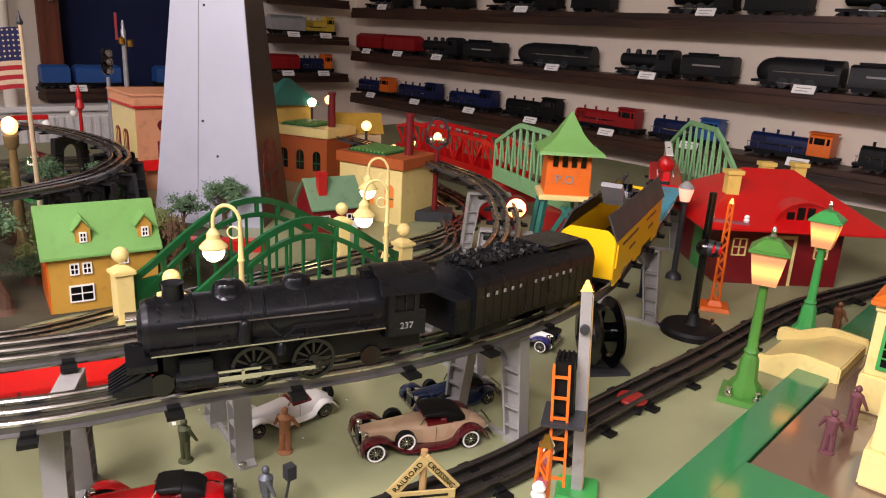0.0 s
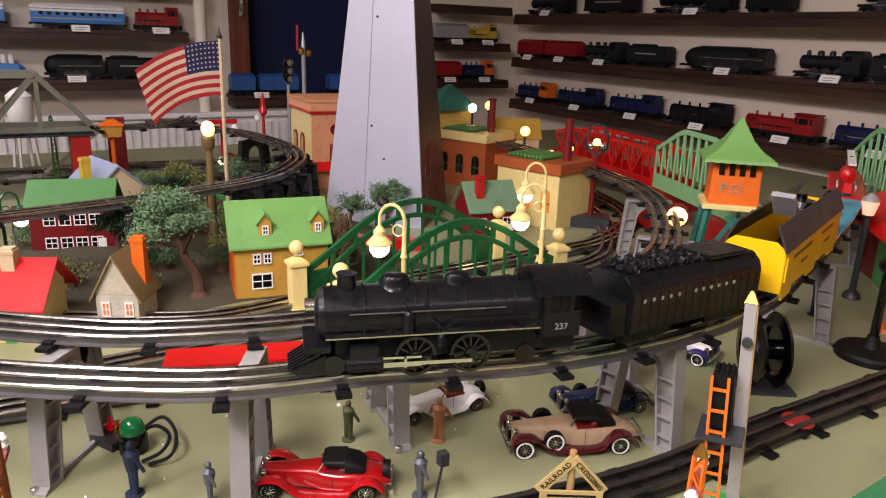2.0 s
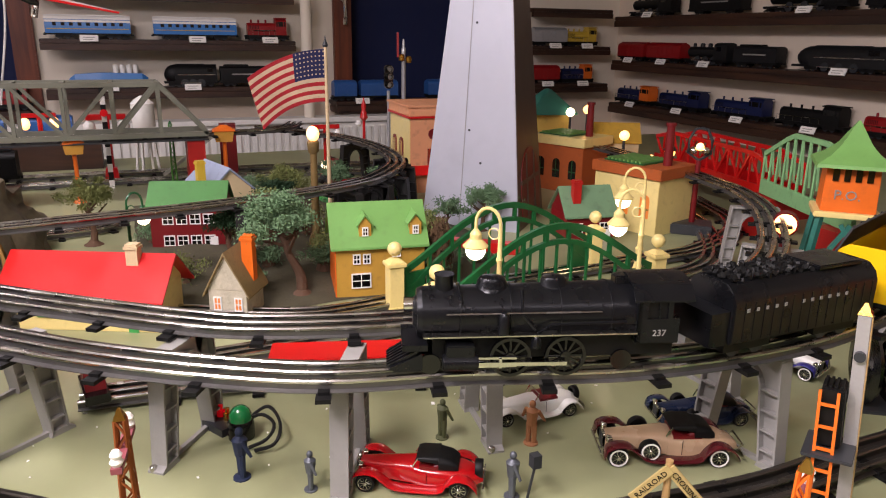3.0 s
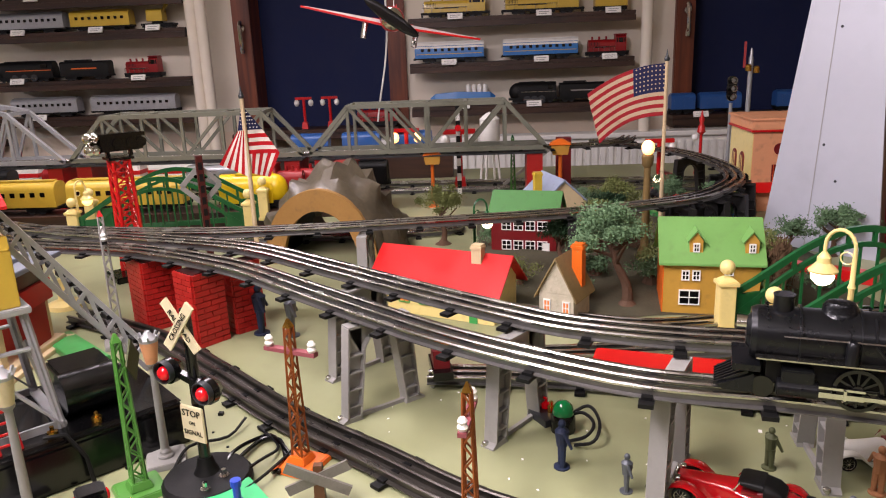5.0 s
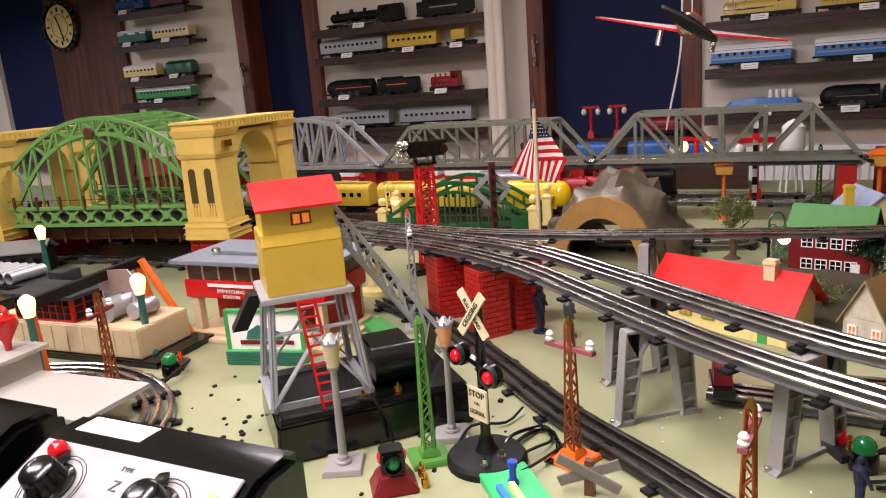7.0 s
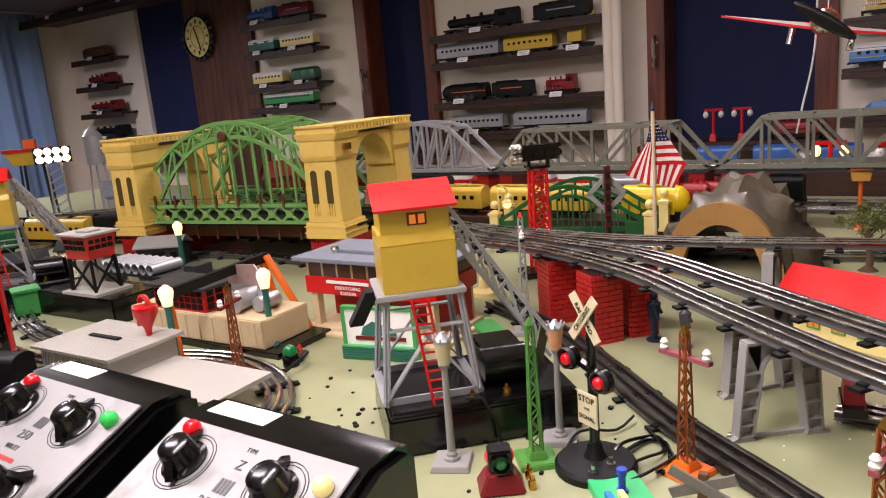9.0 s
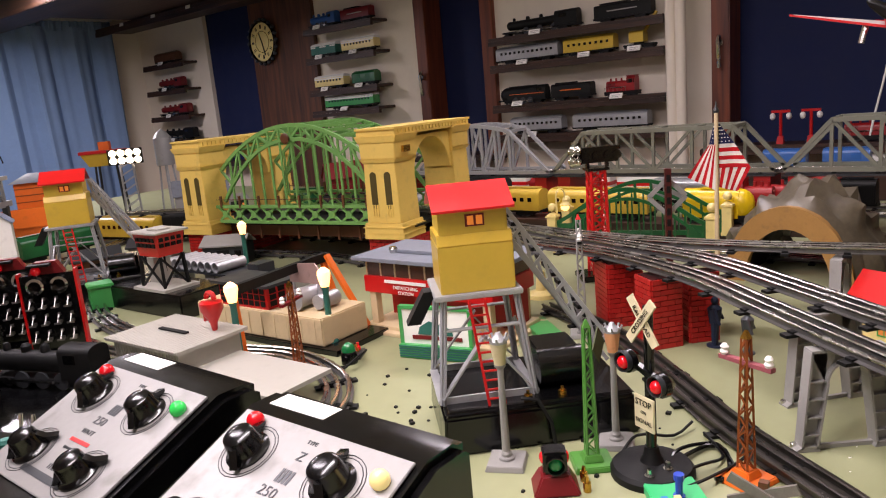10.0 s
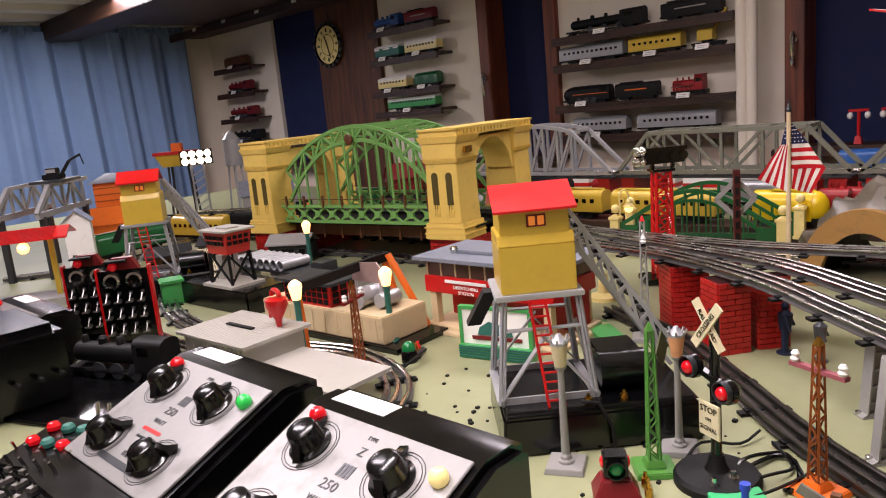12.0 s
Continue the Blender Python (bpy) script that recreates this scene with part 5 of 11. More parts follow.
def figure(x, y, h, material, rz=0, label="small painted toy figure standing on a round base", pose_arm=30, z=0.0):
    b = B()
    b.lathe([(0.16, 0), (0.16, 0.03), (0.14, 0.04)], 12)
    for s in (-1, 1):
        b.cyl((s * 0.07, 0, 0.03), (s * 0.05, 0, 0.5), 0.05, 0.075, 8)
        a = radians(pose_arm * s)
        b.cyl((s * 0.13, 0, 0.8), (s * (0.16 + 0.14 * abs(math.sin(a))), -0.12, 0.8 - 0.34 * math.cos(a) * (1 if pose_arm < 90 else -1)), 0.045, 0.03, 7)
    b.lathe([(0.1, 0.46), (0.12, 0.6), (0.14, 0.78), (0.07, 0.84), (0.05, 0.86)], 10)
    b.sph((0, 0, 0.93), 0.075, 10, (1, 1, 1.15))
    b.move(Matrix.Scale(h, 4))
    ob = b.part("toy_figure", material)
    ob.matrix_basis = pose(x, y, z, 0, 0, rz)
    return tagged(ob, label, "toy figure", "toy figures on the layout")


def loft(b, secs):
    """A smooth hull through rounded sections (x, half width, bottom, top)."""
    n = 12
    rings = []
    for x, w, z0, z1 in secs:
        r = min(w, z1 - z0) * 0.55
        ring = [(x, -w, z0)]
        for k in range(5):
            a = math.pi - k * math.pi / 8
            ring.append((x, -w + r + r * math.cos(a), z1 - r + r * math.sin(a)))
        for k in range(5):
            a = math.pi / 2 - k * math.pi / 8
            ring.append((x, w - r + r * math.cos(a), z1 - r + r * math.sin(a)))
        rings.append(ring + [(x, w, z0)])
    v = [q for ring in rings for q in ring]
    f = [(i * n + k, i * n + (k + 1) % n, (i + 1) * n + (k + 1) % n, (i + 1) * n + k) for i in range(len(rings) - 1) for k in range(n)]
    f += [tuple(range(n)), tuple(range((len(rings) - 1) * n, len(rings) * n))[::-1]]
    return b._put(v, f)


def car(x, y, rz, L, body, trim, top, label, spare=True, wall=True):
    """An open vintage car; its nose points to local +x."""
    t = thing("vintage_toy_car", x, y, 0, rz, label, "toy car", "vintage toy cars")
    s = L / 0.15
    M = Matrix.Diagonal((s, s, s * 0.86, 1))
    MW = Matrix.Scale(s, 4)

    def P(b, name, m, lab="", bevel=0.0, mm=M):
        return b.move(mm).part(name, m, t, lab, bevel)

    def road_wheel(wx, wy, wz, q, name):
        R = 0.0112
        m = pose(wx, wy, wz, -90 * q) if q else pose(wx, wy, wz, 0, -90)
        w = P(B().lathe([(R * 0.66, -0.0045), (R * 0.94, -0.0045), (R, -0.003), (R, 0.003), (R * 0.94, 0.0045), (R * 0.66, 0.0045), (R * 0.66, -0.0045)], 24, m), name, BLACKM, mm=MW)
        if wall:
            B().lathe([(R * 0.88, 0.0044), (R * 0.87, 0.005), (R * 0.73, 0.005), (R * 0.72, 0.0044), (R * 0.88, 0.0044)], 24, m).move(MW).part("white_wall", WHITE, w, "white tyre wall")
        rim = B().lathe([(R * 0.72, 0.0035), (R * 0.72, 0.0048), (R * 0.66, 0.0044), (R * 0.66, 0.0035), (R * 0.72, 0.0035)], 20, m)
        for k in range(10):
            a = 0.628 * k
            rim.beam(m @ Vector((0, 0, 0.004)), m @ Vector((R * 0.68 * math.cos(a), R * 0.68 * math.sin(a), 0.0035)), 0.0006)
        rim.lathe([(R * 0.2, 0.003), (R * 0.18, 0.006), (R * 0.05, 0.0068)], 12, m)
        rim.move(MW).part("spoked_rim", CHROME, w, "bright spoked rim")
        B().lathe([(R * 0.72, 0.002), (0.0005, 0.002)], 16, m).move(MW).part("wheel_disc", BLACKM, w)

    P(loft(B(), [(0.066, 0.0085, 0.012, 0.031), (0.05, 0.0105, 0.011, 0.0325), (0.02, 0.014, 0.01, 0.0345), (0.002, 0.0175, 0.01, 0.036)]), "bonnet", body)
    tub = loft(B(), [(0.002, 0.018, 0.01, 0.035), (-0.014, 0.0205, 0.01, 0.0335), (-0.036, 0.021, 0.01, 0.034), (-0.054, 0.0185, 0.011, 0.032), (-0.068, 0.014, 0.012, 0.0265), (-0.076, 0.008, 0.014, 0.02)])
    P(tub, "tub", body)
    P(B().box(-0.013, -0.0125, -0.0209, -0.0205, 0.012, 0.032).box(-0.0345, -0.034, -0.0213, -0.0208, 0.012, 0.032).box(-0.013, -0.0125, 0.0205, 0.0209, 0.012, 0.032), "door_line", BLACKM)
    for k in range(7):
        P(B().box(0.012 + k * 0.006, 0.014 + k * 0.006, -0.0142 + k * 0.0006, -0.0132 + k * 0.0006, 0.018, 0.027), "louvre", body)
    rad = loft(B(), [(0.0665, 0.0082, 0.011, 0.0325), (0.069, 0.0082, 0.011, 0.0325)])
    rad.lathe([(0.0015, 0.032), (0.002, 0.034), (0.0008, 0.036)], 8, pose(0.068, 0, 0))
    P(rad, "radiator", CHROME, "chrome radiator")
    P(B().box(0.0691, 0.0696, -0.0062, 0.0062, 0.013, 0.029), "radiator_grille", GUN)
    for sy in (-1, 1):
        f = B()
        pts = [(0.071, 0.0125), (0.068, 0.0245), (0.057, 0.0292), (0.045, 0.0275), (0.034, 0.018), (0.021, 0.0095), (-0.026, 0.0095), (-0.036, 0.02), (-0.047, 0.0285), (-0.058, 0.0275), (-0.067, 0.0195), (-0.071, 0.0125)]
        line = [Vector((a, sy * 0.0255, b)) for a, b in pts]
        f.sweep(spline(line, 0.004), [(-0.0075, -0.0006), (0.0075, -0.0006), (0.0068, 0.0014), (0.003, 0.0026), (-0.003, 0.0026), (-0.0068, 0.0014)])
        P(f, "fender", trim)
        for wx in (0.056, -0.05):
            road_wheel(wx, sy * 0.025, 0.0112, sy, "tyre")
        P(B().lathe([(0.001, -0.004), (0.003, -0.003), (0.0045, 0.0), (0.0048, 0.001), (0.0042, 0.0022), (0.001, 0.0026)], 14, pose(0.064, sy * 0.0135, 0.0295, 0, 90)), "headlamp", CHROME, "round headlamp")
        if spare:
            road_wheel(0.023, sy * 0.0245, 0.0185, sy, "side_spare_wheel")
    for bx in (0.0735, -0.077):
        P(B().beam((bx, -0.025, 0.014), (bx, 0.025, 0.014), 0.0016, 0.0034).beam((bx, -0.009, 0.013), (bx * 0.86, -0.009, 0.013), 0.0018).beam((bx, 0.009, 0.013), (bx * 0.86, 0.009, 0.013), 0.0018), "bumper", CHROME, "chrome bumper")
    ws = B().beam((0.004, -0.016, 0.034), (-0.002, -0.016, 0.046), 0.0013).beam((0.004, 0.016, 0.034), (-0.002, 0.016, 0.046), 0.0013).beam((-0.002, -0.016, 0.046), (-0.002, 0.016, 0.046), 0.0013)
    P(ws, "windscreen_frame", CHROME)
    P(B().box(-0.034, -0.004, -0.0165, 0.0165, 0.03, 0.0352), "cockpit", BLACKM if "black seats" in label else DKRED)
    P(loft(B(), [(-0.02, 0.0155, 0.03, 0.037), (-0.026, 0.016, 0.03, 0.041), (-0.032, 0.0155, 0.03, 0.04)]), "seat", DKRED, "dark red seat")
    if top:
        roof = loft(B(), [(0.0, 0.0155, 0.0445, 0.0462), (-0.006, 0.0172, 0.0435, 0.0488), (-0.026, 0.018, 0.042, 0.0497)])
        loft(roof, [(-0.026, 0.018, 0.034, 0.0497), (-0.04, 0.0172, 0.033, 0.046), (-0.048, 0.015, 0.032, 0.038)])
        P(roof, "folding_roof", top, "black folding roof")
    if "sports" in label:
        road_wheel(-0.071, 0, 0.0235, 0, "rear_spare_wheel") if not spare else None
    P(B().beam((-0.074, -0.014, 0.0165), (-0.08, -0.014, 0.022), 0.0014).beam((-0.074, 0.014, 0.0165), (-0.08, 0.014, 0.022), 0.0014).beam((-0.08, -0.015, 0.022), (-0.08, 0.015, 0.022), 0.0014), "luggage_rack", CHROME) if spare else None
    return t


def windows(t, u0, z0, n, step, w, h, y, frame_m, pane_m):
    """A row of framed windows on the face at local y (looking to -y)."""
    for k in range(n):
        u = u0 + k * step
        fr = B()
        for a in (-1, 1):
            fr.box(u + a * w / 2 - 0.0008, u + a * w / 2 + 0.0008, y - 0.0022, y, z0, z0 + h)
            fr.box(u - w / 2 - 0.0008, u + w / 2 + 0.0008, y - 0.0024, y, z0 + h / 2 + a * h / 2 - 0.0008, z0 + h / 2 + a * h / 2 + 0.0008)
        fr.box(u - 0.0006, u + 0.0006, y - 0.002, y, z0, z0 + h).box(u - w / 2, u + w / 2, y - 0.002, y, z0 + h / 2 - 0.0006, z0 + h / 2 + 0.0006)
        f = fr.part("window", frame_m, t)
        B().box(u - w / 2, u + w / 2, y - 0.0012, y - 0.0002, z0, z0 + h).part("pane", pane_m, f)


def gable_house(x, y, rz, w, d, hw, hr, wall, roof, label, frame_m=WHITE, pane_m=BLACK, floors=1, nwin=2, chimney=None, door=True, dormer=False, side=None, ridge="x", over=0.006, group="toy houses"):
    t = thing("toy_house", x, y, 0, rz, label, "toy house", group)
    B().box(-w / 2, w / 2, -d / 2, d / 2, 0, hw).part("wall", wall, t, bevel=0.0006)
    if ridge == "x":
        g = [(-d / 2, hw), (d / 2, hw), (0, hw + hr)]
        m = pose(0, 0, 0, 0, 0, 90)
        B().prism(g, -w / 2, w / 2, m).part("gable", side or wall, t)
        e = over
        k = hr / (d / 2)
        B().prism([(-d / 2 - e, hw - e * k), (0, hw + hr), (d / 2 + e, hw - e * k), (d / 2 + e, hw - e * k + 0.004), (0, hw + hr + 0.005), (-d / 2 - e, hw - e * k + 0.004)], -w / 2 - e, w / 2 + e, m).part("roof", roof, t, bevel=0.0006)
    else:
        g = [(-w / 2, hw), (w / 2, hw), (0, hw + hr)]
        B().prism(g, -d / 2, d / 2).part("gable", side or wall, t)
        e = over
        k = hr / (w / 2)
        B().prism([(-w / 2 - e, hw - e * k), (0, hw + hr), (w / 2 + e, hw - e * k), (w / 2 + e, hw - e * k + 0.004), (0, hw + hr + 0.005), (-w / 2 - e, hw - e * k + 0.004)], -d / 2 - e, d / 2 + e).part("roof", roof, t, bevel=0.0006)
    for f in range(floors):
        zz = hw * (0.22 + f) / floors if floors > 1 else hw * 0.35
        windows(t, -w / 2 + w * 0.24, zz, nwin, w * 0.55 / max(1, nwin - 1), min(0.018, w * 0.18), min(0.018, hw / floors * 0.45), -d / 2, frame_m, pane_m)
    if side:
        B().box(-w / 2 - 0.0015, -w / 2, -d / 2, d / 2, 0, hw).part("side_wall", side, t)
    if door:
        B().box(w * 0.3, w * 0.3 + 0.013, -d / 2 - 0.002, -d / 2, 0, 0.024).part("door", frame_m, t)
    if chimney:
        ch = B().box(-0.008, 0.008, -0.007, 0.007, 0, hr + 0.02).box(-0.0095, 0.0095, -0.0085, 0.0085, hr + 0.013, hr + 0.017)
        ch.move(pose(chimney[0] * w, chimney[1] * d, hw)).part("chimney", chimney[2], t)
    if dormer:
        for u in (-0.2, 0.25):
            dm = B().box(u * w - 0.011, u * w + 0.011, -d * 0.36, 0, hw + 0.004, hw + 0.022).prism([(u * w - 0.014, hw + 0.021), (u * w + 0.014, hw + 0.021), (u * w, hw + 0.036)], -d * 0.38, 0.0)
            o = dm.part("dormer", roof, t)
            windows(o, u * w, hw + 0.007, 1, 0, 0.01, 0.011, -d * 0.36, frame_m, pane_m)
    return t


def leaf_mesh(seed, n, spread, size):
    """A crown of small ragged leaf clumps."""
    rnd = random.Random(seed)
    v, f = [], []
    cl = []
    for _ in range(26):
        a, b = rnd.uniform(0, 6.283), rnd.uniform(-0.5, 1.2)
        r = spread * rnd.uniform(0.15, 1.0)
        cl.append((Vector((math.cos(a) * math.cos(b) * r, math.sin(a) * math.cos(b) * r, math.sin(b) * r * 0.62)), rnd.uniform(0.13, 0.32) * spread))
    for k in range(n):
        c, r = cl[k % len(cl)]
        d = Vector((rnd.gauss(0, 0.62), rnd.gauss(0, 0.62), rnd.gauss(0, 0.4))) * r
        p = c + d
        a = Vector((rnd.gauss(0, 1), rnd.gauss(0, 1), rnd.gauss(0.2, 1))).normalized() * size * rnd.uniform(0.6, 1.5)
        b = a.orthogonal().normalized() * size * rnd.uniform(0.25, 0.6)
        i = len(v)
        v += [p - a, p + b, p + a * 0.9, p - b]
        f.append((i, i + 1, i + 2, i + 3))
    me = bpy.data.meshes.new("crown")
    me.from_pydata([tuple(q) for q in v], [], f)
    return me


def tree(x, y, h, spread, leaf, seed, label, lean=0.0, n=2200, z=0.0, rz=0.0):
    t = thing("toy_tree", x, y, z, rz, label, "toy tree", "toy trees")
    rnd = random.Random(seed)
    top = Vector((lean, 0, h * 0.62))
    b = B()
    trunk = spline([(0, 0, 0), (lean * 0.1, 0.003, h * 0.2), (lean * 0.6, -0.003, h * 0.42), top], h * 0.06)
    for k in range(len(trunk) - 1):
        b.cyl(trunk[k], trunk[k + 1], h * 0.055 * (1 - 0.65 * k / len(trunk)), h * 0.055 * (1 - 0.65 * (k + 1) / len(trunk)), 8)
    b.lathe([(h * 0.14, 0), (h * 0.09, h * 0.03), (h * 0.05, h * 0.07)], 10)
    b.part("trunk", BARK, t)
    for k in range(7):
        a = rnd.uniform(0, 6.28)
        s = trunk[int(len(trunk) * rnd.uniform(0.45, 0.95))]
        e = s + Vector((math.cos(a) * spread * 0.7, math.sin(a) * spread * 0.7, h * rnd.uniform(0.08, 0.3)))
        B().cyl(s, e, h * 0.02, h * 0.006, 6).part("limb", BARK, t)
    me = leaf_mesh(seed, n * 3, spread, 0.0026)
    me.materials.append(leaf)
    c = new("crown", me)
    c.parent = t
    c.matrix_basis = pose(lean, 0, h * 0.72)
    return t


def bush(x, y, h, leaf, seed, z=0.0, n=700):
    t = thing("toy_bush", x, y, z, 0, "low ragged moss bush on the layout", "toy bush", "moss bushes")
    me = leaf_mesh(seed, n * 2, h * 0.75, 0.0027)
    me.materials.append(leaf)
    c = new("foliage", me)
    c.parent = t
    c.matrix_basis = pose(0, 0, h * 0.5)
    B().lathe([(h * 0.3, 0), (h * 0.22, h * 0.2), (h * 0.1, h * 0.5)], 8).part("root_clump", BARK, t)


# ---- tall grey tower ----
t = thing("tapered_metal_tower", -1.835, 0.348, 0, 46.5, "tall tapered grey sheet metal tower with dark side panels", "tower")
lo, hi, TZ = 0.1066, 0.0052, 1.1
B().taper(0, TZ, (lo, lo), (hi, hi)).part("shell", mat("pale_grey_sheet", "a9abb5", 0.45, 0.15, 0.08, 6, 0.1, grime=0.08), t, "pale grey riveted sheet metal shell")
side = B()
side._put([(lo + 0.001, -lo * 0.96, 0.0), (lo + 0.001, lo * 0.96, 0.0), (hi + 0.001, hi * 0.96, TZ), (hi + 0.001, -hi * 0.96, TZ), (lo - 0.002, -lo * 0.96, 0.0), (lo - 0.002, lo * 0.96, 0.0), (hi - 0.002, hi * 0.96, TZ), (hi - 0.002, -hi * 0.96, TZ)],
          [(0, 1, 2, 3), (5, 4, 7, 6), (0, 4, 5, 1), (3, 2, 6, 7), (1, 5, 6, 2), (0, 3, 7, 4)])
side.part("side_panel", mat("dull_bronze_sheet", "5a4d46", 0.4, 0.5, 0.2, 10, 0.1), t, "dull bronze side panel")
AM = pose(lo + 0.001, 0, 0, -5.26, 0, 90)
arch = B().prism([(-0.074, 0.02), (0.074, 0.02), (0.074, 0.085)] + [(0.074 * math.cos(radians(a)), 0.085 + 0.078 * math.sin(radians(a))) for a in range(15, 180, 15)] + [(-0.074, 0.085)], -0.002, 0.001, AM)
arch.part("arched_window", DKRED, t, "dark red arched window")
for u in (-0.03, 0.03):
    B().box(u - 0.0035, u + 0.0035, -0.004, 0.0, 0.02, 0.152, AM).part("arch_mullion", MATS["dull_bronze_sheet"], t)
B().box(-0.073, 0.073, -0.0042, 0.0, 0.092, 0.1, AM).part("arch_transom", MATS["dull_bronze_sheet"], t)
for z, u in ((0.135, 0.25), (0.2, -0.05), (0.41, 0.0)):
    r = lo + (hi - lo) * z / TZ
    B().sph((u * r - 0.006, -r, z), 0.0026, 8).part("screw", GUN, t)
B().beam((-0.022, -lo - 0.0004, 0.0), (-0.006, -hi - 0.0004, TZ), 0.0012, 0.0012).part("seam", GREY, t)

# ---- green arched bridge with cream posts ----
t = thing("arched_toy_bridge", -1.32, 0.17, 0, 0, "dark green pressed steel arched toy bridge with cream end posts", "toy bridge")
posts = [(-1.366, -0.022), (-1.248, -0.005), (-1.43, 0.359), (-1.272, 0.364)]
for px_, py_ in posts:
    po = B().box(-0.011, 0.011, -0.011, 0.011, 0, 0.068).taper(0.068, 0.074, (0.014, 0.014), (0.014, 0.014)).taper(0.074, 0.08, (0.012, 0.012), (0.005, 0.005))
    po.box(-0.013, 0.013, -0.013, 0.013, 0, 0.008)
    p_ = po.move(pose(px_ + 1.32, py_ - 0.17, 0)).part("post", CREAM, t, "cream square post", bevel=0.001)
    B().sph((px_ + 1.32, py_ - 0.17, 0.093), 0.0105, 14).part("ball_finial", CREAM, p_)


def arch_side(p, q, name_label, zt=0.135):
    p, q = Vector((p[0] + 1.32, p[1] - 0.17, 0)), Vector((q[0] + 1.32, q[1] - 0.17, 0))
    N = 20
    rib = B()

    def zz(u, top):
        s = math.sin(math.pi * u)
        return (0.052 + (zt - 0.052) * s ** 1.35) if top else (0.018 + (zt - 0.04) * s ** 1.2)

    for top in (True, False):
        for k in range(N):
            u, v = k / N, (k + 1) / N
            a, b = p.lerp(q, u), p.lerp(q, v)
            a.z, b.z = zz(u, top), zz(v, top)
            rib.beam(a, b, 0.006, 0.009 if top else 0.007)
    for k in range(1, N, 2):
        a = p.lerp(q, k / N)
        b = a.copy()
        a.z, b.z = zz(k / N, False), zz(k / N, True)
        rib.beam(a, b, 0.005, 0.006)
    ob = rib.part("arch_rib", DKGREEN, t, name_label)
    for k in range(1, 14):
        u = k / 14
        a = p.lerp(q, u)
        b = a.copy()
        a.z, b.z = 0.004, zz(u, False)
        if b.z > 0.03:
            B().beam(a, b, 0.003, 0.004).part("hanger", DKGREEN, t)
    for s, e in ((p, q), (q, p)):
        d = (e - s).normalized()
        B().beam(s + d * 0.012 + Vector((0, 0, 0.028)), s + d * 0.05 + Vector((0, 0, 0.03)), 0.004, 0.05).part("end_plate", DKGREEN, t)
    B().beam(p + Vector((0, 0, 0.006)), q + Vector((0, 0, 0.006)), 0.006, 0.012).part("sill_beam", DKGREEN, t)


arch_side(posts[0], posts[2], "green arch side")
arch_side(posts[1], posts[3], "green arch side")

gooseneck(-1.182, 0.05, 222, CREAM)
gooseneck(-1.218, 0.288, 232, CREAM)
gooseneck(-1.36, 0.4, 235, CREAM)
gooseneck(-1.61, -0.37, 118, DKGREEN, 0.15, GLOWW, "dark green gooseneck street lamp with a glowing round bulb")
gooseneck(-1.75, 0.78, 150, GUN, 0.19, GLOW, "dark gooseneck street lamp with a warm glowing bulb")

# ---- houses of the village ----
t = thing("toy_house", -1.475, -0.015, 0, facing(-1.475, -0.015, 8), "mustard toy house with pea green dormer roof and orange side", "toy house", "toy houses")
t.matrix_basis = t.matrix_basis @ Matrix.Scale(1.08, 4)
B().box(-0.0625, 0.0625, -0.0425, 0.0425, 0, 0.078).part("wall", mat("ochre_print", "b98f3c", 0.5, 0, 0.15, 30, 0.1), t, bevel=0.0006)
B().box(-0.064, -0.0625, -0.0425, 0.0425, 0, 0.078).prism([(-0.0425, 0.078), (0.0425, 0.078), (0, 0.124)], -0.0638, 0.0625, pose(0, 0, 0, 0, 0, 90)).part("side_wall", ORANGE, t, "orange side wall")
B().prism([(-0.05, 0.071), (0, 0.125), (0.05, 0.071), (0.05, 0.0745), (0, 0.129), (-0.05, 0.0745)], -0.068, 0.07, pose(0, 0, 0, 0, 0, 90)).part("roof", LTGREEN, t, "pea green roof", bevel=0.0006)
for u in (-0.021, 0.05):
    dm = B().box(u - 0.0085, u + 0.0085, -0.038, -0.005, 0.086, 0.104).prism([(u - 0.0085, 0.104), (u + 0.0085, 0.104), (u, 0.115)], -0.038, -0.005).part("dormer", MATS["ochre_print"], t, "ochre dormer")
    B().prism([(u - 0.012, 0.1015), (u, 0.1165), (u + 0.012, 0.1015), (u + 0.012, 0.1035), (u, 0.119), (u - 0.012, 0.1035)], -0.041, -0.004).part("dormer_roof", LTGREEN, dm, "pea green dormer roof")
    windows(dm, u, 0.089, 1, 0, 0.007, 0.011, -0.038, WHITE, BLACK)
for u, z, n, w, h in ((-0.034, 0.05, 1, 0.009, 0.013), (-0.02, 0.05, 1, 0.009, 0.013), (0.022, 0.058, 1, 0.01, 0.008), (-0.028, 0.015, 1, 0.026, 0.02)):
    windows(t, u, z, n, 0, w, h, -0.0425, WHITE, BLACK)
B().box(0.018, 0.034, -0.0445, -0.0425, 0, 0.031).part("door", WHITE, t, "white door")
B().box(0.02, 0.032, -0.0452, -0.0444, 0.019, 0.028).part("door_pane", BROWN, t)
t = thing("brown_hedge", -1.433, 0.071, 0, 0, "brown dried moss hedge beside the toy house", "toy hedge")
me = leaf_mesh(77, 2600, 0.034, 0.0026)
me.materials.append(mat("dry_brown_moss", "5b4632", 0.9, 0, 0.4, 60, 0.6, grime=0.3))
c = new("foliage", me)
c.parent = t
c.matrix_basis = pose(0, 0, 0.062) @ Matrix.Diagonal((0.72, 0.72, 2.2, 1))
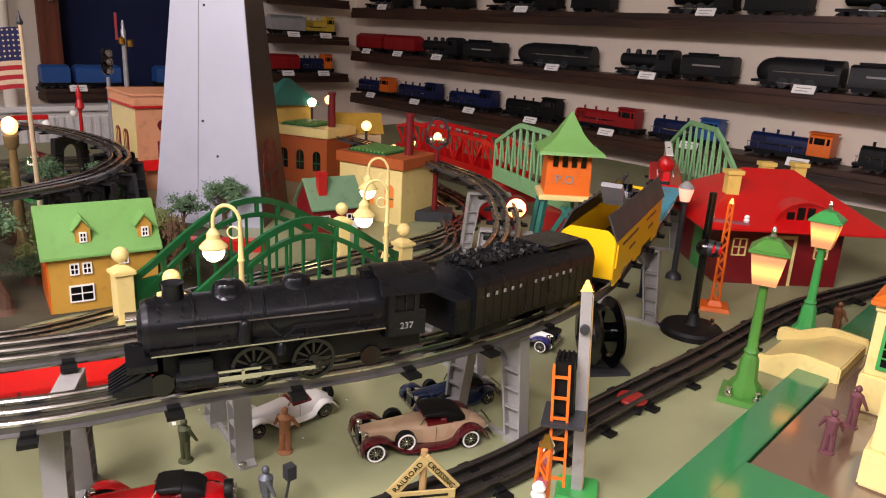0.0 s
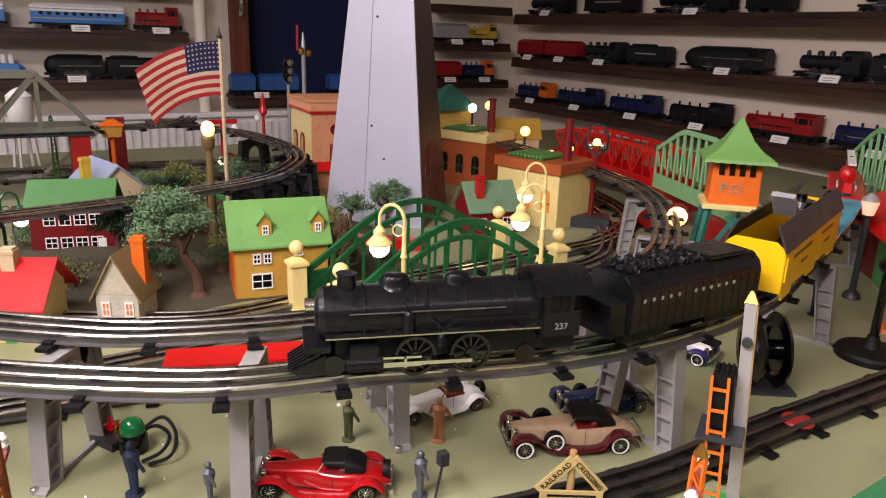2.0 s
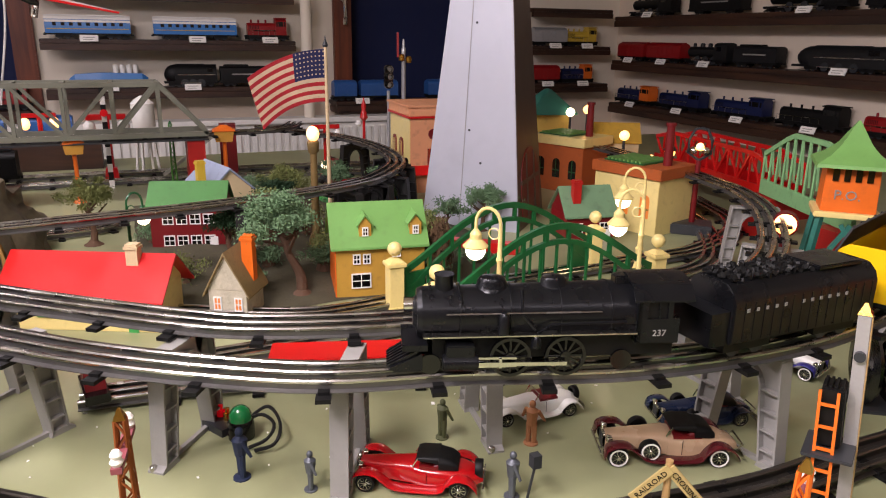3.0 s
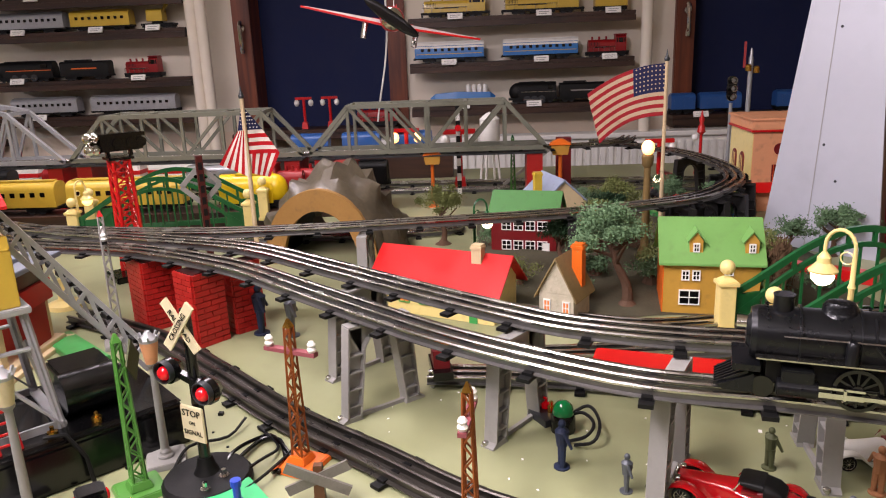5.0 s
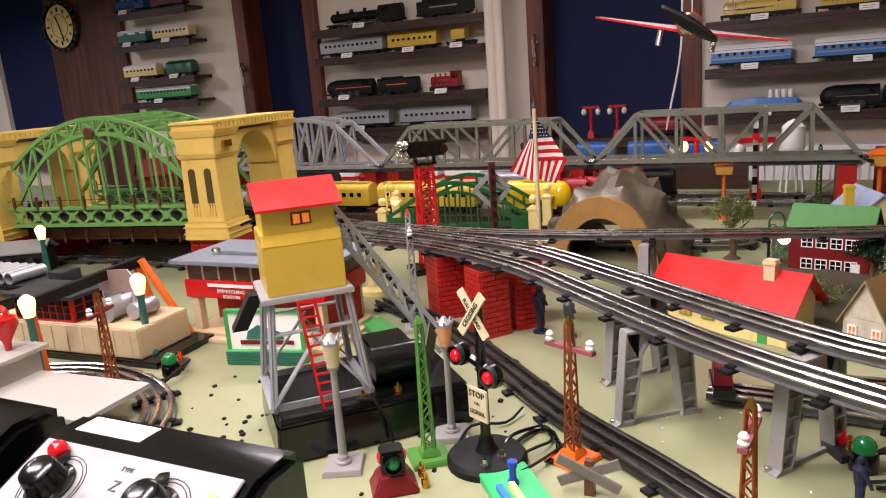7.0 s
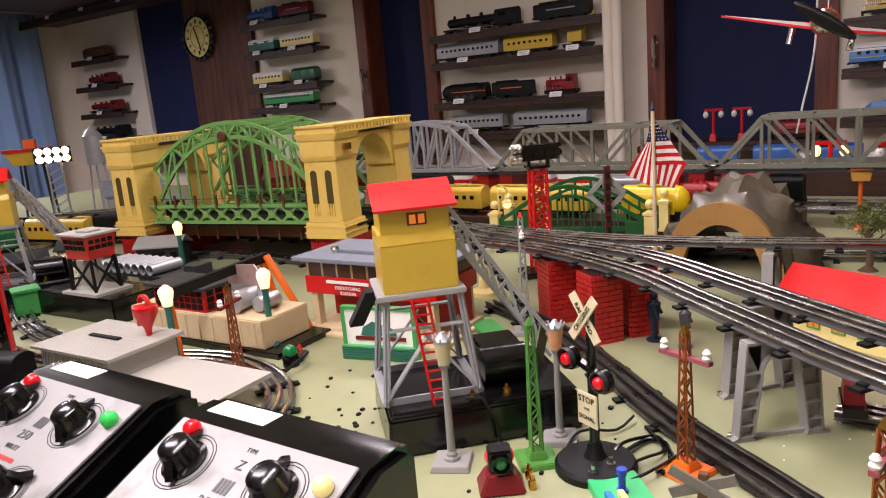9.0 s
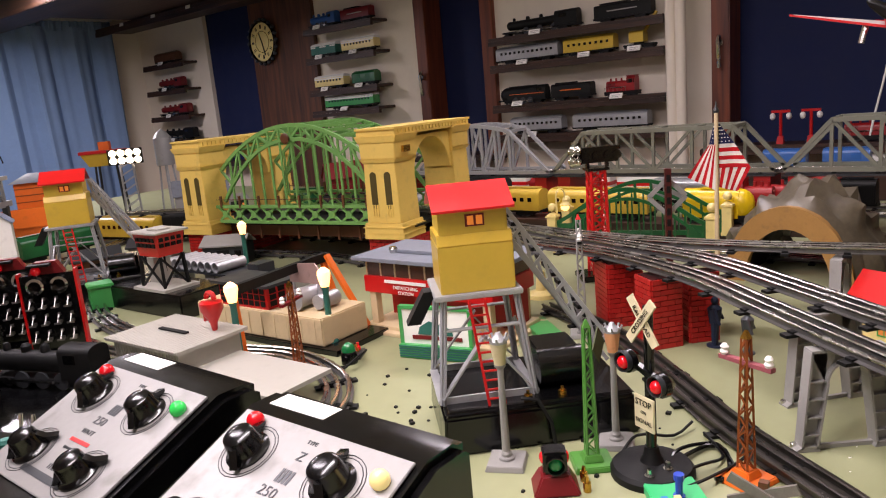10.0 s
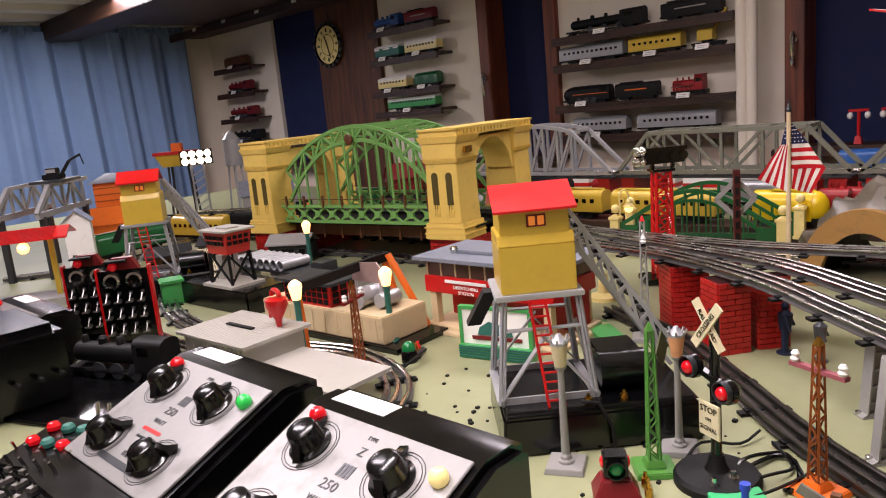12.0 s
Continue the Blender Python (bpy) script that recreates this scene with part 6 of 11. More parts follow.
gable_house(-1.435, -0.235, facing(-1.435, -0.235, -25), 0.055, 0.06, 0.045, 0.05, mat("fieldstone_print", "b9b19c", 0.7, 0, 0.5, 90, 0.6), mat("thatch_brown", "8d7a55", 0.8, 0, 0.3, 60, 0.5), "tiny stone cottage with glowing windows and brown roof", frame_m=WHITE, pane_m=WINGLOW, ridge="y", door=False, chimney=(0.35, 0.1, ORANGE))
gable_house(-1.478, -0.414, 65, 0.2, 0.085, 0.055, 0.038, CREAM, RED, "cream toy station house with bright red roof and green trim", frame_m=GREEN, pane_m=WINGLOW, nwin=4, chimney=(0.3, -0.1, TAN), over=0.014)
gable_house(-1.83, -0.265, facing(-1.83, -0.265, -12), 0.13, 0.09, 0.08, 0.035, DKRED, mat("dull_green_roof", "4f8148", 0.5, 0, 0.15, 30, 0.1), "dark red two-storey toy house with dull green roof", floors=2, nwin=4)
gable_house(-1.98, -0.2, facing(-1.98, -0.2, 20), 0.11, 0.13, 0.07, 0.05, TAN, mat("slate_blue_roof", "8e98ad", 0.5, 0, 0.12, 30, 0.1), "tan toy house with slate blue roof", ridge="y", nwin=2, frame_m=ORANGE, door=False, chimney=(-0.45, -0.3, YELLOW))
gable_house(-1.62, 0.46, facing(-1.62, 0.46, 25), 0.1, 0.08, 0.055, 0.045, DKRED, mat("grey_green_roof", "6f8f6d", 0.5, 0, 0.15, 30, 0.1), "small toy house with grey green roof and brick chimney", chimney=(-0.25, -0.25, MATS["red_brick_plastic"]), nwin=2)


def power_house(x, y, rz, w, d, h, wall, cornice, label, lit=True):
    t = thing("toy_power_house", x, y, 0, rz, label, "toy power station", "toy power stations")
    B().box(-w / 2, w / 2, -d / 2, d / 2, 0, h).part("wall", wall, t, bevel=0.0008)
    B().box(-w / 2 - 0.006, w / 2 + 0.006, -d / 2 - 0.006, d / 2 + 0.006, h, h + 0.022).part("cornice", cornice, t, bevel=0.001)
    B().box(-w / 2 + 0.012, w / 2 - 0.05, -d / 2 + 0.012, d / 2 - 0.012, h + 0.022, h + 0.025).part("roof_panel", DKGREEN, t)
    for k in range(9):
        xx = -w / 2 + 0.02 + k * (w - 0.08) / 8
        B().box(xx - 0.002, xx + 0.002, -d / 2 + 0.014, d / 2 - 0.014, h + 0.025, h + 0.029).part("grate_bar", LTGREEN, t)
    B().cyl((w * 0.34, 0, h + 0.02), (w * 0.34, 0, h + 0.105), 0.0095, 0.008, 16).cyl((w * 0.34, 0, h + 0.102), (w * 0.34, 0, h + 0.108), 0.0105, n=16).part("smokestack", DKRED, t, "dark red smokestack")
    for face_w, n, m in ((w, 3, pose(0, 0, 0)), (d, 2, pose(0, 0, 0, 0, 0, -90))):
        dd = d if face_w == w else w
        for k in range(n):
            u = -face_w / 2 + face_w * (k + 0.6) / (n + 0.2)
            a = [(u - 0.011, h * 0.3), (u + 0.011, h * 0.3), (u + 0.011, h * 0.62)] + [(u + 0.011 * math.cos(radians(q)), h * 0.62 + 0.011 * math.sin(radians(q))) for q in range(30, 180, 30)] + [(u - 0.011, h * 0.62)]
            wn = B().prism(a, -dd / 2 - 0.0015, -dd / 2, m).part("arched_window", WINGLOW if lit else BLACK, t, "glowing arched window")
            fr = B().box(u - 0.0007, u + 0.0007, -dd / 2 - 0.003, -dd / 2 - 0.001, h * 0.3, h * 0.7, m).box(u - 0.011, u + 0.011, -dd / 2 - 0.003, -dd / 2 - 0.001, h * 0.45, h * 0.47, m).part("glazing_bar", DKGREEN, wn)
    return t


power_house(-1.655, 0.63, facing(-1.655, 0.63, -35), 0.16, 0.12, 0.115, CREAM, mat("terracotta_paint", "a8562a", 0.5, 0, 0.15, 24, 0.1), "cream toy power station with terracotta cornice and red stack")
power_house(-2.05, 0.7, facing(-2.05, 0.7, -35), 0.16, 0.12, 0.12, MATS["terracotta_paint"], CREAM, "terracotta toy power station with cream cornice and red stack", False)

# cream and red terminal building
t = thing("toy_terminal_building", -2.2, 0.355, 0, facing(-2.2, 0.355, 18), "tall cream and peach toy terminal with red trim", "toy building")
PEACH = mat("peach_paint", "d99a72", 0.5, 0, 0.1, 24, 0.08)
B().box(-0.075, 0.1, -0.09, 0.09, 0, 0.205).part("wall", PEACH, t, bevel=0.001)
B().box(-0.0765, -0.075, -0.0895, 0.0895, 0.002, 0.2).part("end_wall", CREAM, t, "cream end wall")
B().box(-0.082, 0.107, -0.097, 0.097, 0.188, 0.193).part("red_band", RED, t)
B().box(-0.08, 0.105, -0.095, 0.095, 0.193, 0.214).part("parapet", PEACH, t, bevel=0.001)
B().box(-0.084, 0.109, -0.099, 0.099, 0.214, 0.219).part("cornice", PEACH, t, bevel=0.001)
for k in range(2):
    for lvl in (0.03, 0.085):
        u = -0.045 + k * 0.062
        a = [(u - 0.017, lvl), (u + 0.017, lvl), (u + 0.017, lvl + 0.035)] + ([(u + 0.017 * math.cos(radians(q)), lvl + 0.035 + 0.014 * math.sin(radians(q))) for q in range(20, 180, 20)] if lvl > 0.05 else []) + [(u - 0.017, lvl + 0.035)]
        wn = B().prism(a, -0.0785, -0.0765, pose(0, 0, 0, 0, 0, -90)).part("tall_window", DKRED, t, "red framed tall window")
        for q in (-0.006, 0.006):
            B().box(u + q - 0.0008, u + q + 0.0008, -0.0795, -0.0783, lvl, lvl + 0.04, pose(0, 0, 0, 0, 0, -90)).part("glazing_bar", CREAM, wn)
B().cyl((-0.015, -0.09, 0.148), (-0.015, -0.0925, 0.148), 0.0135, n=20).part("round_window", DKRED, t, "dark red round window")
dw = B().box(-0.03, 0.004, -0.092, -0.09, 0.072, 0.112).part("lattice_door", DKRED, t, "dark red latticed window")
for k in range(4):
    B().box(-0.027 + k * 0.009, -0.026 + k * 0.009, -0.0928, -0.0918, 0.072, 0.112).part("door_bar", ORANGE, dw)
B().sph((0.024, -0.1, 0.112), 0.0065, 10).part("lamp", GLOW, t, "glowing porch lamp")
B().prism([(-0.115, 0.05), (-0.09, 0.07), (-0.09, 0.05)], -0.035, 0.1, pose(0, 0, 0, 0, 0, 90)).part("canopy", RED, t, "red awning")
B().box(-0.025, 0.02, -0.0915, -0.0897, 0.004, 0.046).part("doorway", WINGLOW, t, "glowing doorway")

t = thing("toy_house", -2.31, 0.775, 0, facing(-2.31, 0.775, 20), "yellow toy house with teal hip roof", "toy house", "toy houses")
B().box(-0.055, 0.055, -0.05, 0.05, 0, 0.175).part("wall", BUFF, t)
B().lathe([(0.1, 0.17), (0.098, 0.176), (0.012, 0.238), (0.002, 0.24)], 4, pose(0, 0, 0, 0, 0, 45)).part("roof", TEAL, t, "teal hip roof")
B().box(-0.03, 0.03, -0.052, -0.05, 0.03, 0.12).part("doorway", WINGLOW, t, "glowing doorway")
for x, y, z, m_ in ((-2.231, 0.808, 0.178, GLOWW), (-2.205, 0.848, 0.187, GLOW), (-1.909, 0.762, 0.154, GLOW), (-1.866, 0.815, 0.098, GLOW)):
    t = thing("toy_street_lamp", x, y, 0, 0, "slim dark toy lamp post with glowing round bulb", "toy street lamp", "slim toy lamps")
    B().lathe([(0.013, 0), (0.011, 0.006), (0.004, 0.01), (0.0035, z - 0.01)], 10).part("post", GUN, t)
    B().sph((0, 0, z), 0.0125, 12).part("bulb", m_, t, "glowing round bulb")
gable_house(-2.04, 0.832, facing(-2.04, 0.832, 10), 0.11, 0.08, 0.125, 0.04, TAN, mat("straw_roof", "b08c34", 0.7, 0, 0.25, 50, 0.3), "tan toy hut with straw yellow roof", nwin=2)

# ---- trees and moss ----
DARKLEAF = mat("dark_fir_foliage", "274027", 0.85, 0.0, 0.4, 60, 0.6, rnd=0.2, grime=0.3)
tree(-1.47, -0.135, 0.165, 0.068, LEAF, 3, "grey green lichen tree with a leaning trunk", lean=-0.03, n=3000, rz=60)
tree(-1.7, 0.2, 0.085, 0.035, LEAF, 5, "small grey green lichen tree", lean=0.01, n=1200)
tree(-1.73, 0.29, 0.1, 0.04, LEAF, 6, "small grey green lichen tree", lean=0.015, n=1200)
tree(-1.73, 0.35, 0.09, 0.03, LEAF, 9, "small grey green lichen tree", lean=0.0, n=900)
tree(-1.88, -0.44, 0.13, 0.05, LEAF2, 7, "olive moss tree beside the tunnel", n=1800)
tree(-2.0, 0.05, 0.12, 0.045, LEAF, 8, "dark green toy tree behind the track loop", n=1500)
tree(-2.05, -0.06, 0.1, 0.05, LEAF2, 11, "olive moss tree behind the track loop", n=1500)
for k, (x, y, h) in enumerate(((-1.46, 0.045, 0.07), (-1.52, 0.09, 0.06), (-1.62, -0.16, 0.05), (-1.58, -0.3, 0.055), (-1.56, -0.08, 0.06), (-1.8, -0.05, 0.07), (-1.85, -0.33, 0.06), (-2.15, 0.0, 0.06), (-2.2, -0.12, 0.06),
                               (-1.65, -0.05, 0.05), (-1.9, 0.08, 0.06), (-1.97, -0.32, 0.05), (-1.52, -0.2, 0.035))):
    bush(x, y, h, (LEAF, LEAF2)[k % 2], 40 + k)


rnd = random.Random(21)
for k in range(20):
    x, y = rnd.uniform(-2.15, -1.5), rnd.uniform(-0.33, 0.24)
    if abs(x + 1.475) < 0.09 and abs(y + 0.015) < 0.08 or abs(x + 1.8) < 0.1 and abs(y + 0.28) < 0.1:
        continue
    bush(x, y, rnd.uniform(0.025, 0.05), (LEAF, LEAF2, DARKLEAF)[k % 3], 80 + k, n=450)
for k, (x, y, h_) in enumerate(((-1.62, -0.22, 0.12), (-1.6, 0.02, 0.11), (-1.72, -0.14, 0.13), (-1.86, -0.1, 0.12), (-1.95, 0.15, 0.11), (-1.56, 0.1, 0.1))):
    tree(x, y, h_, 0.042, (DARKLEAF, LEAF, LEAF2)[k % 3], 120 + k, "%s toy tree in the village scenery" % ("dark green", "grey green", "olive")[k % 3], lean=0.01 * (k % 3 - 1), n=1300)
gm = B()
gv, gf = [], []
for i_ in range(31):
    for j_ in range(31):
        u, w_ = i_ / 30 * 2 - 1, j_ / 30 * 2 - 1
        edge = max(abs(u), abs(w_))
        rr_ = 1 + 0.12 * noise.noise(Vector((u * 2, w_ * 2, 3)))
        gv.append((-1.81 + 0.38 * u * rr_, -0.06 + 0.31 * w_ * rr_, 0.001 + (0.008 + 0.006 * noise.noise(Vector((u * 7, w_ * 7, 1)))) * (1 - edge ** 6)))
for i_ in range(30):
    for j_ in range(30):
        p0 = i_ * 31 + j_
        gf.append((p0, p0 + 31, p0 + 32, p0 + 1))
tagged(gm._put(gv, gf).part("scenery_mat", mat("moss_and_earth", "4a4636", 0.9, 0, 0.6, 30, 1.0, grime=0.5)), "uneven brown and mossy scenery mat under the village", "scenery", kind="stuff")

# ---- flags ----
def flag(x, y, z, rz, h, fw, fh, label, wave=0.012, bend=0.0):
    t = thing("flag_on_pole", x, y, z, rz, label, "flag", "flags on poles")
    B().cyl((0, 0, 0), (0, 0, h), 0.0042, 0.0032, 10).part("pole", mat("pale_wood_pole", "c9b48f", 0.6, 0, 0.15, 40, 0.2), t, "pale wooden pole")
    B().lathe([(0.0045, 0), (0.0055, 0.004), (0.002, 0.012), (0.0005, 0.022)], 10, pose(0, 0, h)).part("finial", GUN, t)

    def pt(u, v, off):
        s = u * fw * (1 - 0.17 * v * u)
        return (s * math.cos(bend * u), off + wave * math.sin(u * 7 + v * 2) * u, h - 0.004 - v * fh - u * u * fh * 0.55 * (1 if bend == 0 else 0.2) - (0 if bend == 0 else u * fh * 0.9))

    def strip(u0, u1, v0, v1, off, th, m, name):
        n = max(3, int((u1 - u0) * 22))
        v, f = [], []
        for k in range(n + 1):
            u = u0 + (u1 - u0) * k / n
            v += [pt(u, v0, off), pt(u, v1, off), pt(u, v0, off + th), pt(u, v1, off + th)]
        for k in range(n):
            i = 4 * k
            f += [(i, i + 1, i + 5, i + 4), (i + 2, i + 6, i + 7, i + 3), (i, i + 4, i + 6, i + 2), (i + 1, i + 3, i + 7, i + 5)]
        f += [(0, 2, 3, 1), (4 * n, 4 * n + 1, 4 * n + 3, 4 * n + 2)]
        return B()._put(v, f).part(name, m, t)

    for k in range(13):
        strip(0.0, 1.0, k / 13, (k + 1) / 13, 0, 0.0008, FLAGR if k % 2 == 0 else FLAGW, "stripe")
    cn = strip(0.0, 0.42, 0, 7 / 13, -0.0006, 0.002, FLAGB, "canton")
    st = B()
    for r in range(6):
        for c in range(8):
            p = pt(0.03 + c * 0.05, 0.04 + r * 0.085, -0.0012)
            st.cyl(p, (p[0], p[1] + 0.0034, p[2]), 0.0017, n=5)
    st.part("star_field", FLAGW, cn)
    return t


FLAGR = mat("flag_red_cloth", "96222a", 0.85, 0, 0.15, 40, 0.3)
FLAGW = mat("flag_white_cloth", "bda78b", 0.85, 0, 0.1, 40, 0.3)
FLAGB = mat("flag_blue_cloth", "23264a", 0.85, 0, 0.15, 40, 0.3)
flag(-1.862, 0.007, 0, facing(-1.862, 0.007) + 180, 0.36, 0.15, 0.1, "faded striped star flag on a pale wooden pole")

# ---- red truss and pale green bridge at the back ----
def truss_panel(parent, p, q, z0, z1, n, material, name="truss_bar", bar=0.005, arch=0.0, slats=False):
    p, q = Vector(p), Vector(q)
    b = Pieces(name, material, parent)

    def at(u, z):
        v = p.lerp(q, u)
        v.z = z
        return v

    def top(u):
        return z1 - arch + arch * min(1.0, (3.2 if slats else 6.0) * min(u, 1 - u))

    for k in range(n):
        u, v = k / n, (k + 1) / n
        b.beam(at(u, z0), at(v, z0), bar * 1.2, bar * 1.8)
        b.beam(at(u, top(u)), at(v, top(v)), bar * 1.2, bar * 1.8)
        if slats:
            b.beam(at(v, z0), at(v, top(v)), bar * 0.8, bar * 0.8)
            b.beam(at((u + v) / 2, z0 + 0.03), at(v, top(v)), bar * 0.6, bar * 0.6)
        else:
            b.beam(at(u, z0 if k % 2 else top(u)), at(v, top(v) if k % 2 else z0), bar, bar)
            b.beam(at(v, z0), at(v, top(v)), bar * 0.8, bar * 0.8)


t = thing("red_truss_bridge", -1.8, 1.0, 0, 0, "red toy truss bridge with pierced lower girders", "toy bridge")
for dy in (-0.045, 0.045):
    truss_panel(t, (-0.26, dy + 0.03, 0), (0.24, dy - 0.06, 0), 0.075, 0.145, 12, RED, arch=0.02)
    gd = B().beam((-0.26, dy + 0.03, 0.06), (0.24, dy - 0.06, 0.06), 0.004, 0.028)
    gd.part("lower_girder", RED, t)
B().box(-0.25, 0.24, -0.07, 0.05, 0.045, 0.05).part("deck", DKRED, t)
for x in (-0.2, 0.2):
    B().box(x - 0.03, x + 0.03, -0.07, 0.05, 0, 0.045).part("pier", MATS["red_brick_plastic"], t)
t = thing("pale_green_bridge", -1.25, 0.88, 0, 0, "pale green toy arch bridge with slatted sides on brick piers", "toy bridge")
PALEG = mat("pale_green_paint", "7aa874", 0.5, 0, 0.2, 30, 0.15, grime=0.35)
truss_panel(t, (0.03, -0.17, 0), (-0.27, -0.06, 0), 0.1, 0.215, 12, PALEG, arch=0.05, slats=True)
truss_panel(t, (0.22, 0.05, 0), (-0.05, 0.26, 0), 0.1, 0.235, 12, PALEG, arch=0.07, slats=True)
for a, b in (((0.03, -0.17), (-0.27, -0.06)), ((0.22, 0.05), (-0.05, 0.26))):
    B().beam((*a, 0.1), (*b, 0.1), 0.008, 0.03).part("lower_girder", PALEG, t, bevel=0.001)
for x, y in ((0.0, -0.15), (-0.25, -0.06), (0.2, 0.07)):
    B().box(x - 0.035, x + 0.035, y - 0.03, y + 0.03, 0, 0.083).part("pier", MATS["red_brick_plastic"], t, "red brick pier")

# ---- orange post office water tower ----
t = thing("post_office_tower", -1.165, 0.61, 0, facing(-1.165, 0.61, 8), "orange toy tower cabin with green roof on teal legs", "toy tower")
for sx in (-1, 1):
    for sy in (-1, 1):
        B().beam((sx * 0.05, sy * 0.045, 0), (sx * 0.034, sy * 0.03, 0.14), 0.008).part("leg", TEAL, t)
    B().beam((sx * 0.046, -0.04, 0.04), (-sx * 0.006, -0.034, 0.13), 0.006).part("brace", TEAL, t)
B().box(-0.044, 0.044, -0.04, 0.04, 0.14, 0.148).part("deck", CREAM, t, bevel=0.001)
B().taper(0.148, 0.222, (0.036, 0.032), (0.034, 0.03)).part("cabin", ORANGE, t, bevel=0.001)
for k in range(4):
    B().box(-0.026 + k * 0.0145, -0.018 + k * 0.0145, -0.0335, -0.0305, 0.193, 0.213).part("window", BLACK, t, "dark window")
words("lettering", "P.O.", 0.02, mat("faded_letter_paint", "8d8c88"), t, pose(-0.004, -0.0325, 0.172, 90))
rf = B().lathe([(0.072, 0.213), (0.07, 0.218), (0.046, 0.229), (0.028, 0.243), (0.01, 0.266), (0.002, 0.276)], 4, pose(0, 0, 0, 0, 0, 45))
rf.part("roof", LTGREEN, t, "pea green pagoda roof")
t = thing("toy_searchlight", -1.225, 0.565, 0, facing(-1.225, 0.565), "small toy searchlight glowing warm white on a post", "toy lamp")
B().cyl((0, 0, 0), (0, 0, 0.1), 0.005).part("post", DKRED, t)
B().lathe([(0.006, -0.02), (0.018, -0.01), (0.019, 0.012), (0.0175, 0.012), (0.016, -0.009), (0.006, -0.018), (0.006, -0.02)], 16, pose(0, 0, 0.115, 90)).part("hood", DKRED, t)
B().lathe([(0.016, -0.001), (0.016, 0.001)], 16, pose(0, -0.012, 0.115, 90)).part("lens", GLOW, t, "glowing lens")

# ---- red station ----
t = thing("red_toy_station", -0.995, 0.965, 0, 48, "dark red toy station with bright red hip roof and tan chimneys", "toy station")
B().box(-0.105, 0.105, -0.095, 0.095, 0, 0.115).part("wall", DKRED, t, bevel=0.001)
rv = [(-0.155, -0.145, 0.108), (0.155, -0.145, 0.108), (0.155, 0.145, 0.108), (-0.155, 0.145, 0.108), (-0.045, 0, 0.185), (0.045, 0, 0.185), (-0.155, -0.145, 0.104), (0.155, -0.145, 0.104), (0.155, 0.145, 0.104), (-0.155, 0.145, 0.104)]
B()._put(rv, [(0, 1, 5, 4), (1, 2, 5), (2, 3, 4, 5), (3, 0, 4), (6, 9, 8, 7), (0, 6, 7, 1), (1, 7, 8, 2), (2, 8, 9, 3), (3, 9, 6, 0)]).part("roof", RED, t, "bright red hip roof", bevel=0.0008)
for x, y in ((-0.085, -0.06), (0.085, 0.06), (0.02, 0.05)):
    B().box(x - 0.011, x + 0.011, y - 0.009, y + 0.009, 0.13, 0.188).box(x - 0.014, x + 0.014, y - 0.012, y + 0.012, 0.182, 0.189).part("chimney", BUFF, t, "tan chimney")
for m, n in ((pose(0, 0, 0), 3), (pose(0, 0, 0, 0, 0, 90), 3)):
    for k in range(n):
        u = -0.07 + k * 0.07
        w_ = B()
        dd = 0.095 if m == pose(0, 0, 0) else 0.105
        for a in (-1, 0, 1):
            w_.box(u + a * 0.011 - 0.001, u + a * 0.011 + 0.001, -dd - 0.0025, -dd, 0.05, 0.08, m)
            w_.box(u - 0.012, u + 0.012, -dd - 0.0025, -dd, 0.065 + a * 0.0145 - 0.001, 0.065 + a * 0.0145 + 0.001, m)
        w_.part("window", CREAM, t)
ey = B().prism([(0.02 + 0.05 * math.cos(radians(a)), 0.113 + 0.036 * math.sin(radians(a))) for a in range(0, 181, 12)], -0.118, -0.02)
e_ = ey.part("eyebrow_dormer", RED, t, "red arched dormer")
ho = B()
for a in range(0, 180, 12):
    ho.beam((0.02 + 0.053 * math.cos(radians(a)), -0.122, 0.113 + 0.039 * math.sin(radians(a))), (0.02 + 0.053 * math.cos(radians(a + 12)), -0.122, 0.113 + 0.039 * math.sin(radians(a + 12))), 0.008, 0.003)
ho.part("dormer_hood", RED, e_)
for k in range(4):
    u = -0.011 + k * 0.0165
    B().box(u, u + 0.012, -0.1195, -0.1175, 0.119, 0.134 if k in (0, 3) else 0.142).part("dormer_pane", BLACK, e_)
dr = B().box(-0.026, 0.026, -0.0975, -0.095, 0.0, 0.088).part("door_frame", CREAM, t, "cream door frame")
B().box(-0.02, 0.02, -0.0985, -0.0972, 0.0, 0.082).part("door_leaf", DKRED, dr)
B().box(-0.1065, -0.105, -0.02, 0.02, 0.0, 0.075).part("green_door", GREEN, t, "green side door")
t = thing("red_toy_lantern", -1.046, 0.783, 0, 20, "small toy lamp with glowing pink glass on a grey post", "toy street lamp")
B().lathe([(0.014, 0), (0.012, 0.008), (0.005, 0.014), (0.0045, 0.13), (0.009, 0.136)], 12).part("post", GUN, t)
B().lathe([(0.008, 0.136), (0.0125, 0.155), (0.0125, 0.158)], 12).part("lamp_glass", bulb_mat("lit_pink_glass", "ff9a78", 1.6, (0.6, 0.35, 0.28, 1)), t, "glowing pink glass")
B().lathe([(0.0135, 0.158), (0.012, 0.162), (0.003, 0.17)], 12).part("cap", GREY, t)

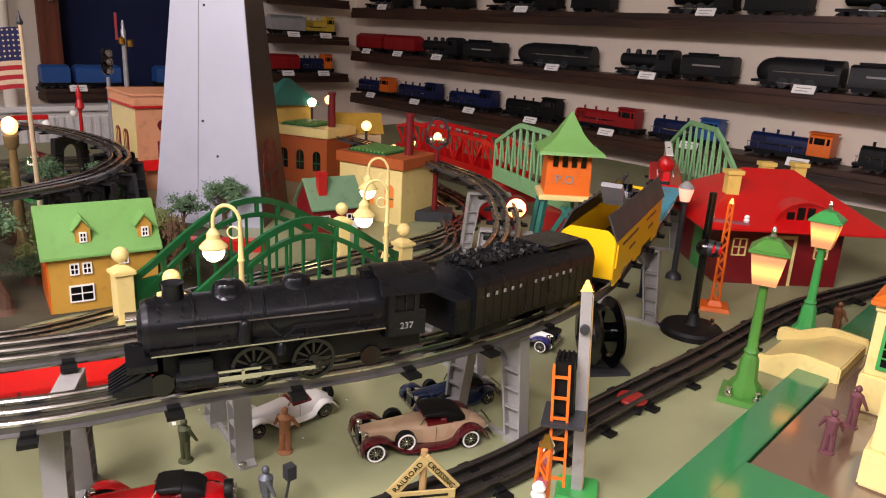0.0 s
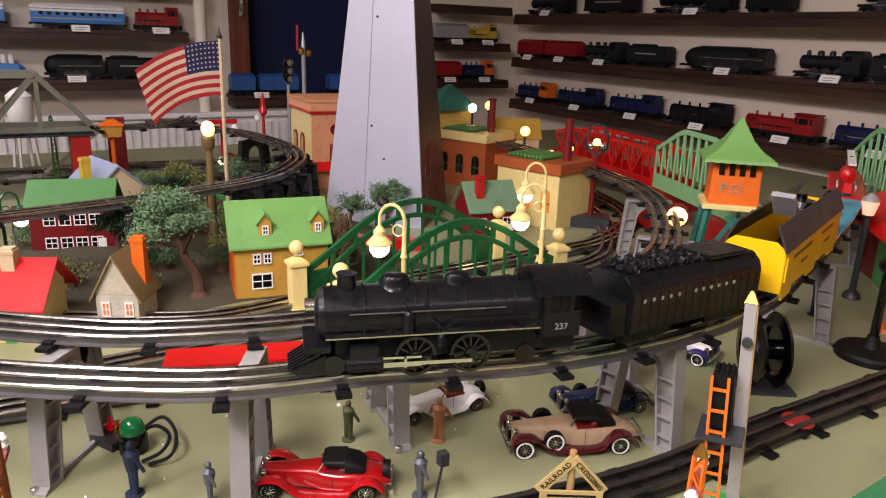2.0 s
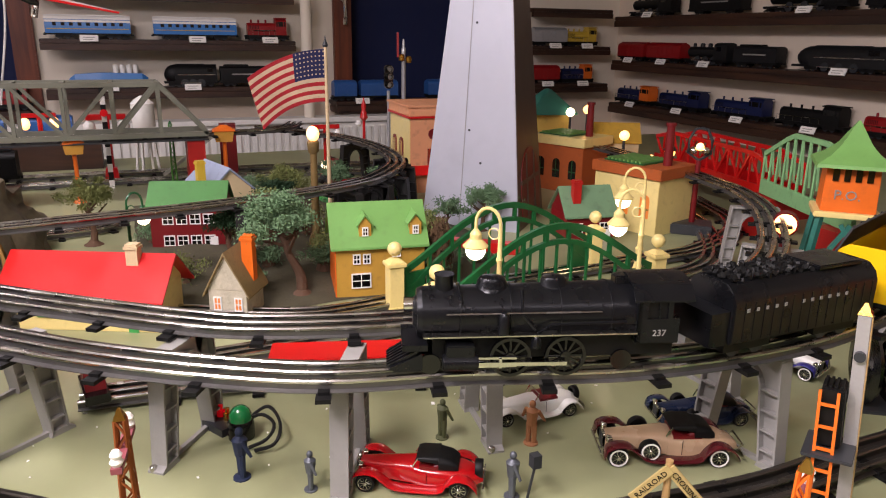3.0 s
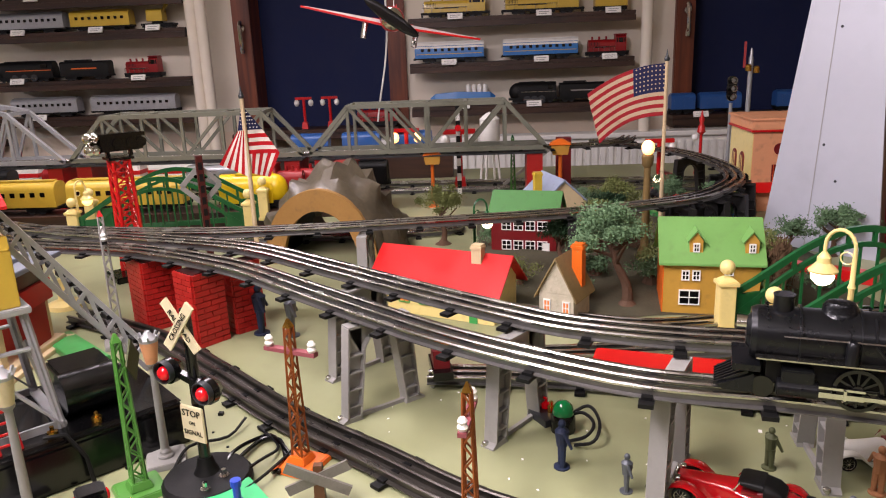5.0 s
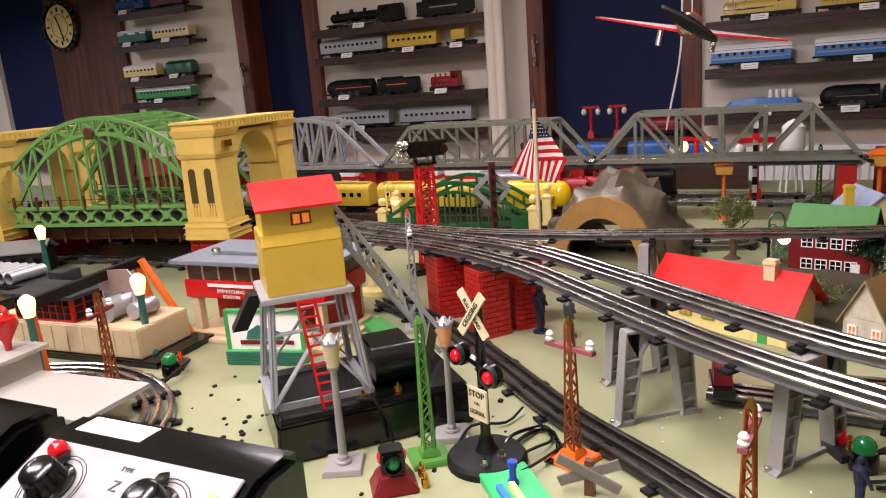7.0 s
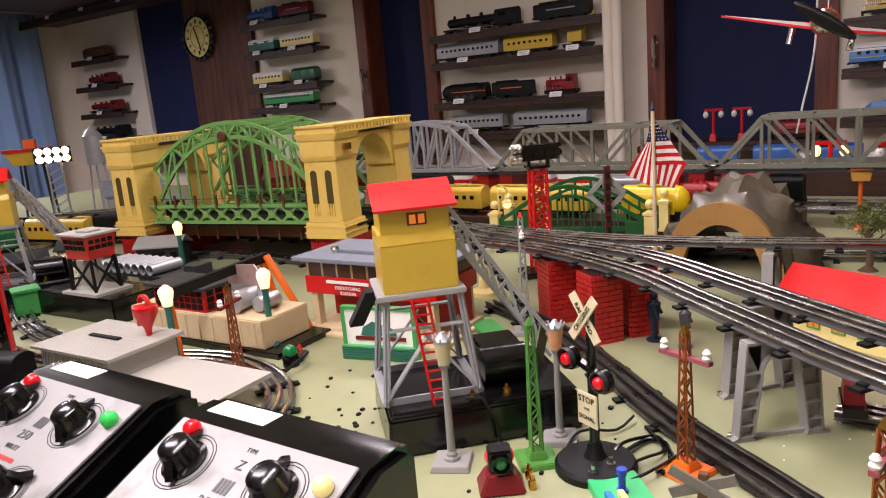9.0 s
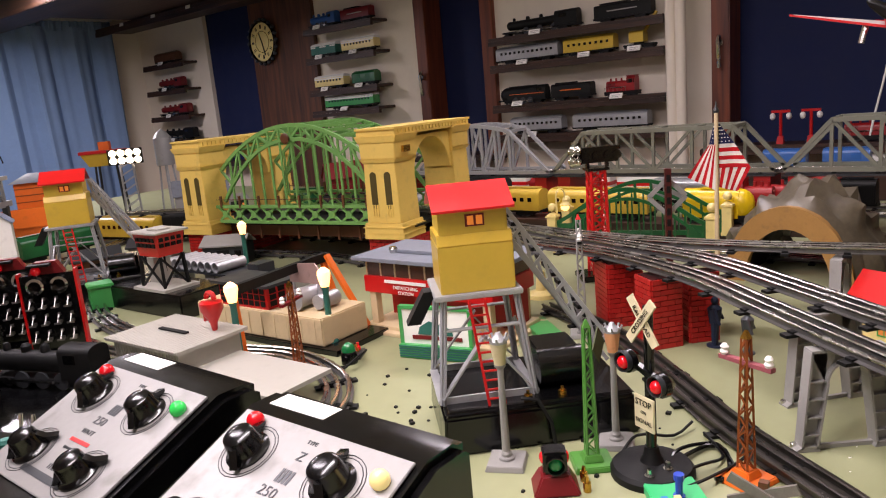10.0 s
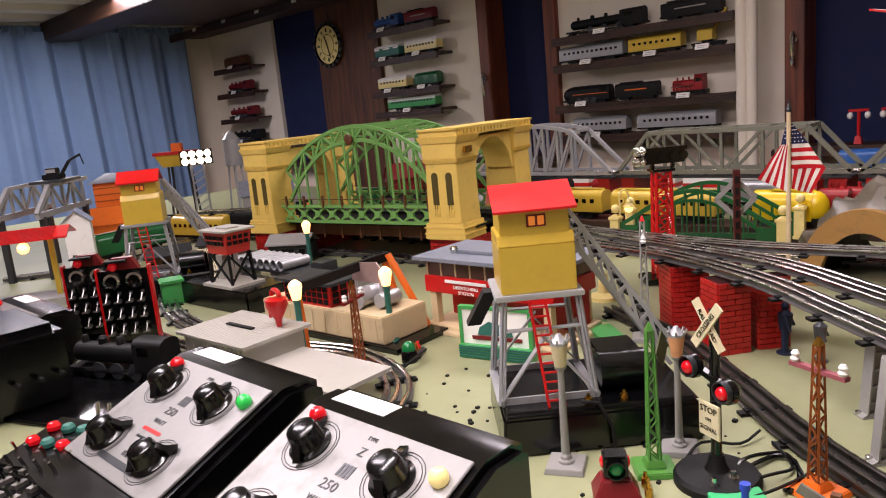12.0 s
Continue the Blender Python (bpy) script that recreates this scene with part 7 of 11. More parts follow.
# ---- green square lanterns ----
def lantern(x, y, h, material, rz=20):
    t = thing("square_lantern_lamp", x, y, 0, rz, "glossy green toy street lamp with amber square lantern", "toy street lamp", "green square lanterns")
    s = h / 0.2
    M = Matrix.Scale(s, 4)
    B().taper(0, 0.007, (0.026, 0.026), (0.025, 0.025)).lathe([(0.02, 0.007), (0.017, 0.02), (0.012, 0.026), (0.01, 0.05), (0.007, 0.056), (0.009, 0.059), (0.006, 0.063), (0.005, 0.135), (0.008, 0.14)], 8).move(M).part("post", material, t, bevel=0.0006)
    B().taper(0.14, 0.176, (0.012, 0.012), (0.018, 0.018)).move(M).part("lantern_glass", AMBERG, t, "amber lantern glass")
    B().sph((0, 0, 0.155), 0.008, 10).move(M).part("bulb", GLOW, t)
    B().taper(0.176, 0.179, (0.021, 0.021), (0.021, 0.021)).taper(0.179, 0.19, (0.02, 0.02), (0.008, 0.008)).move(M).part("cap", material, t, bevel=0.0006)
    B().lathe([(0.003, 0.19), (0.004, 0.193), (0.002, 0.196), (0.003, 0.199), (0.001, 0.204)], 8).move(M).part("finial", CHROME, t)
    for k in range(2):
        B().lathe([(0.005, 0.007), (0.005, 0.012), (0.0025, 0.012), (0.003, 0.018)], 8, pose(-0.015 + k * 0.03, -0.018, 0)).move(M).part("terminal", CHROME, t)


AMBERG = lantern_mat("amber_lantern_glass", "ff8434", 0.156, 0.014)
lantern(-0.762, 0.453, 0.2, mat("leaf_green_enamel", "4b8335", 0.33, 0.0, 0.2, 20, 0.06, coat=0.3, grime=0.2))
lantern(-0.79, 0.69, 0.195, GREEN, 10)

# ---- green and brown platform with the cream station ----
t = thing("station_platform", -0.5743, 0.6098, 0, 4.4, "green edged toy station platform with glossy brown floor", "toy platform")
GLOSSG = mat("glossy_green_enamel", "237a48", 0.14, 0.0, 0.08, 8, 0.02, coat=0.9, grime=0.06)
GLOSSB = mat("glossy_brown_enamel", "6a5542", 0.12, 0.0, 0.1, 8, 0.02, coat=0.9, grime=0.08)
B().prism([(-0.178, 0), (-0.172, 0.02), (-0.135, 0.02), (-0.135, 0)], -0.45, 0.303).part("side_rim", GLOSSG, t, "glossy green rim", bevel=0.001)
B().box(-0.171, 0.3, -0.45, -0.3045, 0, 0.0195).part("front_rim", GLOSSG, t, "broad glossy green rim", bevel=0.001)
B().box(-0.133, 0.3, -0.303, 0.45, 0, 0.016).part("floor_panel", GLOSSB, t, "glossy brown floor")
t = thing("platform_steps", -0.752, 0.607, 0, 4.4, "cream painted toy step block with scrolled sides", "toy steps")
B().prism([(-0.05, 0), (-0.05, 0.004), (-0.02, 0.014), (0.01, 0.03), (0.05, 0.03), (0.05, 0)], -0.058, 0.058).part("step_block", CREAM, t, bevel=0.002)
for s in (-1, 1):
    B().prism([(-0.058, 0), (-0.058, 0.018), (-0.05, 0.022), (-0.03, 0.023), (-0.004, 0.036), (0.012, 0.0385), (0.052, 0.036), (0.052, 0)], s * 0.061 - 0.004, s * 0.061 + 0.004).part("scroll_side", CREAM, t, "scrolled side rail", bevel=0.002)
t = thing("cream_toy_station", -0.6027, 0.3455, 0.016, 7, "cream toy station with green lattice windows and orange roof", "toy station")
B().box(-0.006, 0.2, 0, 0.158, 0, 0.036).part("porch_plinth", CREAM, t, bevel=0.002)
B().box(-0.002, 0.196, 0.004, 0.162, 0.036, 0.108).part("porch_wall", CREAM, t, bevel=0.0015)
B().box(-0.043, 0.2, 0.159, 0.42, 0, 0.042).part("plinth", CREAM, t, bevel=0.002)
B().box(-0.04, 0.197, 0.1625, 0.417, 0.042, 0.113).part("wall", CREAM, t, bevel=0.0012)
B().box(-0.042, 0.199, 0.1605, 0.419, 0.113, 0.12).part("eave_moulding", CREAM, t, bevel=0.001)
B().box(-0.047, 0.21, 0.155, 0.425, 0.12, 0.126).part("fascia", ORANGE, t, "orange eave", bevel=0.001)
B().taper(0.126, 0.165, (0.128, 0.135), (0.06, 0.06), pose(0.0815, 0.29, 0)).part("roof", ORANGE, t, "orange hip roof")
wf = B()
for a, b, c, d in ((-0.03, -0.0265, 0.05, 0.1), (-0.008, -0.005, 0.05, 0.1), (-0.0265, -0.008, 0.096, 0.1), (-0.0265, -0.008, 0.05, 0.054), (-0.018, -0.0165, 0.054, 0.096)):
    wf.box(a, b, 0.1605, 0.163, c, d)
for k in range(3):
    wf.box(-0.0265, -0.008, 0.161, 0.163, 0.063 + k * 0.0105, 0.0645 + k * 0.0105)
wn = wf.part("window_frame", GREEN, t, "green lattice window frame")
B().box(-0.0265, -0.008, 0.1618, 0.1628, 0.053, 0.097).part("pane", BLACK, wn)
for y in (0.22, 0.29, 0.36):
    wf = B().box(-0.0425, -0.039, y - 0.022, y + 0.022, 0.05, 0.1).part("window_frame", GREEN, t, "green lattice window frame")
    for k in range(4):
        for r in range(4):
            B().box(-0.0435, -0.042, y - 0.019 + k * 0.0098, y - 0.011 + k * 0.0098, 0.054 + r * 0.011, 0.0625 + r * 0.011).part("pane", BLACK, wf)
figure(-0.6466, 0.381, 0.045, mat("plum_figure", "6b4348", 0.5, 0, 0.15, 60, 0.1), 200, z=0.016)
figure(-0.65, 0.454, 0.046, MATS["plum_figure"], 150, z=0.016)

# ---- beacon post with black box and orange ladder ----
t = thing("signal_post", -0.7685, 0.1526, 0, -57, "leaning grey square signal post with black box and orange ladder", "signal post")
t.matrix_basis = pose(-0.7685, 0.1526, 0.0012) @ Matrix.Rotation(radians(-3.4), 4, Vector((-math.sin(radians(46)), math.cos(radians(46)), 0))) @ pose(0, 0, 0, 0, 0, -57)
B().taper(0.006, 0.19, (0.0048, 0.0048), (0.0044, 0.0044)).part("shaft", mat("grey_wood_post", "a5a2a0", 0.4, 0.3, 0.2, 40, 0.2), t)
B().box(-0.0045, 0.0045, 0.0048, 0.0056, 0.01, 0.188).part("wood_strip", mat("bare_wood_dowel", "a98a5c", 0.6, 0, 0.3, 50, 0.2), t, "bare wooden side strip")
B().taper(0.19, 0.1985, (0.005, 0.005), (0.001, 0.001)).part("cap", BRASS, t)
B().taper(0, 0.007, (0.019, 0.019), (0.017, 0.017)).part("foot", GREEN, t, bevel=0.001)
B().cyl((0.0045, 0.0, 0.158), (0.0085, 0.0, 0.158), 0.004, n=14).part("knob", GUN, t)
B().box(-0.002, 0.02, -0.0215, -0.0055, 0.086, 0.134).part("relay_box", BLACKM, t, "black relay box", bevel=0.001)
for k in range(4):
    B().box(0.0, 0.018, -0.0205 + k * 0.0038, -0.0185 + k * 0.0038, 0.1342, 0.136).part("box_fin", BLACKM, t)
B().box(-0.006, 0.034, -0.03, 0.005, 0.081, 0.084).part("shelf_plate", GUN, t, bevel=0.0006)
ld = B()
for s in (-1, 1):
    ld.beam((0.031, -0.0155 + s * 0.0062, 0.026), (0.0235, -0.0155 + s * 0.0062, 0.133), 0.0022)
for k in range(6):
    u = (k + 0.4) / 6
    ld.beam((0.031 - 0.0075 * u, -0.0217, 0.026 + 0.107 * u), (0.031 - 0.0075 * u, -0.0093, 0.026 + 0.107 * u), 0.002)
ld.part("ladder", ORANGE, t, "orange ladder")
lattice_pole(-0.696, 0.004, 0.142, ORANGE, ORANGE, 123, mat("dusty_pink_arm", "8a4a50", 0.5, 0, 0.15, 40, 0.1), label="orange lattice pole with a dusty pink crossarm")


def apex_sign(x, y, h, rz, label):
    """Two boards meeting at the top of a post over a level board."""
    t = thing("crossing_sign", x, y, 0, rz, label, "crossing sign", "crossing signs")
    B().cyl((0, 0.0035, 0), (0, 0.0035, h + 0.004), 0.0034, 0.003, 10).part("post", mat("bare_wood_dowel", "a98a5c", 0.6, 0, 0.3, 50, 0.2), t)
    for a, wd in ((48, "CROSSING"), (-48, "RAILROAD")):
        q = 1 if a > 0 else -1
        m = pose(q * 0.0135, 0, h - 0.0165, 0, a)
        bd = B().box(-0.0205, 0.0205, -0.0012 + q * 0.0006, 0.0008 + q * 0.0006, -0.0045, 0.0045, m).part("board", SIGNB, t, "board lettered black")
        words("lettering", wd, 0.0068, BLACK, bd, pose(q * 0.0135, -0.0022, h - 0.0165, 90) @ pose(0, 0, 0, 0, 0, -a), 0.0002)
    B().box(-0.026, 0.026, -0.0035, -0.0015, h - 0.038, h - 0.03).part("level_board", SIGNB, t, "lower board lettered black")
    B().box(-0.02, 0.02, -0.0039, -0.0034, h - 0.0352, h - 0.0332).part("lettering_bar", BLACK, t)
    return t


def x_sign(x, y, z0, h, rz, s, label, post=BUFF, board=None, tilt=38):
    t = thing("crossing_sign", x, y, 0, rz, label, "crossing sign", "crossing signs")
    B().taper(0, h, (0.005, 0.004), (0.004, 0.0035)).part("post", post, t)
    for a, wd in ((tilt, "RAILROAD"), (-tilt, "CROSSING")):
        m = pose(0, -0.005, z0, 0, a)
        bd = B().box(-0.042 * s, 0.042 * s, -0.0015 + (0.002 if a < 0 else 0), 0.0015 + (0.002 if a < 0 else 0), -0.0065 * s, 0.0065 * s, m).part("board", board or SIGNB, t, "board lettered black")
        words("lettering", wd, 0.0105 * s, BLACK, bd, pose(0, -0.0055 if a > 0 else -0.0035, z0, 90) @ pose(0, 0, 0, 0, 0, -a if a > 0 else -a), 0.0002)
    return t


SIGNB = mat("weathered_sign_board", "b7a26a", 0.6, 0, 0.15, 50, 0.15)
apex_sign(-0.8305, 0.027, 0.056, facing(-0.8305, 0.027, 12), "buff wooden railroad crossing sign with black letters")

# ---- parked cars ----
car(-0.9195, 0.0985, -112, 0.133, mat("beige_car_paint", "b79a7b", 0.25, 0, 0.06, 30, 0.02, coat=0.5, grime=0.05), mat("wine_car_paint", "4a1218", 0.25, 0, 0.08, 30, 0.02, coat=0.5, grime=0.05), BLACKM, "beige and wine vintage toy roadster with black roof")
car(-1.033, 0.0185, -93, 0.103, WHITE, WHITE, None, "white open vintage toy sports car with red seats", spare=False, wall=False)
car(-0.9585, 0.1765, -105, 0.107, mat("navy_car_paint", "16223c", 0.25, 0, 0.08, 30, 0.02, coat=0.5, grime=0.05), MATS["navy_car_paint"], BLACKM, "navy blue vintage toy car under the track", wall=False)
car(-0.9625, -0.1385, -119, 0.116, mat("red_car_paint", "a80d14", 0.2, 0, 0.06, 30, 0.02, coat=0.7, grime=0.03), MATS["red_car_paint"], BLACKM, "bright red vintage toy sports car with black roof", spare=False, wall=False)
car(-1.03, 0.36, 20, 0.115, WHITE, mat("violet_car_paint", "33317a", 0.25, 0, 0.08, 30, 0.02, coat=0.5, grime=0.05), None, "white and violet vintage toy car")
OLIVE, FLESH, PEWTER, NAVYF = mat("olive_figure", "4d5136", 0.6, 0, 0.2, 60, 0.2), mat("tan_figure", "9b6a48", 0.6, 0, 0.2, 60, 0.2), mat("pewter_figure", "5c6066", 0.4, 0.4, 0.2, 60, 0.2), mat("navy_figure", "20293f", 0.6, 0, 0.2, 60, 0.2)
figure(-0.981, -0.0125, 0.046, FLESH, 220, "tan toy workman figure with raised arms", 140)
figure(-1.022, -0.09, 0.042, OLIVE, 200, "olive toy soldier figure standing")
figure(-0.9115, -0.0705, 0.044, PEWTER, 160, "grey toy workman figure with a shovel")
figure(-1.025, -0.2835, 0.05, MATS["navy_figure"], 190, "grey blue toy figure standing")
figure(-0.985, -0.23, 0.038, PEWTER, 170, "pewter toy figure crouching with equipment")
figure(-0.99, -0.205, 0.044, OLIVE, 170, "olive toy soldier figure standing")
figure(-1.025, 0.655, 0.06, NAVYF, 160, "navy blue toy figure by the signal")
figure(-0.77, 0.75, 0.05, BROWN, 150, "brown toy passenger figure")
figure(-0.72, 0.79, 0.055, NAVYF, 190, "navy blue toy passenger figure")
figure(-0.74, 1.1, 0.06, PEWTER, 190, "grey toy passenger figure")
t = thing("toy_shovel", -0.903, -0.06, 0, 0, "small dark toy shovel leaning upright", "toy shovel")
B().cyl((0, 0, 0), (0.004, 0.004, 0.035), 0.0012).part("handle", GUN, t)
B().box(0.0, 0.008, 0.0, 0.008, 0.034, 0.046).part("blade", GUN, t)

# black reel, floor signal and small bits beside the ground track
t = thing("cable_reel", -0.915, 0.385, 0, -33, "large glossy black toy wheel reel on the table", "toy reel")
for s in (-1, 1):
    B().lathe([(0.042, 0), (0.044, 0.004), (0.03, 0.006), (0.026, 0.003)], 24, pose(0, s * 0.014, 0.045, 90)).part("flange", BLACK, t)
B().cyl((0, -0.014, 0.045), (0, 0.014, 0.045), 0.012, n=14).part("hub", BLACK, t)
B().box(-0.03, 0.03, -0.03, 0.03, 0, 0.004).part("foot", GUN, t)


def flasher(x, y, rz, h, label, signs=True):
    t = thing("crossing_flasher", x, y, 0, rz, label, "crossing signal", "crossing flashers")
    B().lathe([(0.042, 0), (0.042, 0.007), (0.039, 0.011), (0.012, 0.014), (0.009, 0.02), (0.007, 0.03)], 24).part("base", BLACKM, t, "round black base")
    B().cyl((0, 0, 0.02), (0, 0, h), 0.0055, 0.005, 12).part("mast", BLACK, t)
    zl = h * 0.62
    B().beam((-0.022, -0.004, zl + 0.006), (0.022, -0.004, zl - 0.006), 0.006).part("lamp_arm", BLACK, t)
    for s in (-1, 1):
        hd = B().lathe([(0.012, 0.002), (0.0125, -0.004), (0.0075, -0.012), (0.003, -0.014)], 16, pose(s * 0.023, -0.008, zl - s * 0.006, 90)).part("lamp_head", BLACK, t)
        B().sph((s * 0.023, -0.013, zl - s * 0.006), 0.0068, 14, (1, 0.9, 1)).part("red_lens", REDLENS, hd, "red lens")
        B().lathe([(0.0108, 0), (0.0108, 0.008), (0.0098, 0.008), (0.0098, 0), (0.0108, 0)], 16, pose(s * 0.023, -0.008, zl - s * 0.006 + 0.001, 90)).part("visor", GUN, hd)
    if signs:
        for a, wd in ((52, "RAILROAD"), (-52, "CROSSING")):
            m = pose(0, -0.007, h * 0.92, 0, a)
            bd = B().box(-0.028, 0.028, -0.0012 - (0.0022 if a < 0 else 0), 0.001 - (0.0022 if a < 0 else 0), -0.005, 0.005, m).part("crossbuck_board", mat("aged_white_board", "cfc4a0", 0.55, 0, 0.12, 50, 0.1, grime=0.2), t, "white crossbuck board")
            words("lettering", wd, 0.0072, BLACK, bd, pose(0, -0.0088 if a > 0 else -0.011, h * 0.92, 90, 0, 0) @ pose(0, 0, 0, 0, 0, -a), 0.0002)
        sg = B().box(-0.014, 0.014, -0.009, -0.0065, h * 0.28, h * 0.48).part("stop_board", mat("aged_white_board", "cfc4a0", 0.55, 0, 0.12, 50, 0.1, grime=0.2), t, "stop on signal board", bevel=0.0008)
        for k, (wd, sz) in enumerate((("STOP", 0.0095), ("ON", 0.005), ("SIGNAL", 0.0068))):
            words("lettering", wd, sz, BLACK, sg, pose(0, -0.0095, h * (0.44 - k * 0.055), 90), 0.0002)
    for s in (-1, 1):
        B().lathe([(0.005, 0.008), (0.005, 0.014), (0.0025, 0.014), (0.0025, 0.02)], 8, pose(0.02, s * 0.012 - 0.01, 0)).part("terminal_nut", CHROME, t)
    return t


flasher(-0.9, 0.583, facing(-0.9, 0.583, 78), 0.2, "black crossing flasher with red lamps on round base", False)
lattice_pole(-0.93, 0.705, 0.165, ORANGE, ORANGE, 30, mat("dusty_pink_arm", "a4646a"), label="orange lattice telegraph pole with white insulators")
t = thing("uncoupler_disc", -0.8295, 0.329, 0, 20, "round dark red uncoupler button on a black tie plate", "uncoupler")
B().box(-0.014, 0.014, -0.017, 0.017, 0.001, 0.0085).part("tie_plate", BLACKM, t, bevel=0.001)
B().lathe([(0.0155, 0.0085), (0.0165, 0.0105), (0.0155, 0.0125), (0.006, 0.0135), (0.0005, 0.0135)], 24).part("disc", mat("dark_red_button", "8a2420", 0.35, 0, 0.3, 60, 0.15, grime=0.4), t, "worn dark red disc")

# arc lamp with tall maroon post
t = thing("arc_lamp", -1.57, 0.695, 0, facing(-1.57, 0.695), "tall maroon arc lamp with cluster of glass globes", "toy lamp")
B().lathe([(0.02, 0), (0.018, 0.006), (0.006, 0.012), (0.005, 0.15)], 12).part("post", DKRED, t)
lp = B()
for s in (-1, 1):
    lp.tube([(0, 0, 0.15), (s * 0.022, 0, 0.165), (s * 0.022, 0, 0.19), (s * 0.012, 0, 0.212), (0, 0, 0.215)], 0.003)
lp.part("loop_frame", GUN, t)
for s in (-1, 0, 1):
    B().sph((s * 0.012, -0.004, 0.17 + (0.008 if s == 0 else 0)), 0.008, 10).part("globe", CHROME if s else GLOW, t)
B().box(-0.04, 0.04, -0.03, 0.03, 0, 0.022).part("motor_block", GUN, t, bevel=0.002)

wr = thing("wire_tangle", -1.03, -0.58, 0, 0, "tangled black feed wires on the table by the signal", "wires")
for k in range(2):
    q_ = k * 0.006
    B().tube(spline([(0.03 + q_, -0.025, 0.0045), (-0.004, -0.023 - q_, 0.006 + q_), (-0.045 - q_, -0.01, 0.004), (-0.038 + q_, 0.01, 0.006 + 0.6 * q_), (-0.002, 0.025 + q_, 0.004), (0.018, 0.023 - q_, 0.0035)], 0.008), 0.0024 - 0.0003 * k).part("wire", BLACK, wr)
# ---- tunnel ----
t = thing("papier_mache_tunnel", -1.75, -0.672, 0, 83, "crumpled brown and grey paper tunnel with tan mouth", "toy tunnel")
ROCK = mat("painted_tunnel_paper", "554d3e", 0.42, 0.0, 0.9, 14, 0.8, coat=0.15, grime=0.8)
N, K = 26, 14
v, f = [], []
for k in range(K + 1):
    u = k / K
    for i in range(N + 1):
        a = math.pi * i / N
        w = min(1.0, u * 5)
        r = 0.117 + 0.03 * math.sin(math.pi * min(1.0, u * 1.1)) + w * (0.05 * abs(noise.noise(Vector((math.cos(a) * 3.4, math.sin(a) * 3.4, u * 5)))) - 0.012 + 0.016 * math.exp(-((a - 1.5) / 0.3) ** 2) * math.exp(-((u - 0.3) / 0.22) ** 2)) - 0.03 * u ** 3
        v.append((r * math.cos(a), 0.25 * u, max(0, r * 1.19 * math.sin(a))))
for k in range(K):
    for i in range(N):
        p0 = k * (N + 1) + i
        f.append((p0, p0 + 1, p0 + N + 2, p0 + N + 1))
B()._put(v, f).part("shell", ROCK, t, "crumpled painted shell")
ring = []
for i in range(21):
    a = math.pi * i / 20
    ring.append((0.115 * math.cos(a), 0.148 * math.sin(a)))
inner = [(0.077 * math.cos(math.pi * (20 - i) / 20), 0.106 * math.sin(math.pi * (20 - i) / 20)) for i in range(21)]
B().prism(ring + inner, -0.006, 0.01).part("mouth_ring", mat("tan_cardboard", "9a7440", 0.6, 0, 0.25, 30, 0.15), t, "tan cardboard mouth ring")
# black half tube paints in the darkness inside the tunnel
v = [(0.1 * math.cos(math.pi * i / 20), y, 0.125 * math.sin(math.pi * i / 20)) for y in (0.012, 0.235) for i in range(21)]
B()._put(v, [(i, i + 1, i + 22, i + 21) for i in range(20)]).part("lining", BLACKM, t, "black sheet painting in the dark inside")

t = thing("flag_on_pole", -1.705, -0.784, 0, facing(-1.705, -0.784), "bright striped star flag drooping round a wooden pole", "flag", "flags on poles")
B().cyl((0, 0, 0), (0, 0, 0.325), 0.0045, 0.0036, 10).part("pole", MATS["pale_wood_pole"], t, "pale wooden pole")
B().lathe([(0.0045, 0), (0.0055, 0.004), (0.002, 0.012), (0.0005, 0.022)], 10, pose(0, 0, 0.325)).part("finial", GUN, t)


FLAGR2, FLAGW2 = mat("bright_flag_red", "b5121c", 0.8, 0, 0.12, 40, 0.3), mat("bright_flag_white", "e4dcd0", 0.8, 0, 0.08, 40, 0.3)


def cloth(a, b, c, d, u0, u1, off, m_, name, parent):
    """A strip of hanging cloth between the edge a-b and the edge c-d (x, z each), with a soft fold."""
    v, f = [], []
    n = 8
    for k in range(n + 1):
        w = k / n
        for u in (u0, u1):
            x = (a[0] + (b[0] - a[0]) * u) * (1 - w) + (c[0] + (d[0] - c[0]) * u) * w
            z = (a[1] + (b[1] - a[1]) * u) * (1 - w) + (c[1] + (d[1] - c[1]) * u) * w
            y = off + 0.005 * math.sin(x * 110 + z * 20) * min(1.0, abs(x) * 40)
            v += [(x, y, z), (x, y + 0.0009, z)]
    for k in range(n):
        i = 4 * k
        f += [(i, i + 2, i + 6, i + 4), (i + 1, i + 5, i + 7, i + 3), (i, i + 4, i + 5, i + 1), (i + 2, i + 3, i + 7, i + 6)]
    return B()._put(v, f).part(name, m_, parent)


for k in range(8):
    cloth((-0.0125, 0.268), (0.0, 0.268), (-0.051, 0.21), (-0.002, 0.183), k / 8, (k + 1) / 8, -0.003, FLAGR2 if k % 2 == 0 else FLAGW2, "stripe", t)
    cloth((0.002, 0.225), (0.058, 0.223), (0.0, 0.19), (0.037, 0.178), k / 8, (k + 1) / 8, 0.005, FLAGW2 if k % 2 == 0 else FLAGR2, "stripe", t)
for k in range(6):
    cloth((0.0, 0.268), (0.001, 0.2245), (0.031, 0.268), (0.0585, 0.2225), k / 6, (k + 1) / 6, 0.004, FLAGW2 if k % 2 == 0 else FLAGR2, "stripe", t)
cn = cloth((-0.004, 0.304), (0.006, 0.304), (-0.0125, 0.268), (0.031, 0.268), 0, 1, 0.0045, FLAGB, "canton", t)
cs = B()
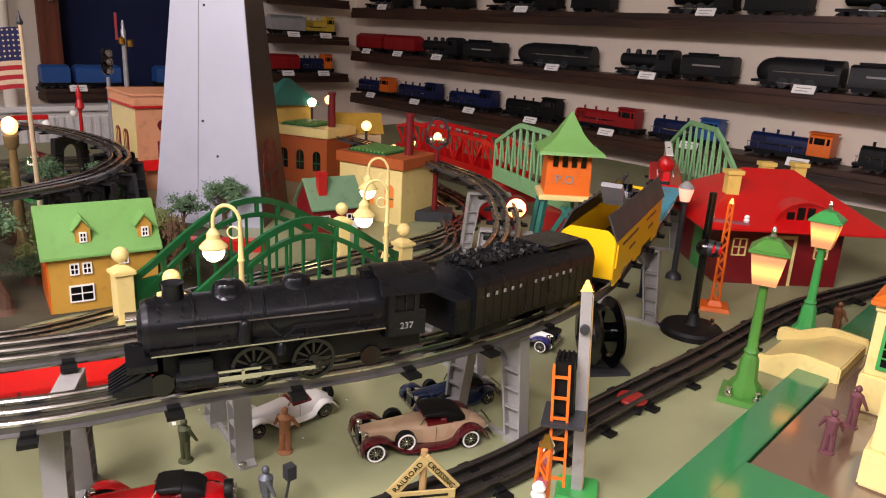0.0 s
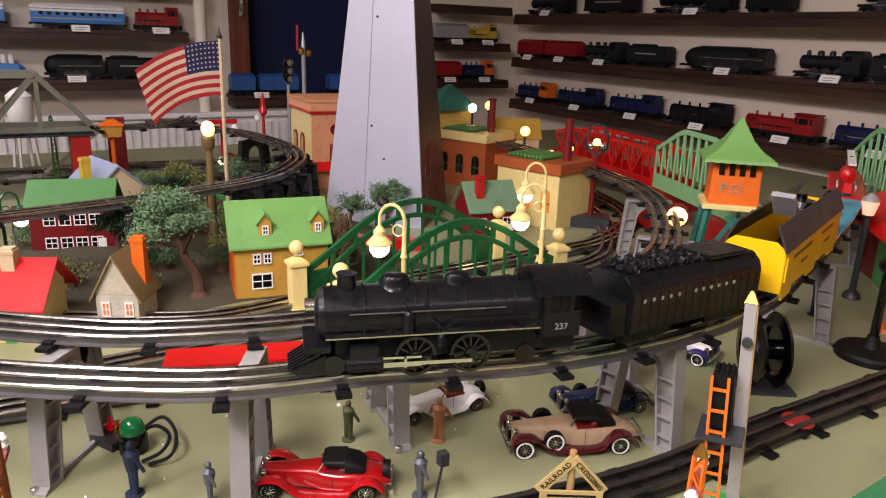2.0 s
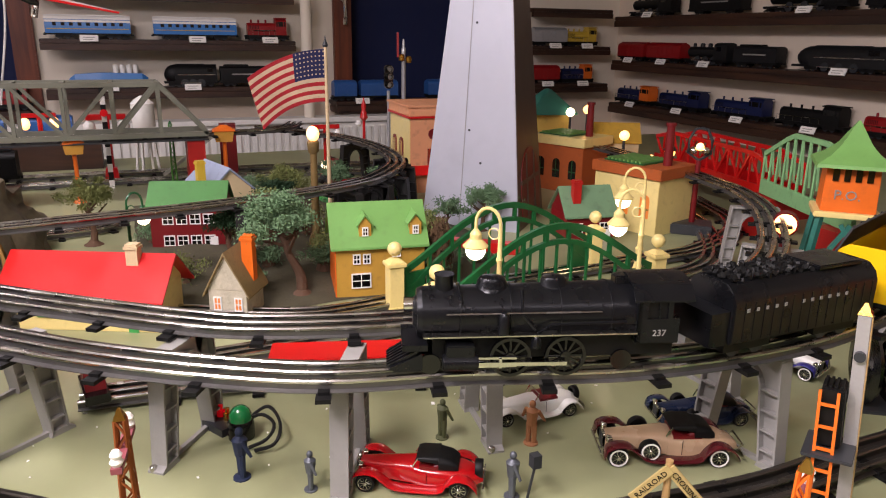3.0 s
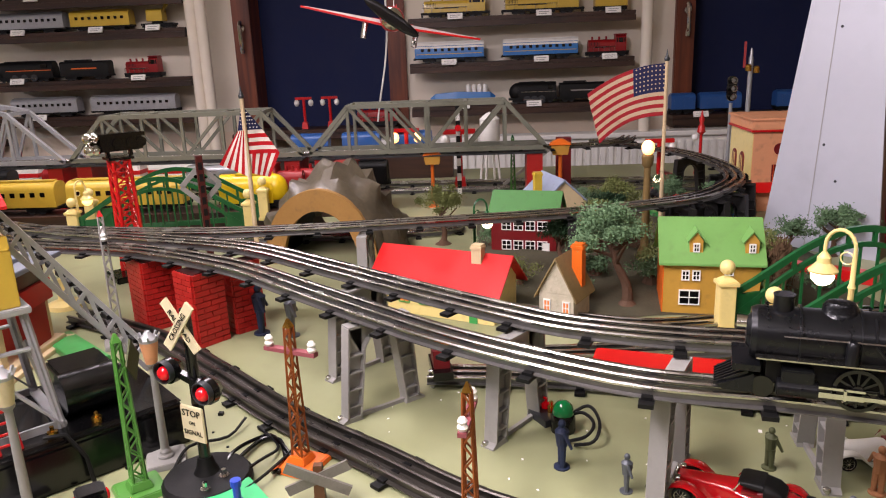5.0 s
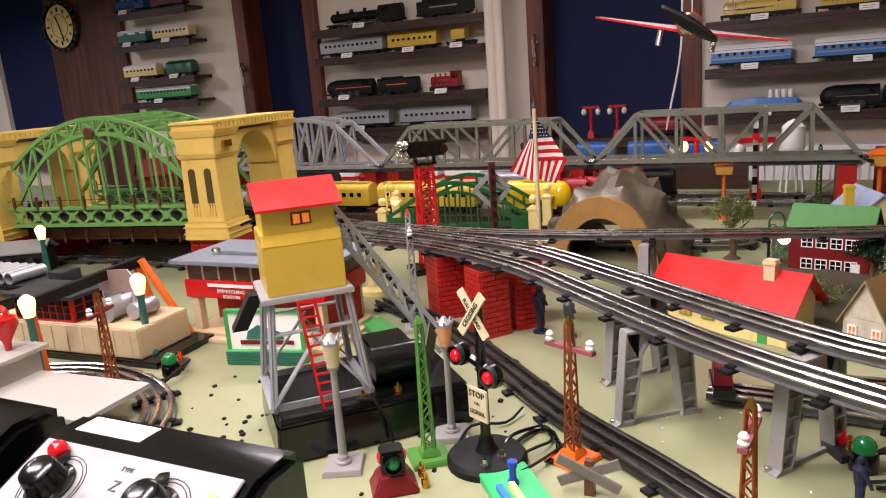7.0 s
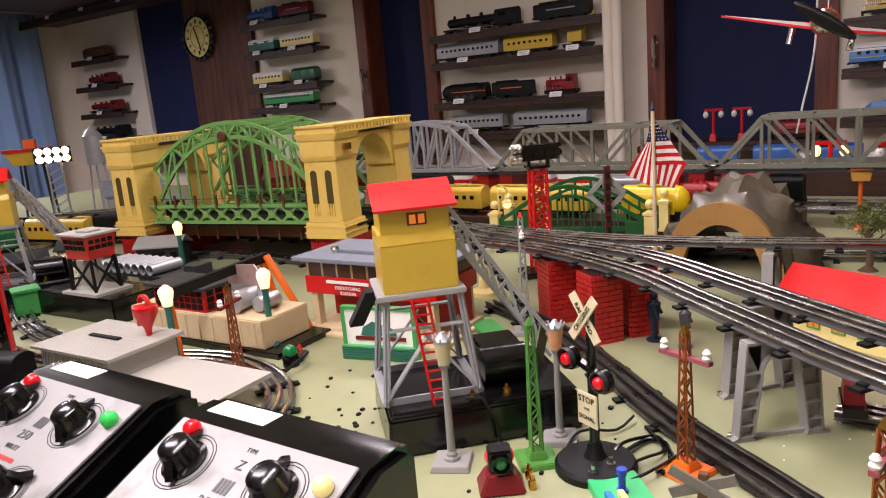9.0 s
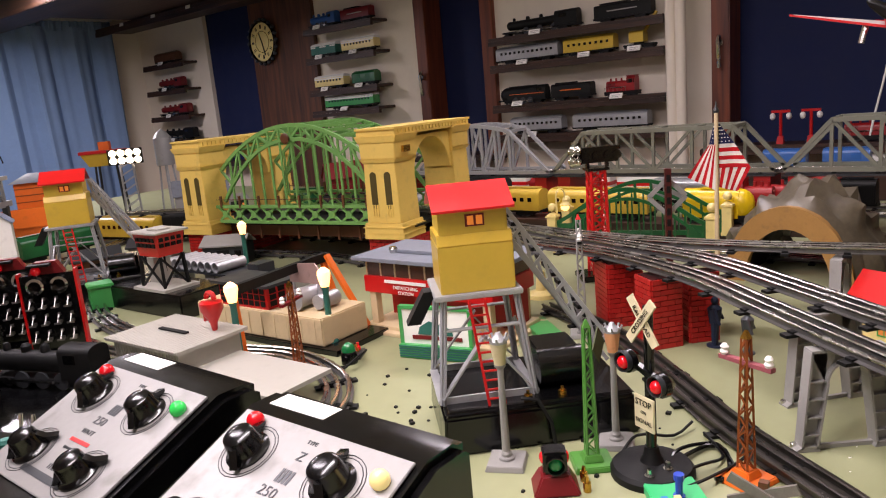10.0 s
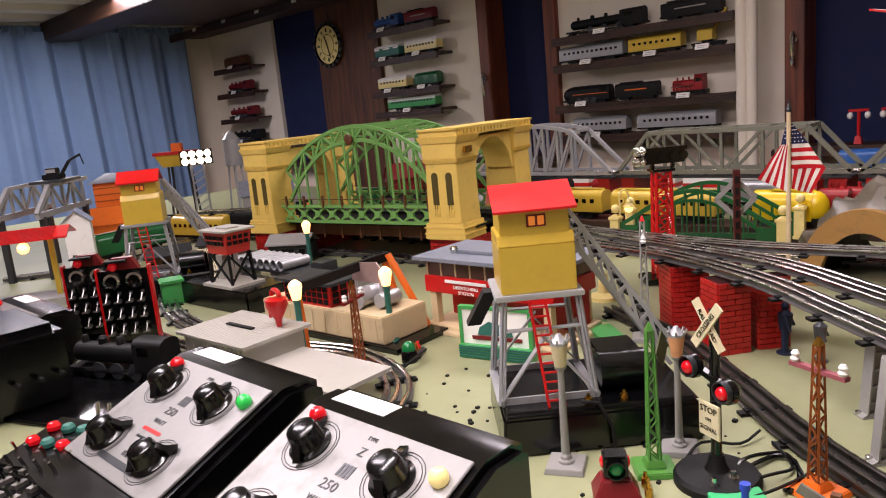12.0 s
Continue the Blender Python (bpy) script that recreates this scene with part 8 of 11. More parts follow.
for r in range(5):
    for c in range(6):
        w, u = 0.12 + 0.19 * r, (c + 0.5 + 0.3 * (r % 2)) / 6.5
        x = (-0.004 + 0.01 * u) * (1 - w) + (-0.0125 + 0.0435 * u) * w
        cs.cyl((x, 0.003, 0.304 - 0.036 * w), (x, 0.0044, 0.304 - 0.036 * w), 0.0012, n=5)
cs.part("star_field", FLAGW2, cn)

# ---- red floodlight tower ----
t = thing("red_floodlight_tower", -1.69, -1.02, 0, facing(-1.69, -1.02, 15), "red lattice floodlight tower with black lamp bank", "toy tower")
fr = B()
for sx in (-1, 1):
    for sy in (-1, 1):
        fr.beam((sx * 0.018, sy * 0.018, 0), (sx * 0.014, sy * 0.014, 0.225), 0.005)
for k in range(9):
    za, zb = 0.01 + k * 0.024, 0.01 + (k + 1) * 0.024
    for s in (-1, 1):
        fr.beam((-0.0165, s * 0.0165, za), (0.0165, s * 0.0165, zb), 0.0028)
        fr.beam((0.0165, s * 0.0165, za), (-0.0165, s * 0.0165, zb), 0.0028)
        fr.beam((s * 0.0165, -0.0165, za), (s * 0.0165, 0.0165, zb), 0.0028)
        fr.beam((-0.0165, s * 0.0165, zb), (0.0165, s * 0.0165, zb), 0.0022)
fr.part("lattice", RED, t)
B().box(-0.045, 0.045, -0.035, 0.035, 0, 0.012).part("base", BLACK, t, bevel=0.002)
B().box(-0.022, 0.022, -0.02, 0.02, 0.225, 0.23).part("platform", BLACK, t)
B().box(-0.03, 0.045, -0.008, 0.008, 0.24, 0.268).box(-0.036, 0.05, -0.011, 0.011, 0.264, 0.272).box(-0.02, -0.014, -0.006, 0.006, 0.23, 0.24).box(0.02, 0.026, -0.006, 0.006, 0.23, 0.24).part("lamp_bank", BLACK, t, "black lamp bank", bevel=0.001)
for x in (0.0, 0.024, 0.042):
    B().cyl((x, -0.012, 0.254), (x, 0.01, 0.254), 0.009, n=14).part("lamp_housing", BLACK, t)
for z in (0.246, 0.266):
    for q_ in (-0.036, -0.046):
        B().lathe([(0.003, 0.012), (0.009, 0.004), (0.0105, -0.004)], 14, pose(q_, -0.004, z, 90)).part("lamp", CHROME, t, "silver lamp shell")
B().beam((-0.05, 0.0, 0.256), (-0.03, 0.0, 0.256), 0.006).part("lamp_bracket", BLACK, t)

lattice_pole(-1.03, -0.5385, 0.147, RUST, ORANGE, 68, MATS["dusty_pink_arm"])
lattice_pole(-0.917, -0.369, 0.135, RUST, RUST, -8, MATS["dusty_pink_arm"])
lattice_pole(-1.021, -1.193, 0.137, RUST, ORANGE, 20)
lattice_pole(-1.35, -0.882, 0.19, GREY, GREY, 30, BLACKM, RED, "thin grey lattice pole with black arm and red cap")
lattice_pole(-0.987, -0.6825, 0.152, mat("leaf_green_enamel", "4b7f2c", 0.35, 0, 0.12, 24, 0.05, coat=0.3), MATS["leaf_green_enamel"], 40, False, MATS["leaf_green_enamel"], "leaf green lattice sign post on square base")
t = thing("diamond_signal_board", -0.987, -0.6825, 0.126, facing(-0.987, -0.6825, 62), "weathered green diamond signal board on the post", "signal board")
B().prism([(-0.015, 0.008), (0, 0.028), (0.015, 0.008), (0, -0.012)], -0.013, -0.0115).part("board", mat("weathered_green_board", "3f4426", 0.5, 0.2, 0.3, 60, 0.2), t)
flasher(-0.9995, -0.6215, facing(-0.9995, -0.6215, -52), 0.178, "black crossing flasher with crossbuck and stop on signal board")


def post_lamp(x, y, h, material, glass, label, style="crown"):
    t = thing("toy_street_lamp", x, y, 0, 25, label, "toy street lamp", "toy post lamps")
    s = h / 0.15
    M = Matrix.Scale(s, 4)
    if style == "crown":
        B().taper(0, 0.006, (0.021, 0.021), (0.019, 0.019)).lathe([(0.009, 0.006), (0.0085, 0.009), (0.006, 0.01), (0.006, 0.014), (0.0045, 0.015), (0.0033, 0.108), (0.006, 0.111), (0.0065, 0.114)], 14).move(M).part("post", material, t, bevel=0.0006)
        B().lathe([(0.0058, 0.113), (0.009, 0.134), (0.009, 0.137)], 14).move(M).part("lamp_glass", glass, t)
        cr = B().lathe([(0.0095, 0.137), (0.0095, 0.14), (0.005, 0.144), (0.0025, 0.148)], 12)
        for k in range(8):
            a = radians(45 * k)
            cr.beam((0.008 * math.cos(a), 0.008 * math.sin(a), 0.138), (0.0115 * math.cos(a), 0.0115 * math.sin(a), 0.145), 0.002)
        cr.move(M).part("crown_cap", SILVER, t)
    else:
        B().lathe([(0.021, 0), (0.02, 0.006), (0.014, 0.01), (0.012, 0.016), (0.006, 0.022), (0.0055, 0.105), (0.008, 0.112)], 14).move(M).part("post", material, t)
        B().lathe([(0.0075, 0.112), (0.012, 0.134), (0.011, 0.14), (0.004, 0.146)], 12).move(M).part("flame_globe", GLOW, t, "glowing globe")


FROST = mat("frosted_lamp_glass", "cfc39a", 0.4, 0, 0.08, 40, 0.05)
post_lamp(-0.943, -0.7615, 0.151, GREY, FROST, "grey toy post lamp with unlit frosted lantern")
post_lamp(-1.04, -0.68, 0.143, GREY, mat("peach_lamp_glass", "d99a6c", 0.4, 0, 0.08, 40, 0.05), "grey toy post lamp with peach lantern")
post_lamp(-1.126, -1.234, 0.142, TEAL, None, "teal toy post lamp with bright glowing globe", "globe")
post_lamp(-0.998, -1.31, 0.142, TEAL, None, "teal toy post lamp with bright glowing globe", "globe")
post_lamp(-1.42, -1.86, 0.142, TEAL, None, "teal toy post lamp with bright glowing globe", "globe")

# dwarf signal
t = thing("dwarf_signal", -0.926, -0.692, 0, facing(-0.926, -0.692), "maroon dwarf signal with black lamp head and green lens", "toy signal")
B().taper(0, 0.02, (0.024, 0.02), (0.014, 0.012)).part("base", DKRED, t, bevel=0.002)
B().box(-0.012, 0.012, -0.01, 0.012, 0.02, 0.043).part("lamp_head", BLACK, t, bevel=0.002)
B().lathe([(0.0085, 0), (0.0095, 0.006), (0.0085, 0.006), (0.0075, 0), (0.0085, 0)], 16, pose(0, -0.01, 0.031, 90)).part("lens_hood", BLACK, t)
B().sph((0, -0.0115, 0.031), 0.007, 12, (1, 0.5, 1)).part("lens", GREENLENS, t, "green lens")
for s in (-1, 1):
    B().sph((s * 0.012, 0, 0.034), 0.006, 10, (0.5, 1, 1)).part("side_lens", REDLENS, t)
    B().lathe([(0.004, 0.0), (0.004, 0.01), (0.002, 0.01), (0.002, 0.016)], 8, pose(0.03, s * 0.01, 0)).part("terminal_nut", BRASS, t)


def green_beacon(x, y, label):
    t = thing("lit_switch_lantern", x, y, 0, 30, label, "switch lantern", "green switch lanterns")
    B().lathe([(0.013, 0), (0.013, 0.016), (0.011, 0.02)], 16).part("housing", BLACK, t)
    B().sph((0, 0, 0.021), 0.0115, 16, (1, 1, 1.15)).part("dome", GREENLENS, t, "green glass dome")
    B().box(-0.045, -0.012, -0.014, 0.014, 0, 0.008).part("switch_plate", GUN, t)
    for k in range(3):
        B().lathe([(0.0045, 0.008), (0.0045, 0.014), (0.002, 0.014), (0.0025, 0.02)], 8, pose(-0.038 + k * 0.011, 0.004, 0)).part("terminal", BRASS if k % 2 else REDLENS, t)
    cb_ = B()
    for s in (1, 1.35):
        cb_.tube(spline([(-0.012, 0.012, 0.006), (0.004, 0.022 * s, 0.016 * s), (0.026 * s, 0.02, 0.014 * s), (0.034 * s, 0.004, 0.008), (0.026 * s, -0.012, 0.003)], 0.004), 0.0018)
    cb_.part("cable_loop", BLACKM, t)


green_beacon(-1.096, -0.2745, "glowing green switch lantern with cable loops")
green_beacon(-1.086, -1.151, "green domed switch lantern with screw terminals")

# green plate with cream rails by the table's front
t = thing("green_base_plate", -0.93, -0.55, 0, 40, "bright green toy base plate with cream and blue strips", "toy base")
B().box(-0.07, 0.09, -0.03, 0.02, 0, 0.01).part("plate", mat("mint_green_plastic", "35b06a", 0.35, 0, 0.08, 20, 0.03), t, bevel=0.001)
for k in range(2):
    B().box(-0.03, 0.07, -0.012 - k * 0.012, -0.006 - k * 0.012, 0.01, 0.016).part("strip", CREAM if k == 0 else LTBLUE, t)
B().cyl((-0.035, -0.005, 0.01), (-0.035, -0.005, 0.028), 0.0035).cyl((-0.035, -0.005, 0.028), (-0.035, -0.005, 0.034), 0.0048).cyl((-0.035, -0.005, 0.01), (-0.035, -0.005, 0.013), 0.0055).part("blue_peg", mat("royal_blue_plastic", "1f3fae", 0.3, 0, 0.08, 30, 0.03), t)
x_sign(-0.9743, -0.5075, 0.024, 0.036, facing(-0.9743, -0.5075, -15), 0.75, "weathered grey crossing sign standing low", BROWN, mat("weathered_grey_board", "77726a", 0.6, 0.1, 0.4, 60, 0.2), 24)

# ---- dispatching station ----
t = thing("dispatching_station", -1.296, -1.112, 0, 92, "tan toy dispatching station with red sign and grey roof", "toy station")
B().box(-0.14, 0.14, -0.07, 0.07, 0, 0.012).box(-0.15, 0.15, -0.085, 0.08, 0, 0.006).part("base", TAN, t, bevel=0.001)
for sx in (-1, 1):
    for sy in (-1, 1):
        B().box(sx * 0.12 - 0.007, sx * 0.12 + 0.007, sy * 0.055 - 0.007, sy * 0.055 + 0.007, 0.012, 0.07).part("post", TAN, t)
B().box(-0.13, 0.13, 0.0, 0.05, 0.012, 0.07).part("back_room", MATS["red_brick_plastic"], t, "red brick back room")
B().box(-0.135, 0.135, -0.065, 0.065, 0.07, 0.1).part("sign_band", RED, t, "red sign band", bevel=0.001)
B().box(-0.085, 0.005, -0.0675, -0.0655, 0.0905, 0.0955).part("name_bar", WHITE, t)
words("lettering", "DISPATCHING", 0.0085, WHITE, t, pose(-0.04, -0.0665, 0.083, 90))
words("lettering", "STATION", 0.0082, WHITE, t, pose(-0.04, -0.0665, 0.074, 90))
B().box(-0.13, 0.13, -0.06, 0.06, 0.1, 0.128).part("glazing", mat("smoked_window_strip", "5a4238", 0.15, 0, 0.2, 30, 0.02), t, "smoked upper windows")
for k in range(9):
    B().box(-0.131 + k * 0.0325, -0.128 + k * 0.0325, -0.0615, -0.0595, 0.1, 0.128).part("mullion", TAN, t)
B().box(-0.15, 0.15, -0.078, 0.078, 0.128, 0.135).box(-0.1, 0.12, -0.03, 0.05, 0.135, 0.141).part("roof", mat("slate_grey_roof", "777c86", 0.5, 0, 0.1, 24, 0.08), t, "grey flat roof", bevel=0.001)
B().lathe([(0.006, 0.135), (0.008, 0.142), (0.006, 0.146)], 12, pose(-0.09, -0.03, 0)).part("roof_speaker", CHROME, t)
t = thing("billboard", -1.165, -1.035, 0, 103, "green framed toy billboard with white picture panel", "billboard")
B().box(-0.062, 0.062, -0.012, 0.012, 0, 0.022).part("base", GREEN, t, bevel=0.001)
for k in range(5):
    B().box(-0.061, 0.061, -0.0135, -0.012, 0.003 + k * 0.004, 0.005 + k * 0.004).part("slat", TEAL, t)
B().box(-0.056, 0.056, -0.003, 0.003, 0.022, 0.078).part("panel", PAPER, t, "white poster panel")
for a in (-1, 1):
    B().box(a * 0.059 - 0.003, a * 0.059 + 0.003, -0.005, 0.005, 0.02, 0.082).part("frame_side", GREEN, t)
B().box(-0.062, 0.062, -0.005, 0.005, 0.078, 0.083).part("frame_top", GREEN, t)
B().prism([(-0.03, 0.038), (0.03, 0.038), (0.028, 0.048), (0.01, 0.054), (-0.01, 0.06), (-0.026, 0.05)], -0.0046, -0.0034).part("print_shape", TEAL, t)
B().prism([(-0.04, 0.03), (0.045, 0.03), (0.045, 0.036), (-0.04, 0.036)], -0.0046, -0.0034).part("print_bar", DKRED, t)

# ---- tan log loader block with red cabin and gantry ----
t = thing("tan_loader_base", -1.145, -1.39, 0, 93, "tan toy loader base with red latticed cabin on top", "toy loader")
B().box(-0.16, 0.2, -0.062, 0.072, 0, 0.01).part("black_skirt", BLACK, t, bevel=0.001)
B().box(-0.165, 0.165, -0.055, 0.055, 0.01, 0.058).part("block", TAN, t, bevel=0.002)
for k in range(10):
    B().box(-0.15 + k * 0.033, -0.148 + k * 0.033, -0.0565, -0.055, 0.014, 0.054).part("seam", TAN, t)
cab = B().box(-0.1, 0.03, -0.048, 0.02, 0.058, 0.098).part("cabin", RED, t, "red latticed cabin")
for k in range(8):
    for r_ in range(3):
        B().box(-0.096 + k * 0.0155, -0.085 + k * 0.0155, -0.0495, -0.048, 0.063 + r_ * 0.0115, 0.072 + r_ * 0.0115).part("cabin_opening", BLACKM, cab)
for k in range(3):
    for r_ in range(3):
        B().box(0.03, 0.0315, -0.042 + k * 0.02, -0.028 + k * 0.02, 0.063 + r_ * 0.0115, 0.072 + r_ * 0.0115).part("cabin_opening", BLACKM, cab)
B().box(-0.115, 0.04, -0.056, 0.03, 0.098, 0.103).part("cabin_roof", GUN, t)
B().cyl((0.085, -0.035, 0.078), (0.085, 0.035, 0.078), 0.017, n=20).cyl((0.085, -0.037, 0.078), (0.085, -0.034, 0.078), 0.02, n=20).cyl((0.125, -0.02, 0.073), (0.125, 0.025, 0.073), 0.013, n=16).part("winch_drum", SILVER, t, "silver winch drum")
B().prism([(0.045, 0.1), (0.12, 0.1), (0.12, 0.125), (0.11, 0.137), (0.055, 0.133), (0.045, 0.12)], -0.004, -0.001).part("name_plate", mat("pinkish_steel_plate", "b59a94", 0.4, 0.5, 0.1, 30, 0.05), t)
B().box(0.05, 0.055, -0.004, 0.0, 0.058, 0.1).box(0.112, 0.117, -0.004, 0.0, 0.058, 0.1).part("plate_bracket", SILVER, t)
for a, b_ in (((0.075, -0.145, 0.0), (0.06, -0.14, 0.122)), ((0.1, 0.066, 0.0), (0.06, 0.062, 0.135)), ((0.16, 0.066, 0.0), (0.075, 0.062, 0.135))):
    B().beam(a, b_, 0.012, 0.006).part("gantry_leg", ORANGE, t, "orange gantry leg")
B().beam((0.06, -0.145, 0.12), (0.065, 0.07, 0.13), 0.01, 0.016).part("gantry_beam", BLACKM, t)

# pale shed with red hopper
t = thing("pale_toy_shed", -0.926, -1.367, 0, 93, "pale grey corrugated toy shed with flat roof", "toy shed")
PALE = mat("pale_grey_plastic", "a8a59b", 0.5, 0, 0.08, 20, 0.05, grime=0.08)
B().box(-0.085, 0.085, -0.055, 0.055, 0, 0.066).part("wall", PALE, t)
for k in range(22):
    B().box(-0.084 + k * 0.0079, -0.081 + k * 0.0079, -0.0562, -0.0545, 0.002, 0.064).part("wall_rib", PALE, t)
rb = B().box(-0.095, 0.095, -0.064, 0.064, 0.066, 0.071)
for k in range(24):
    B().box(-0.095 + k * 0.008, -0.091 + k * 0.008, -0.066, 0.066, 0.0705, 0.0714).part("roof_rib", PALE, t)
rb.part("roof", PALE, t)
B().box(-0.04, 0.03, -0.004, 0.004, 0.0722, 0.0745).part("roof_slot", BLACKM, t)
B().box(0.087, 0.285, -0.06, 0.05, 0.03, 0.036).part("lower_canopy", PALE, t)
for x in (0.18, 0.275):
    B().box(x - 0.003, x + 0.003, -0.05, -0.044, 0, 0.03).part("canopy_post", PALE, t)
t = thing("red_hopper", -0.959, -1.309, 0.0722, 93, "red toy hopper funnel on the shed roof", "toy hopper")
B().lathe([(0.004, 0), (0.006, 0.012), (0.018, 0.034), (0.018, 0.045), (0.012, 0.047)], 14).part("funnel", RED, t)
B().ring((0, 0, 0.05), 0.01, 0.004, 12, 6, "y", (0, 180)).box(-0.022, -0.018, -0.002, 0.002, 0.012, 0.045).part("spout", RED, t)

# black base with red cabin on a black trestle and culvert pipes
t = thing("black_accessory_base", -1.157, -1.785, 0, 92, "large black toy accessory base block", "toy base")
B().box(-0.13, 0.135, -0.06, 0.06, 0, 0.052).part("block", BLACK, t, bevel=0.003)
t = thing("red_control_cabin", -1.14, -1.757, 0.052, 92, "red toy control cabin with pale roof on black legs", "toy cabin")
B().box(-0.058, 0.058, -0.042, 0.042, 0, 0.006).part("foot_plate", PALE, t)
for sx in (-1, 1):
    for sy in (-1, 1):
        B().beam((sx * 0.04, sy * 0.028, 0.006), (sx * 0.036, sy * 0.026, 0.072), 0.006).part("leg", BLACKM, t)
    B().beam((sx * 0.038, -0.027, 0.008), (-sx * 0.036, -0.026, 0.07), 0.004).part("cross_brace", BLACKM, t)
    B().beam((0.038, sx * 0.027, 0.008), (0.036, -sx * 0.026, 0.07), 0.004).part("cross_brace", BLACKM, t)
B().box(-0.06, -0.035, 0.0, 0.04, 0.006, 0.06).part("side_housing", PALE, t)
c_ = B().taper(0.072, 0.12, (0.036, 0.028), (0.043, 0.033)).part("cabin", RED, t)
for k in range(5):
    for r_ in range(2):
        B().box(-0.034 + k * 0.0142, -0.0245 + k * 0.0142, -0.0335 - r_ * 0.0006, -0.028, 0.092 + r_ * 0.012, 0.1 + r_ * 0.012).part("opening", BLACKM, c_)
for k in range(4):
    for r_ in range(2):
        B().box(0.036, 0.0428, -0.026 + k * 0.0138, -0.017 + k * 0.0138, 0.092 + r_ * 0.012, 0.1 + r_ * 0.012).part("opening", BLACKM, c_)
B().box(-0.052, 0.052, -0.04, 0.04, 0.12, 0.1245).box(-0.016, 0.024, -0.016, 0.016, 0.1245, 0.128).part("roof", PALE, t, bevel=0.001)
t = thing("culvert_loader", -1.3, -1.81, 0, 92, "grey toy loader rack holding silver culvert pipes", "toy loader")
B().box(-0.19, 0.22, -0.04, 0.05, 0.045, 0.05).part("rack", GUN, t)
for x in (-0.16, 0.02, 0.18):
    B().prism([(-0.012, 0), (0.012, 0), (0.02, 0.045), (-0.02, 0.045)], -0.035, 0.035, pose(x, 0, 0)).part("support", GREY, t)
for k in range(8):
    b = B()
    b.lathe([(0.0125, -0.04), (0.0125, 0.04), (0.0112, 0.04), (0.0112, -0.04), (0.0125, -0.04)], 18, pose(-0.13 + k * 0.0258, 0, 0.063, 90))
    b.part("culvert_pipe", SILVER, t, "silver culvert pipe")
B().box(0.14, 0.18, -0.02, 0.025, 0.05, 0.075).part("grey_box", GUN, t, bevel=0.001)
B().box(0.1, 0.25, -0.05, 0.06, 0.0, 0.045).part("grey_housing", GREY, t, bevel=0.002)


# lever panels
def lever_panel(x, y, rz):
    t = thing("switch_lever_panel", x, y, 0, rz, "upright black switch panel with chrome levers and red sides", "switch panel", "switch lever panels")
    B().box(-0.045, 0.045, -0.006, 0.006, 0, 0.15).part("board", BLACK, t, bevel=0.001)
    for s in (-1, 1):
        B().box(s * 0.047 - 0.002, s * 0.047 + 0.002, -0.008, 0.008, 0, 0.155).part("side_rail", RED, t)
    B().prism([(-0.03, 0.15), (0.03, 0.15), (0.018, 0.172), (-0.018, 0.172)], -0.004, 0.012).part("head", DKRED, t)
    B().box(-0.026, 0.012, -0.022, 0.004, 0.166, 0.17).part("lamp_hood", BLACKM, t, bevel=0.001)
    B().sph((-0.014, -0.012, 0.158), 0.0085, 12).part("red_lamp", REDLENS, t, "red lamp")
    for s in (-1, 1):
        B().lathe([(0.015, -0.002), (0.015, 0.005), (0.0105, 0.006), (0.0095, -0.002), (0.015, -0.002)], 20, pose(s * 0.02, -0.008, 0.13, 90)).part("meter_ring", CHROME, t)
    for r in range(3):
        for c in range(4):
            xx, zz = -0.032 + c * 0.021, 0.03 + r * 0.03
            B().box(xx - 0.0022, xx + 0.0022, -0.013, -0.006, zz, zz + 0.005).box(xx - 0.0022, xx + 0.0022, -0.013, -0.006, zz + 0.014, zz + 0.019).beam((xx, -0.012, zz + 0.016), (xx, -0.026, zz + 0.003), 0.0016, 0.003).beam((xx - 0.006, -0.026, zz + 0.003), (xx + 0.006, -0.026, zz + 0.003), 0.0028).part("knife_switch", mat("worn_steel", "8f8b86", 0.35, 0.8, 0.3, 50, 0.1, grime=0.4), t, "steel knife switch")
    B().box(-0.05, 0.05, -0.03, 0.03, 0, 0.008).part("foot", BLACK, t)


lever_panel(-0.863, -1.806, 140)
lever_panel(-0.881, -1.686, 140)
shelf_train("steam", "black", 0.27, pose(-0.79, -1.515, 0.006, 0, 0, 111) @ Matrix.Scale(0.8, 4))

# added black sheet, paints in the dark underside and shadow of the engine
t = thing("black_engine_tray", -0.745, -1.5, 0, 21, "added black sheet painting in the dark under a toy engine", "tray")
B().box(-0.075, 0.13, -0.17, 0.16, 0, 0.006).part("tray", BLACK, t, bevel=0.002)

# knob board in the front corner
t = thing("button_board", -0.602, -1.264, 0, 20, "small black control box with red and green push buttons", "control board")
B().prism([(-0.05, 0), (0.05, 0), (0.05, 0.028), (-0.05, 0.044)], -0.05, 0.05).part("desk", BLACK, t, bevel=0.003)
for r in range(2):
    for c in range(3):
        x, y = -0.022 + r * 0.03, -0.03 + c * 0.026
        B().lathe([(0.008, 0), (0.0085, 0.005), (0.006, 0.009), (0.001, 0.0105)], 14, pose(x, y, 0.0365 - x * 0.16)).part("button", REDLENS if (c + r) % 3 < 1 or c == 0 else MATS["teal_green_paint"], t)
for k in range(2):
    B().cyl((-0.045, 0.02 + k * 0.02, 0.04), (-0.05, 0.02 + k * 0.02, 0.068), 0.0024, n=10).part("toggle", CHROME, t)
t = thing("lever_bank", -0.546, -1.234, 0, 20, "bank of small chrome lever switches on a black base", "control board")
B().box(-0.06, 0.06, -0.07, 0.06, 0, 0.022).part("base", BLACK, t, bevel=0.003)
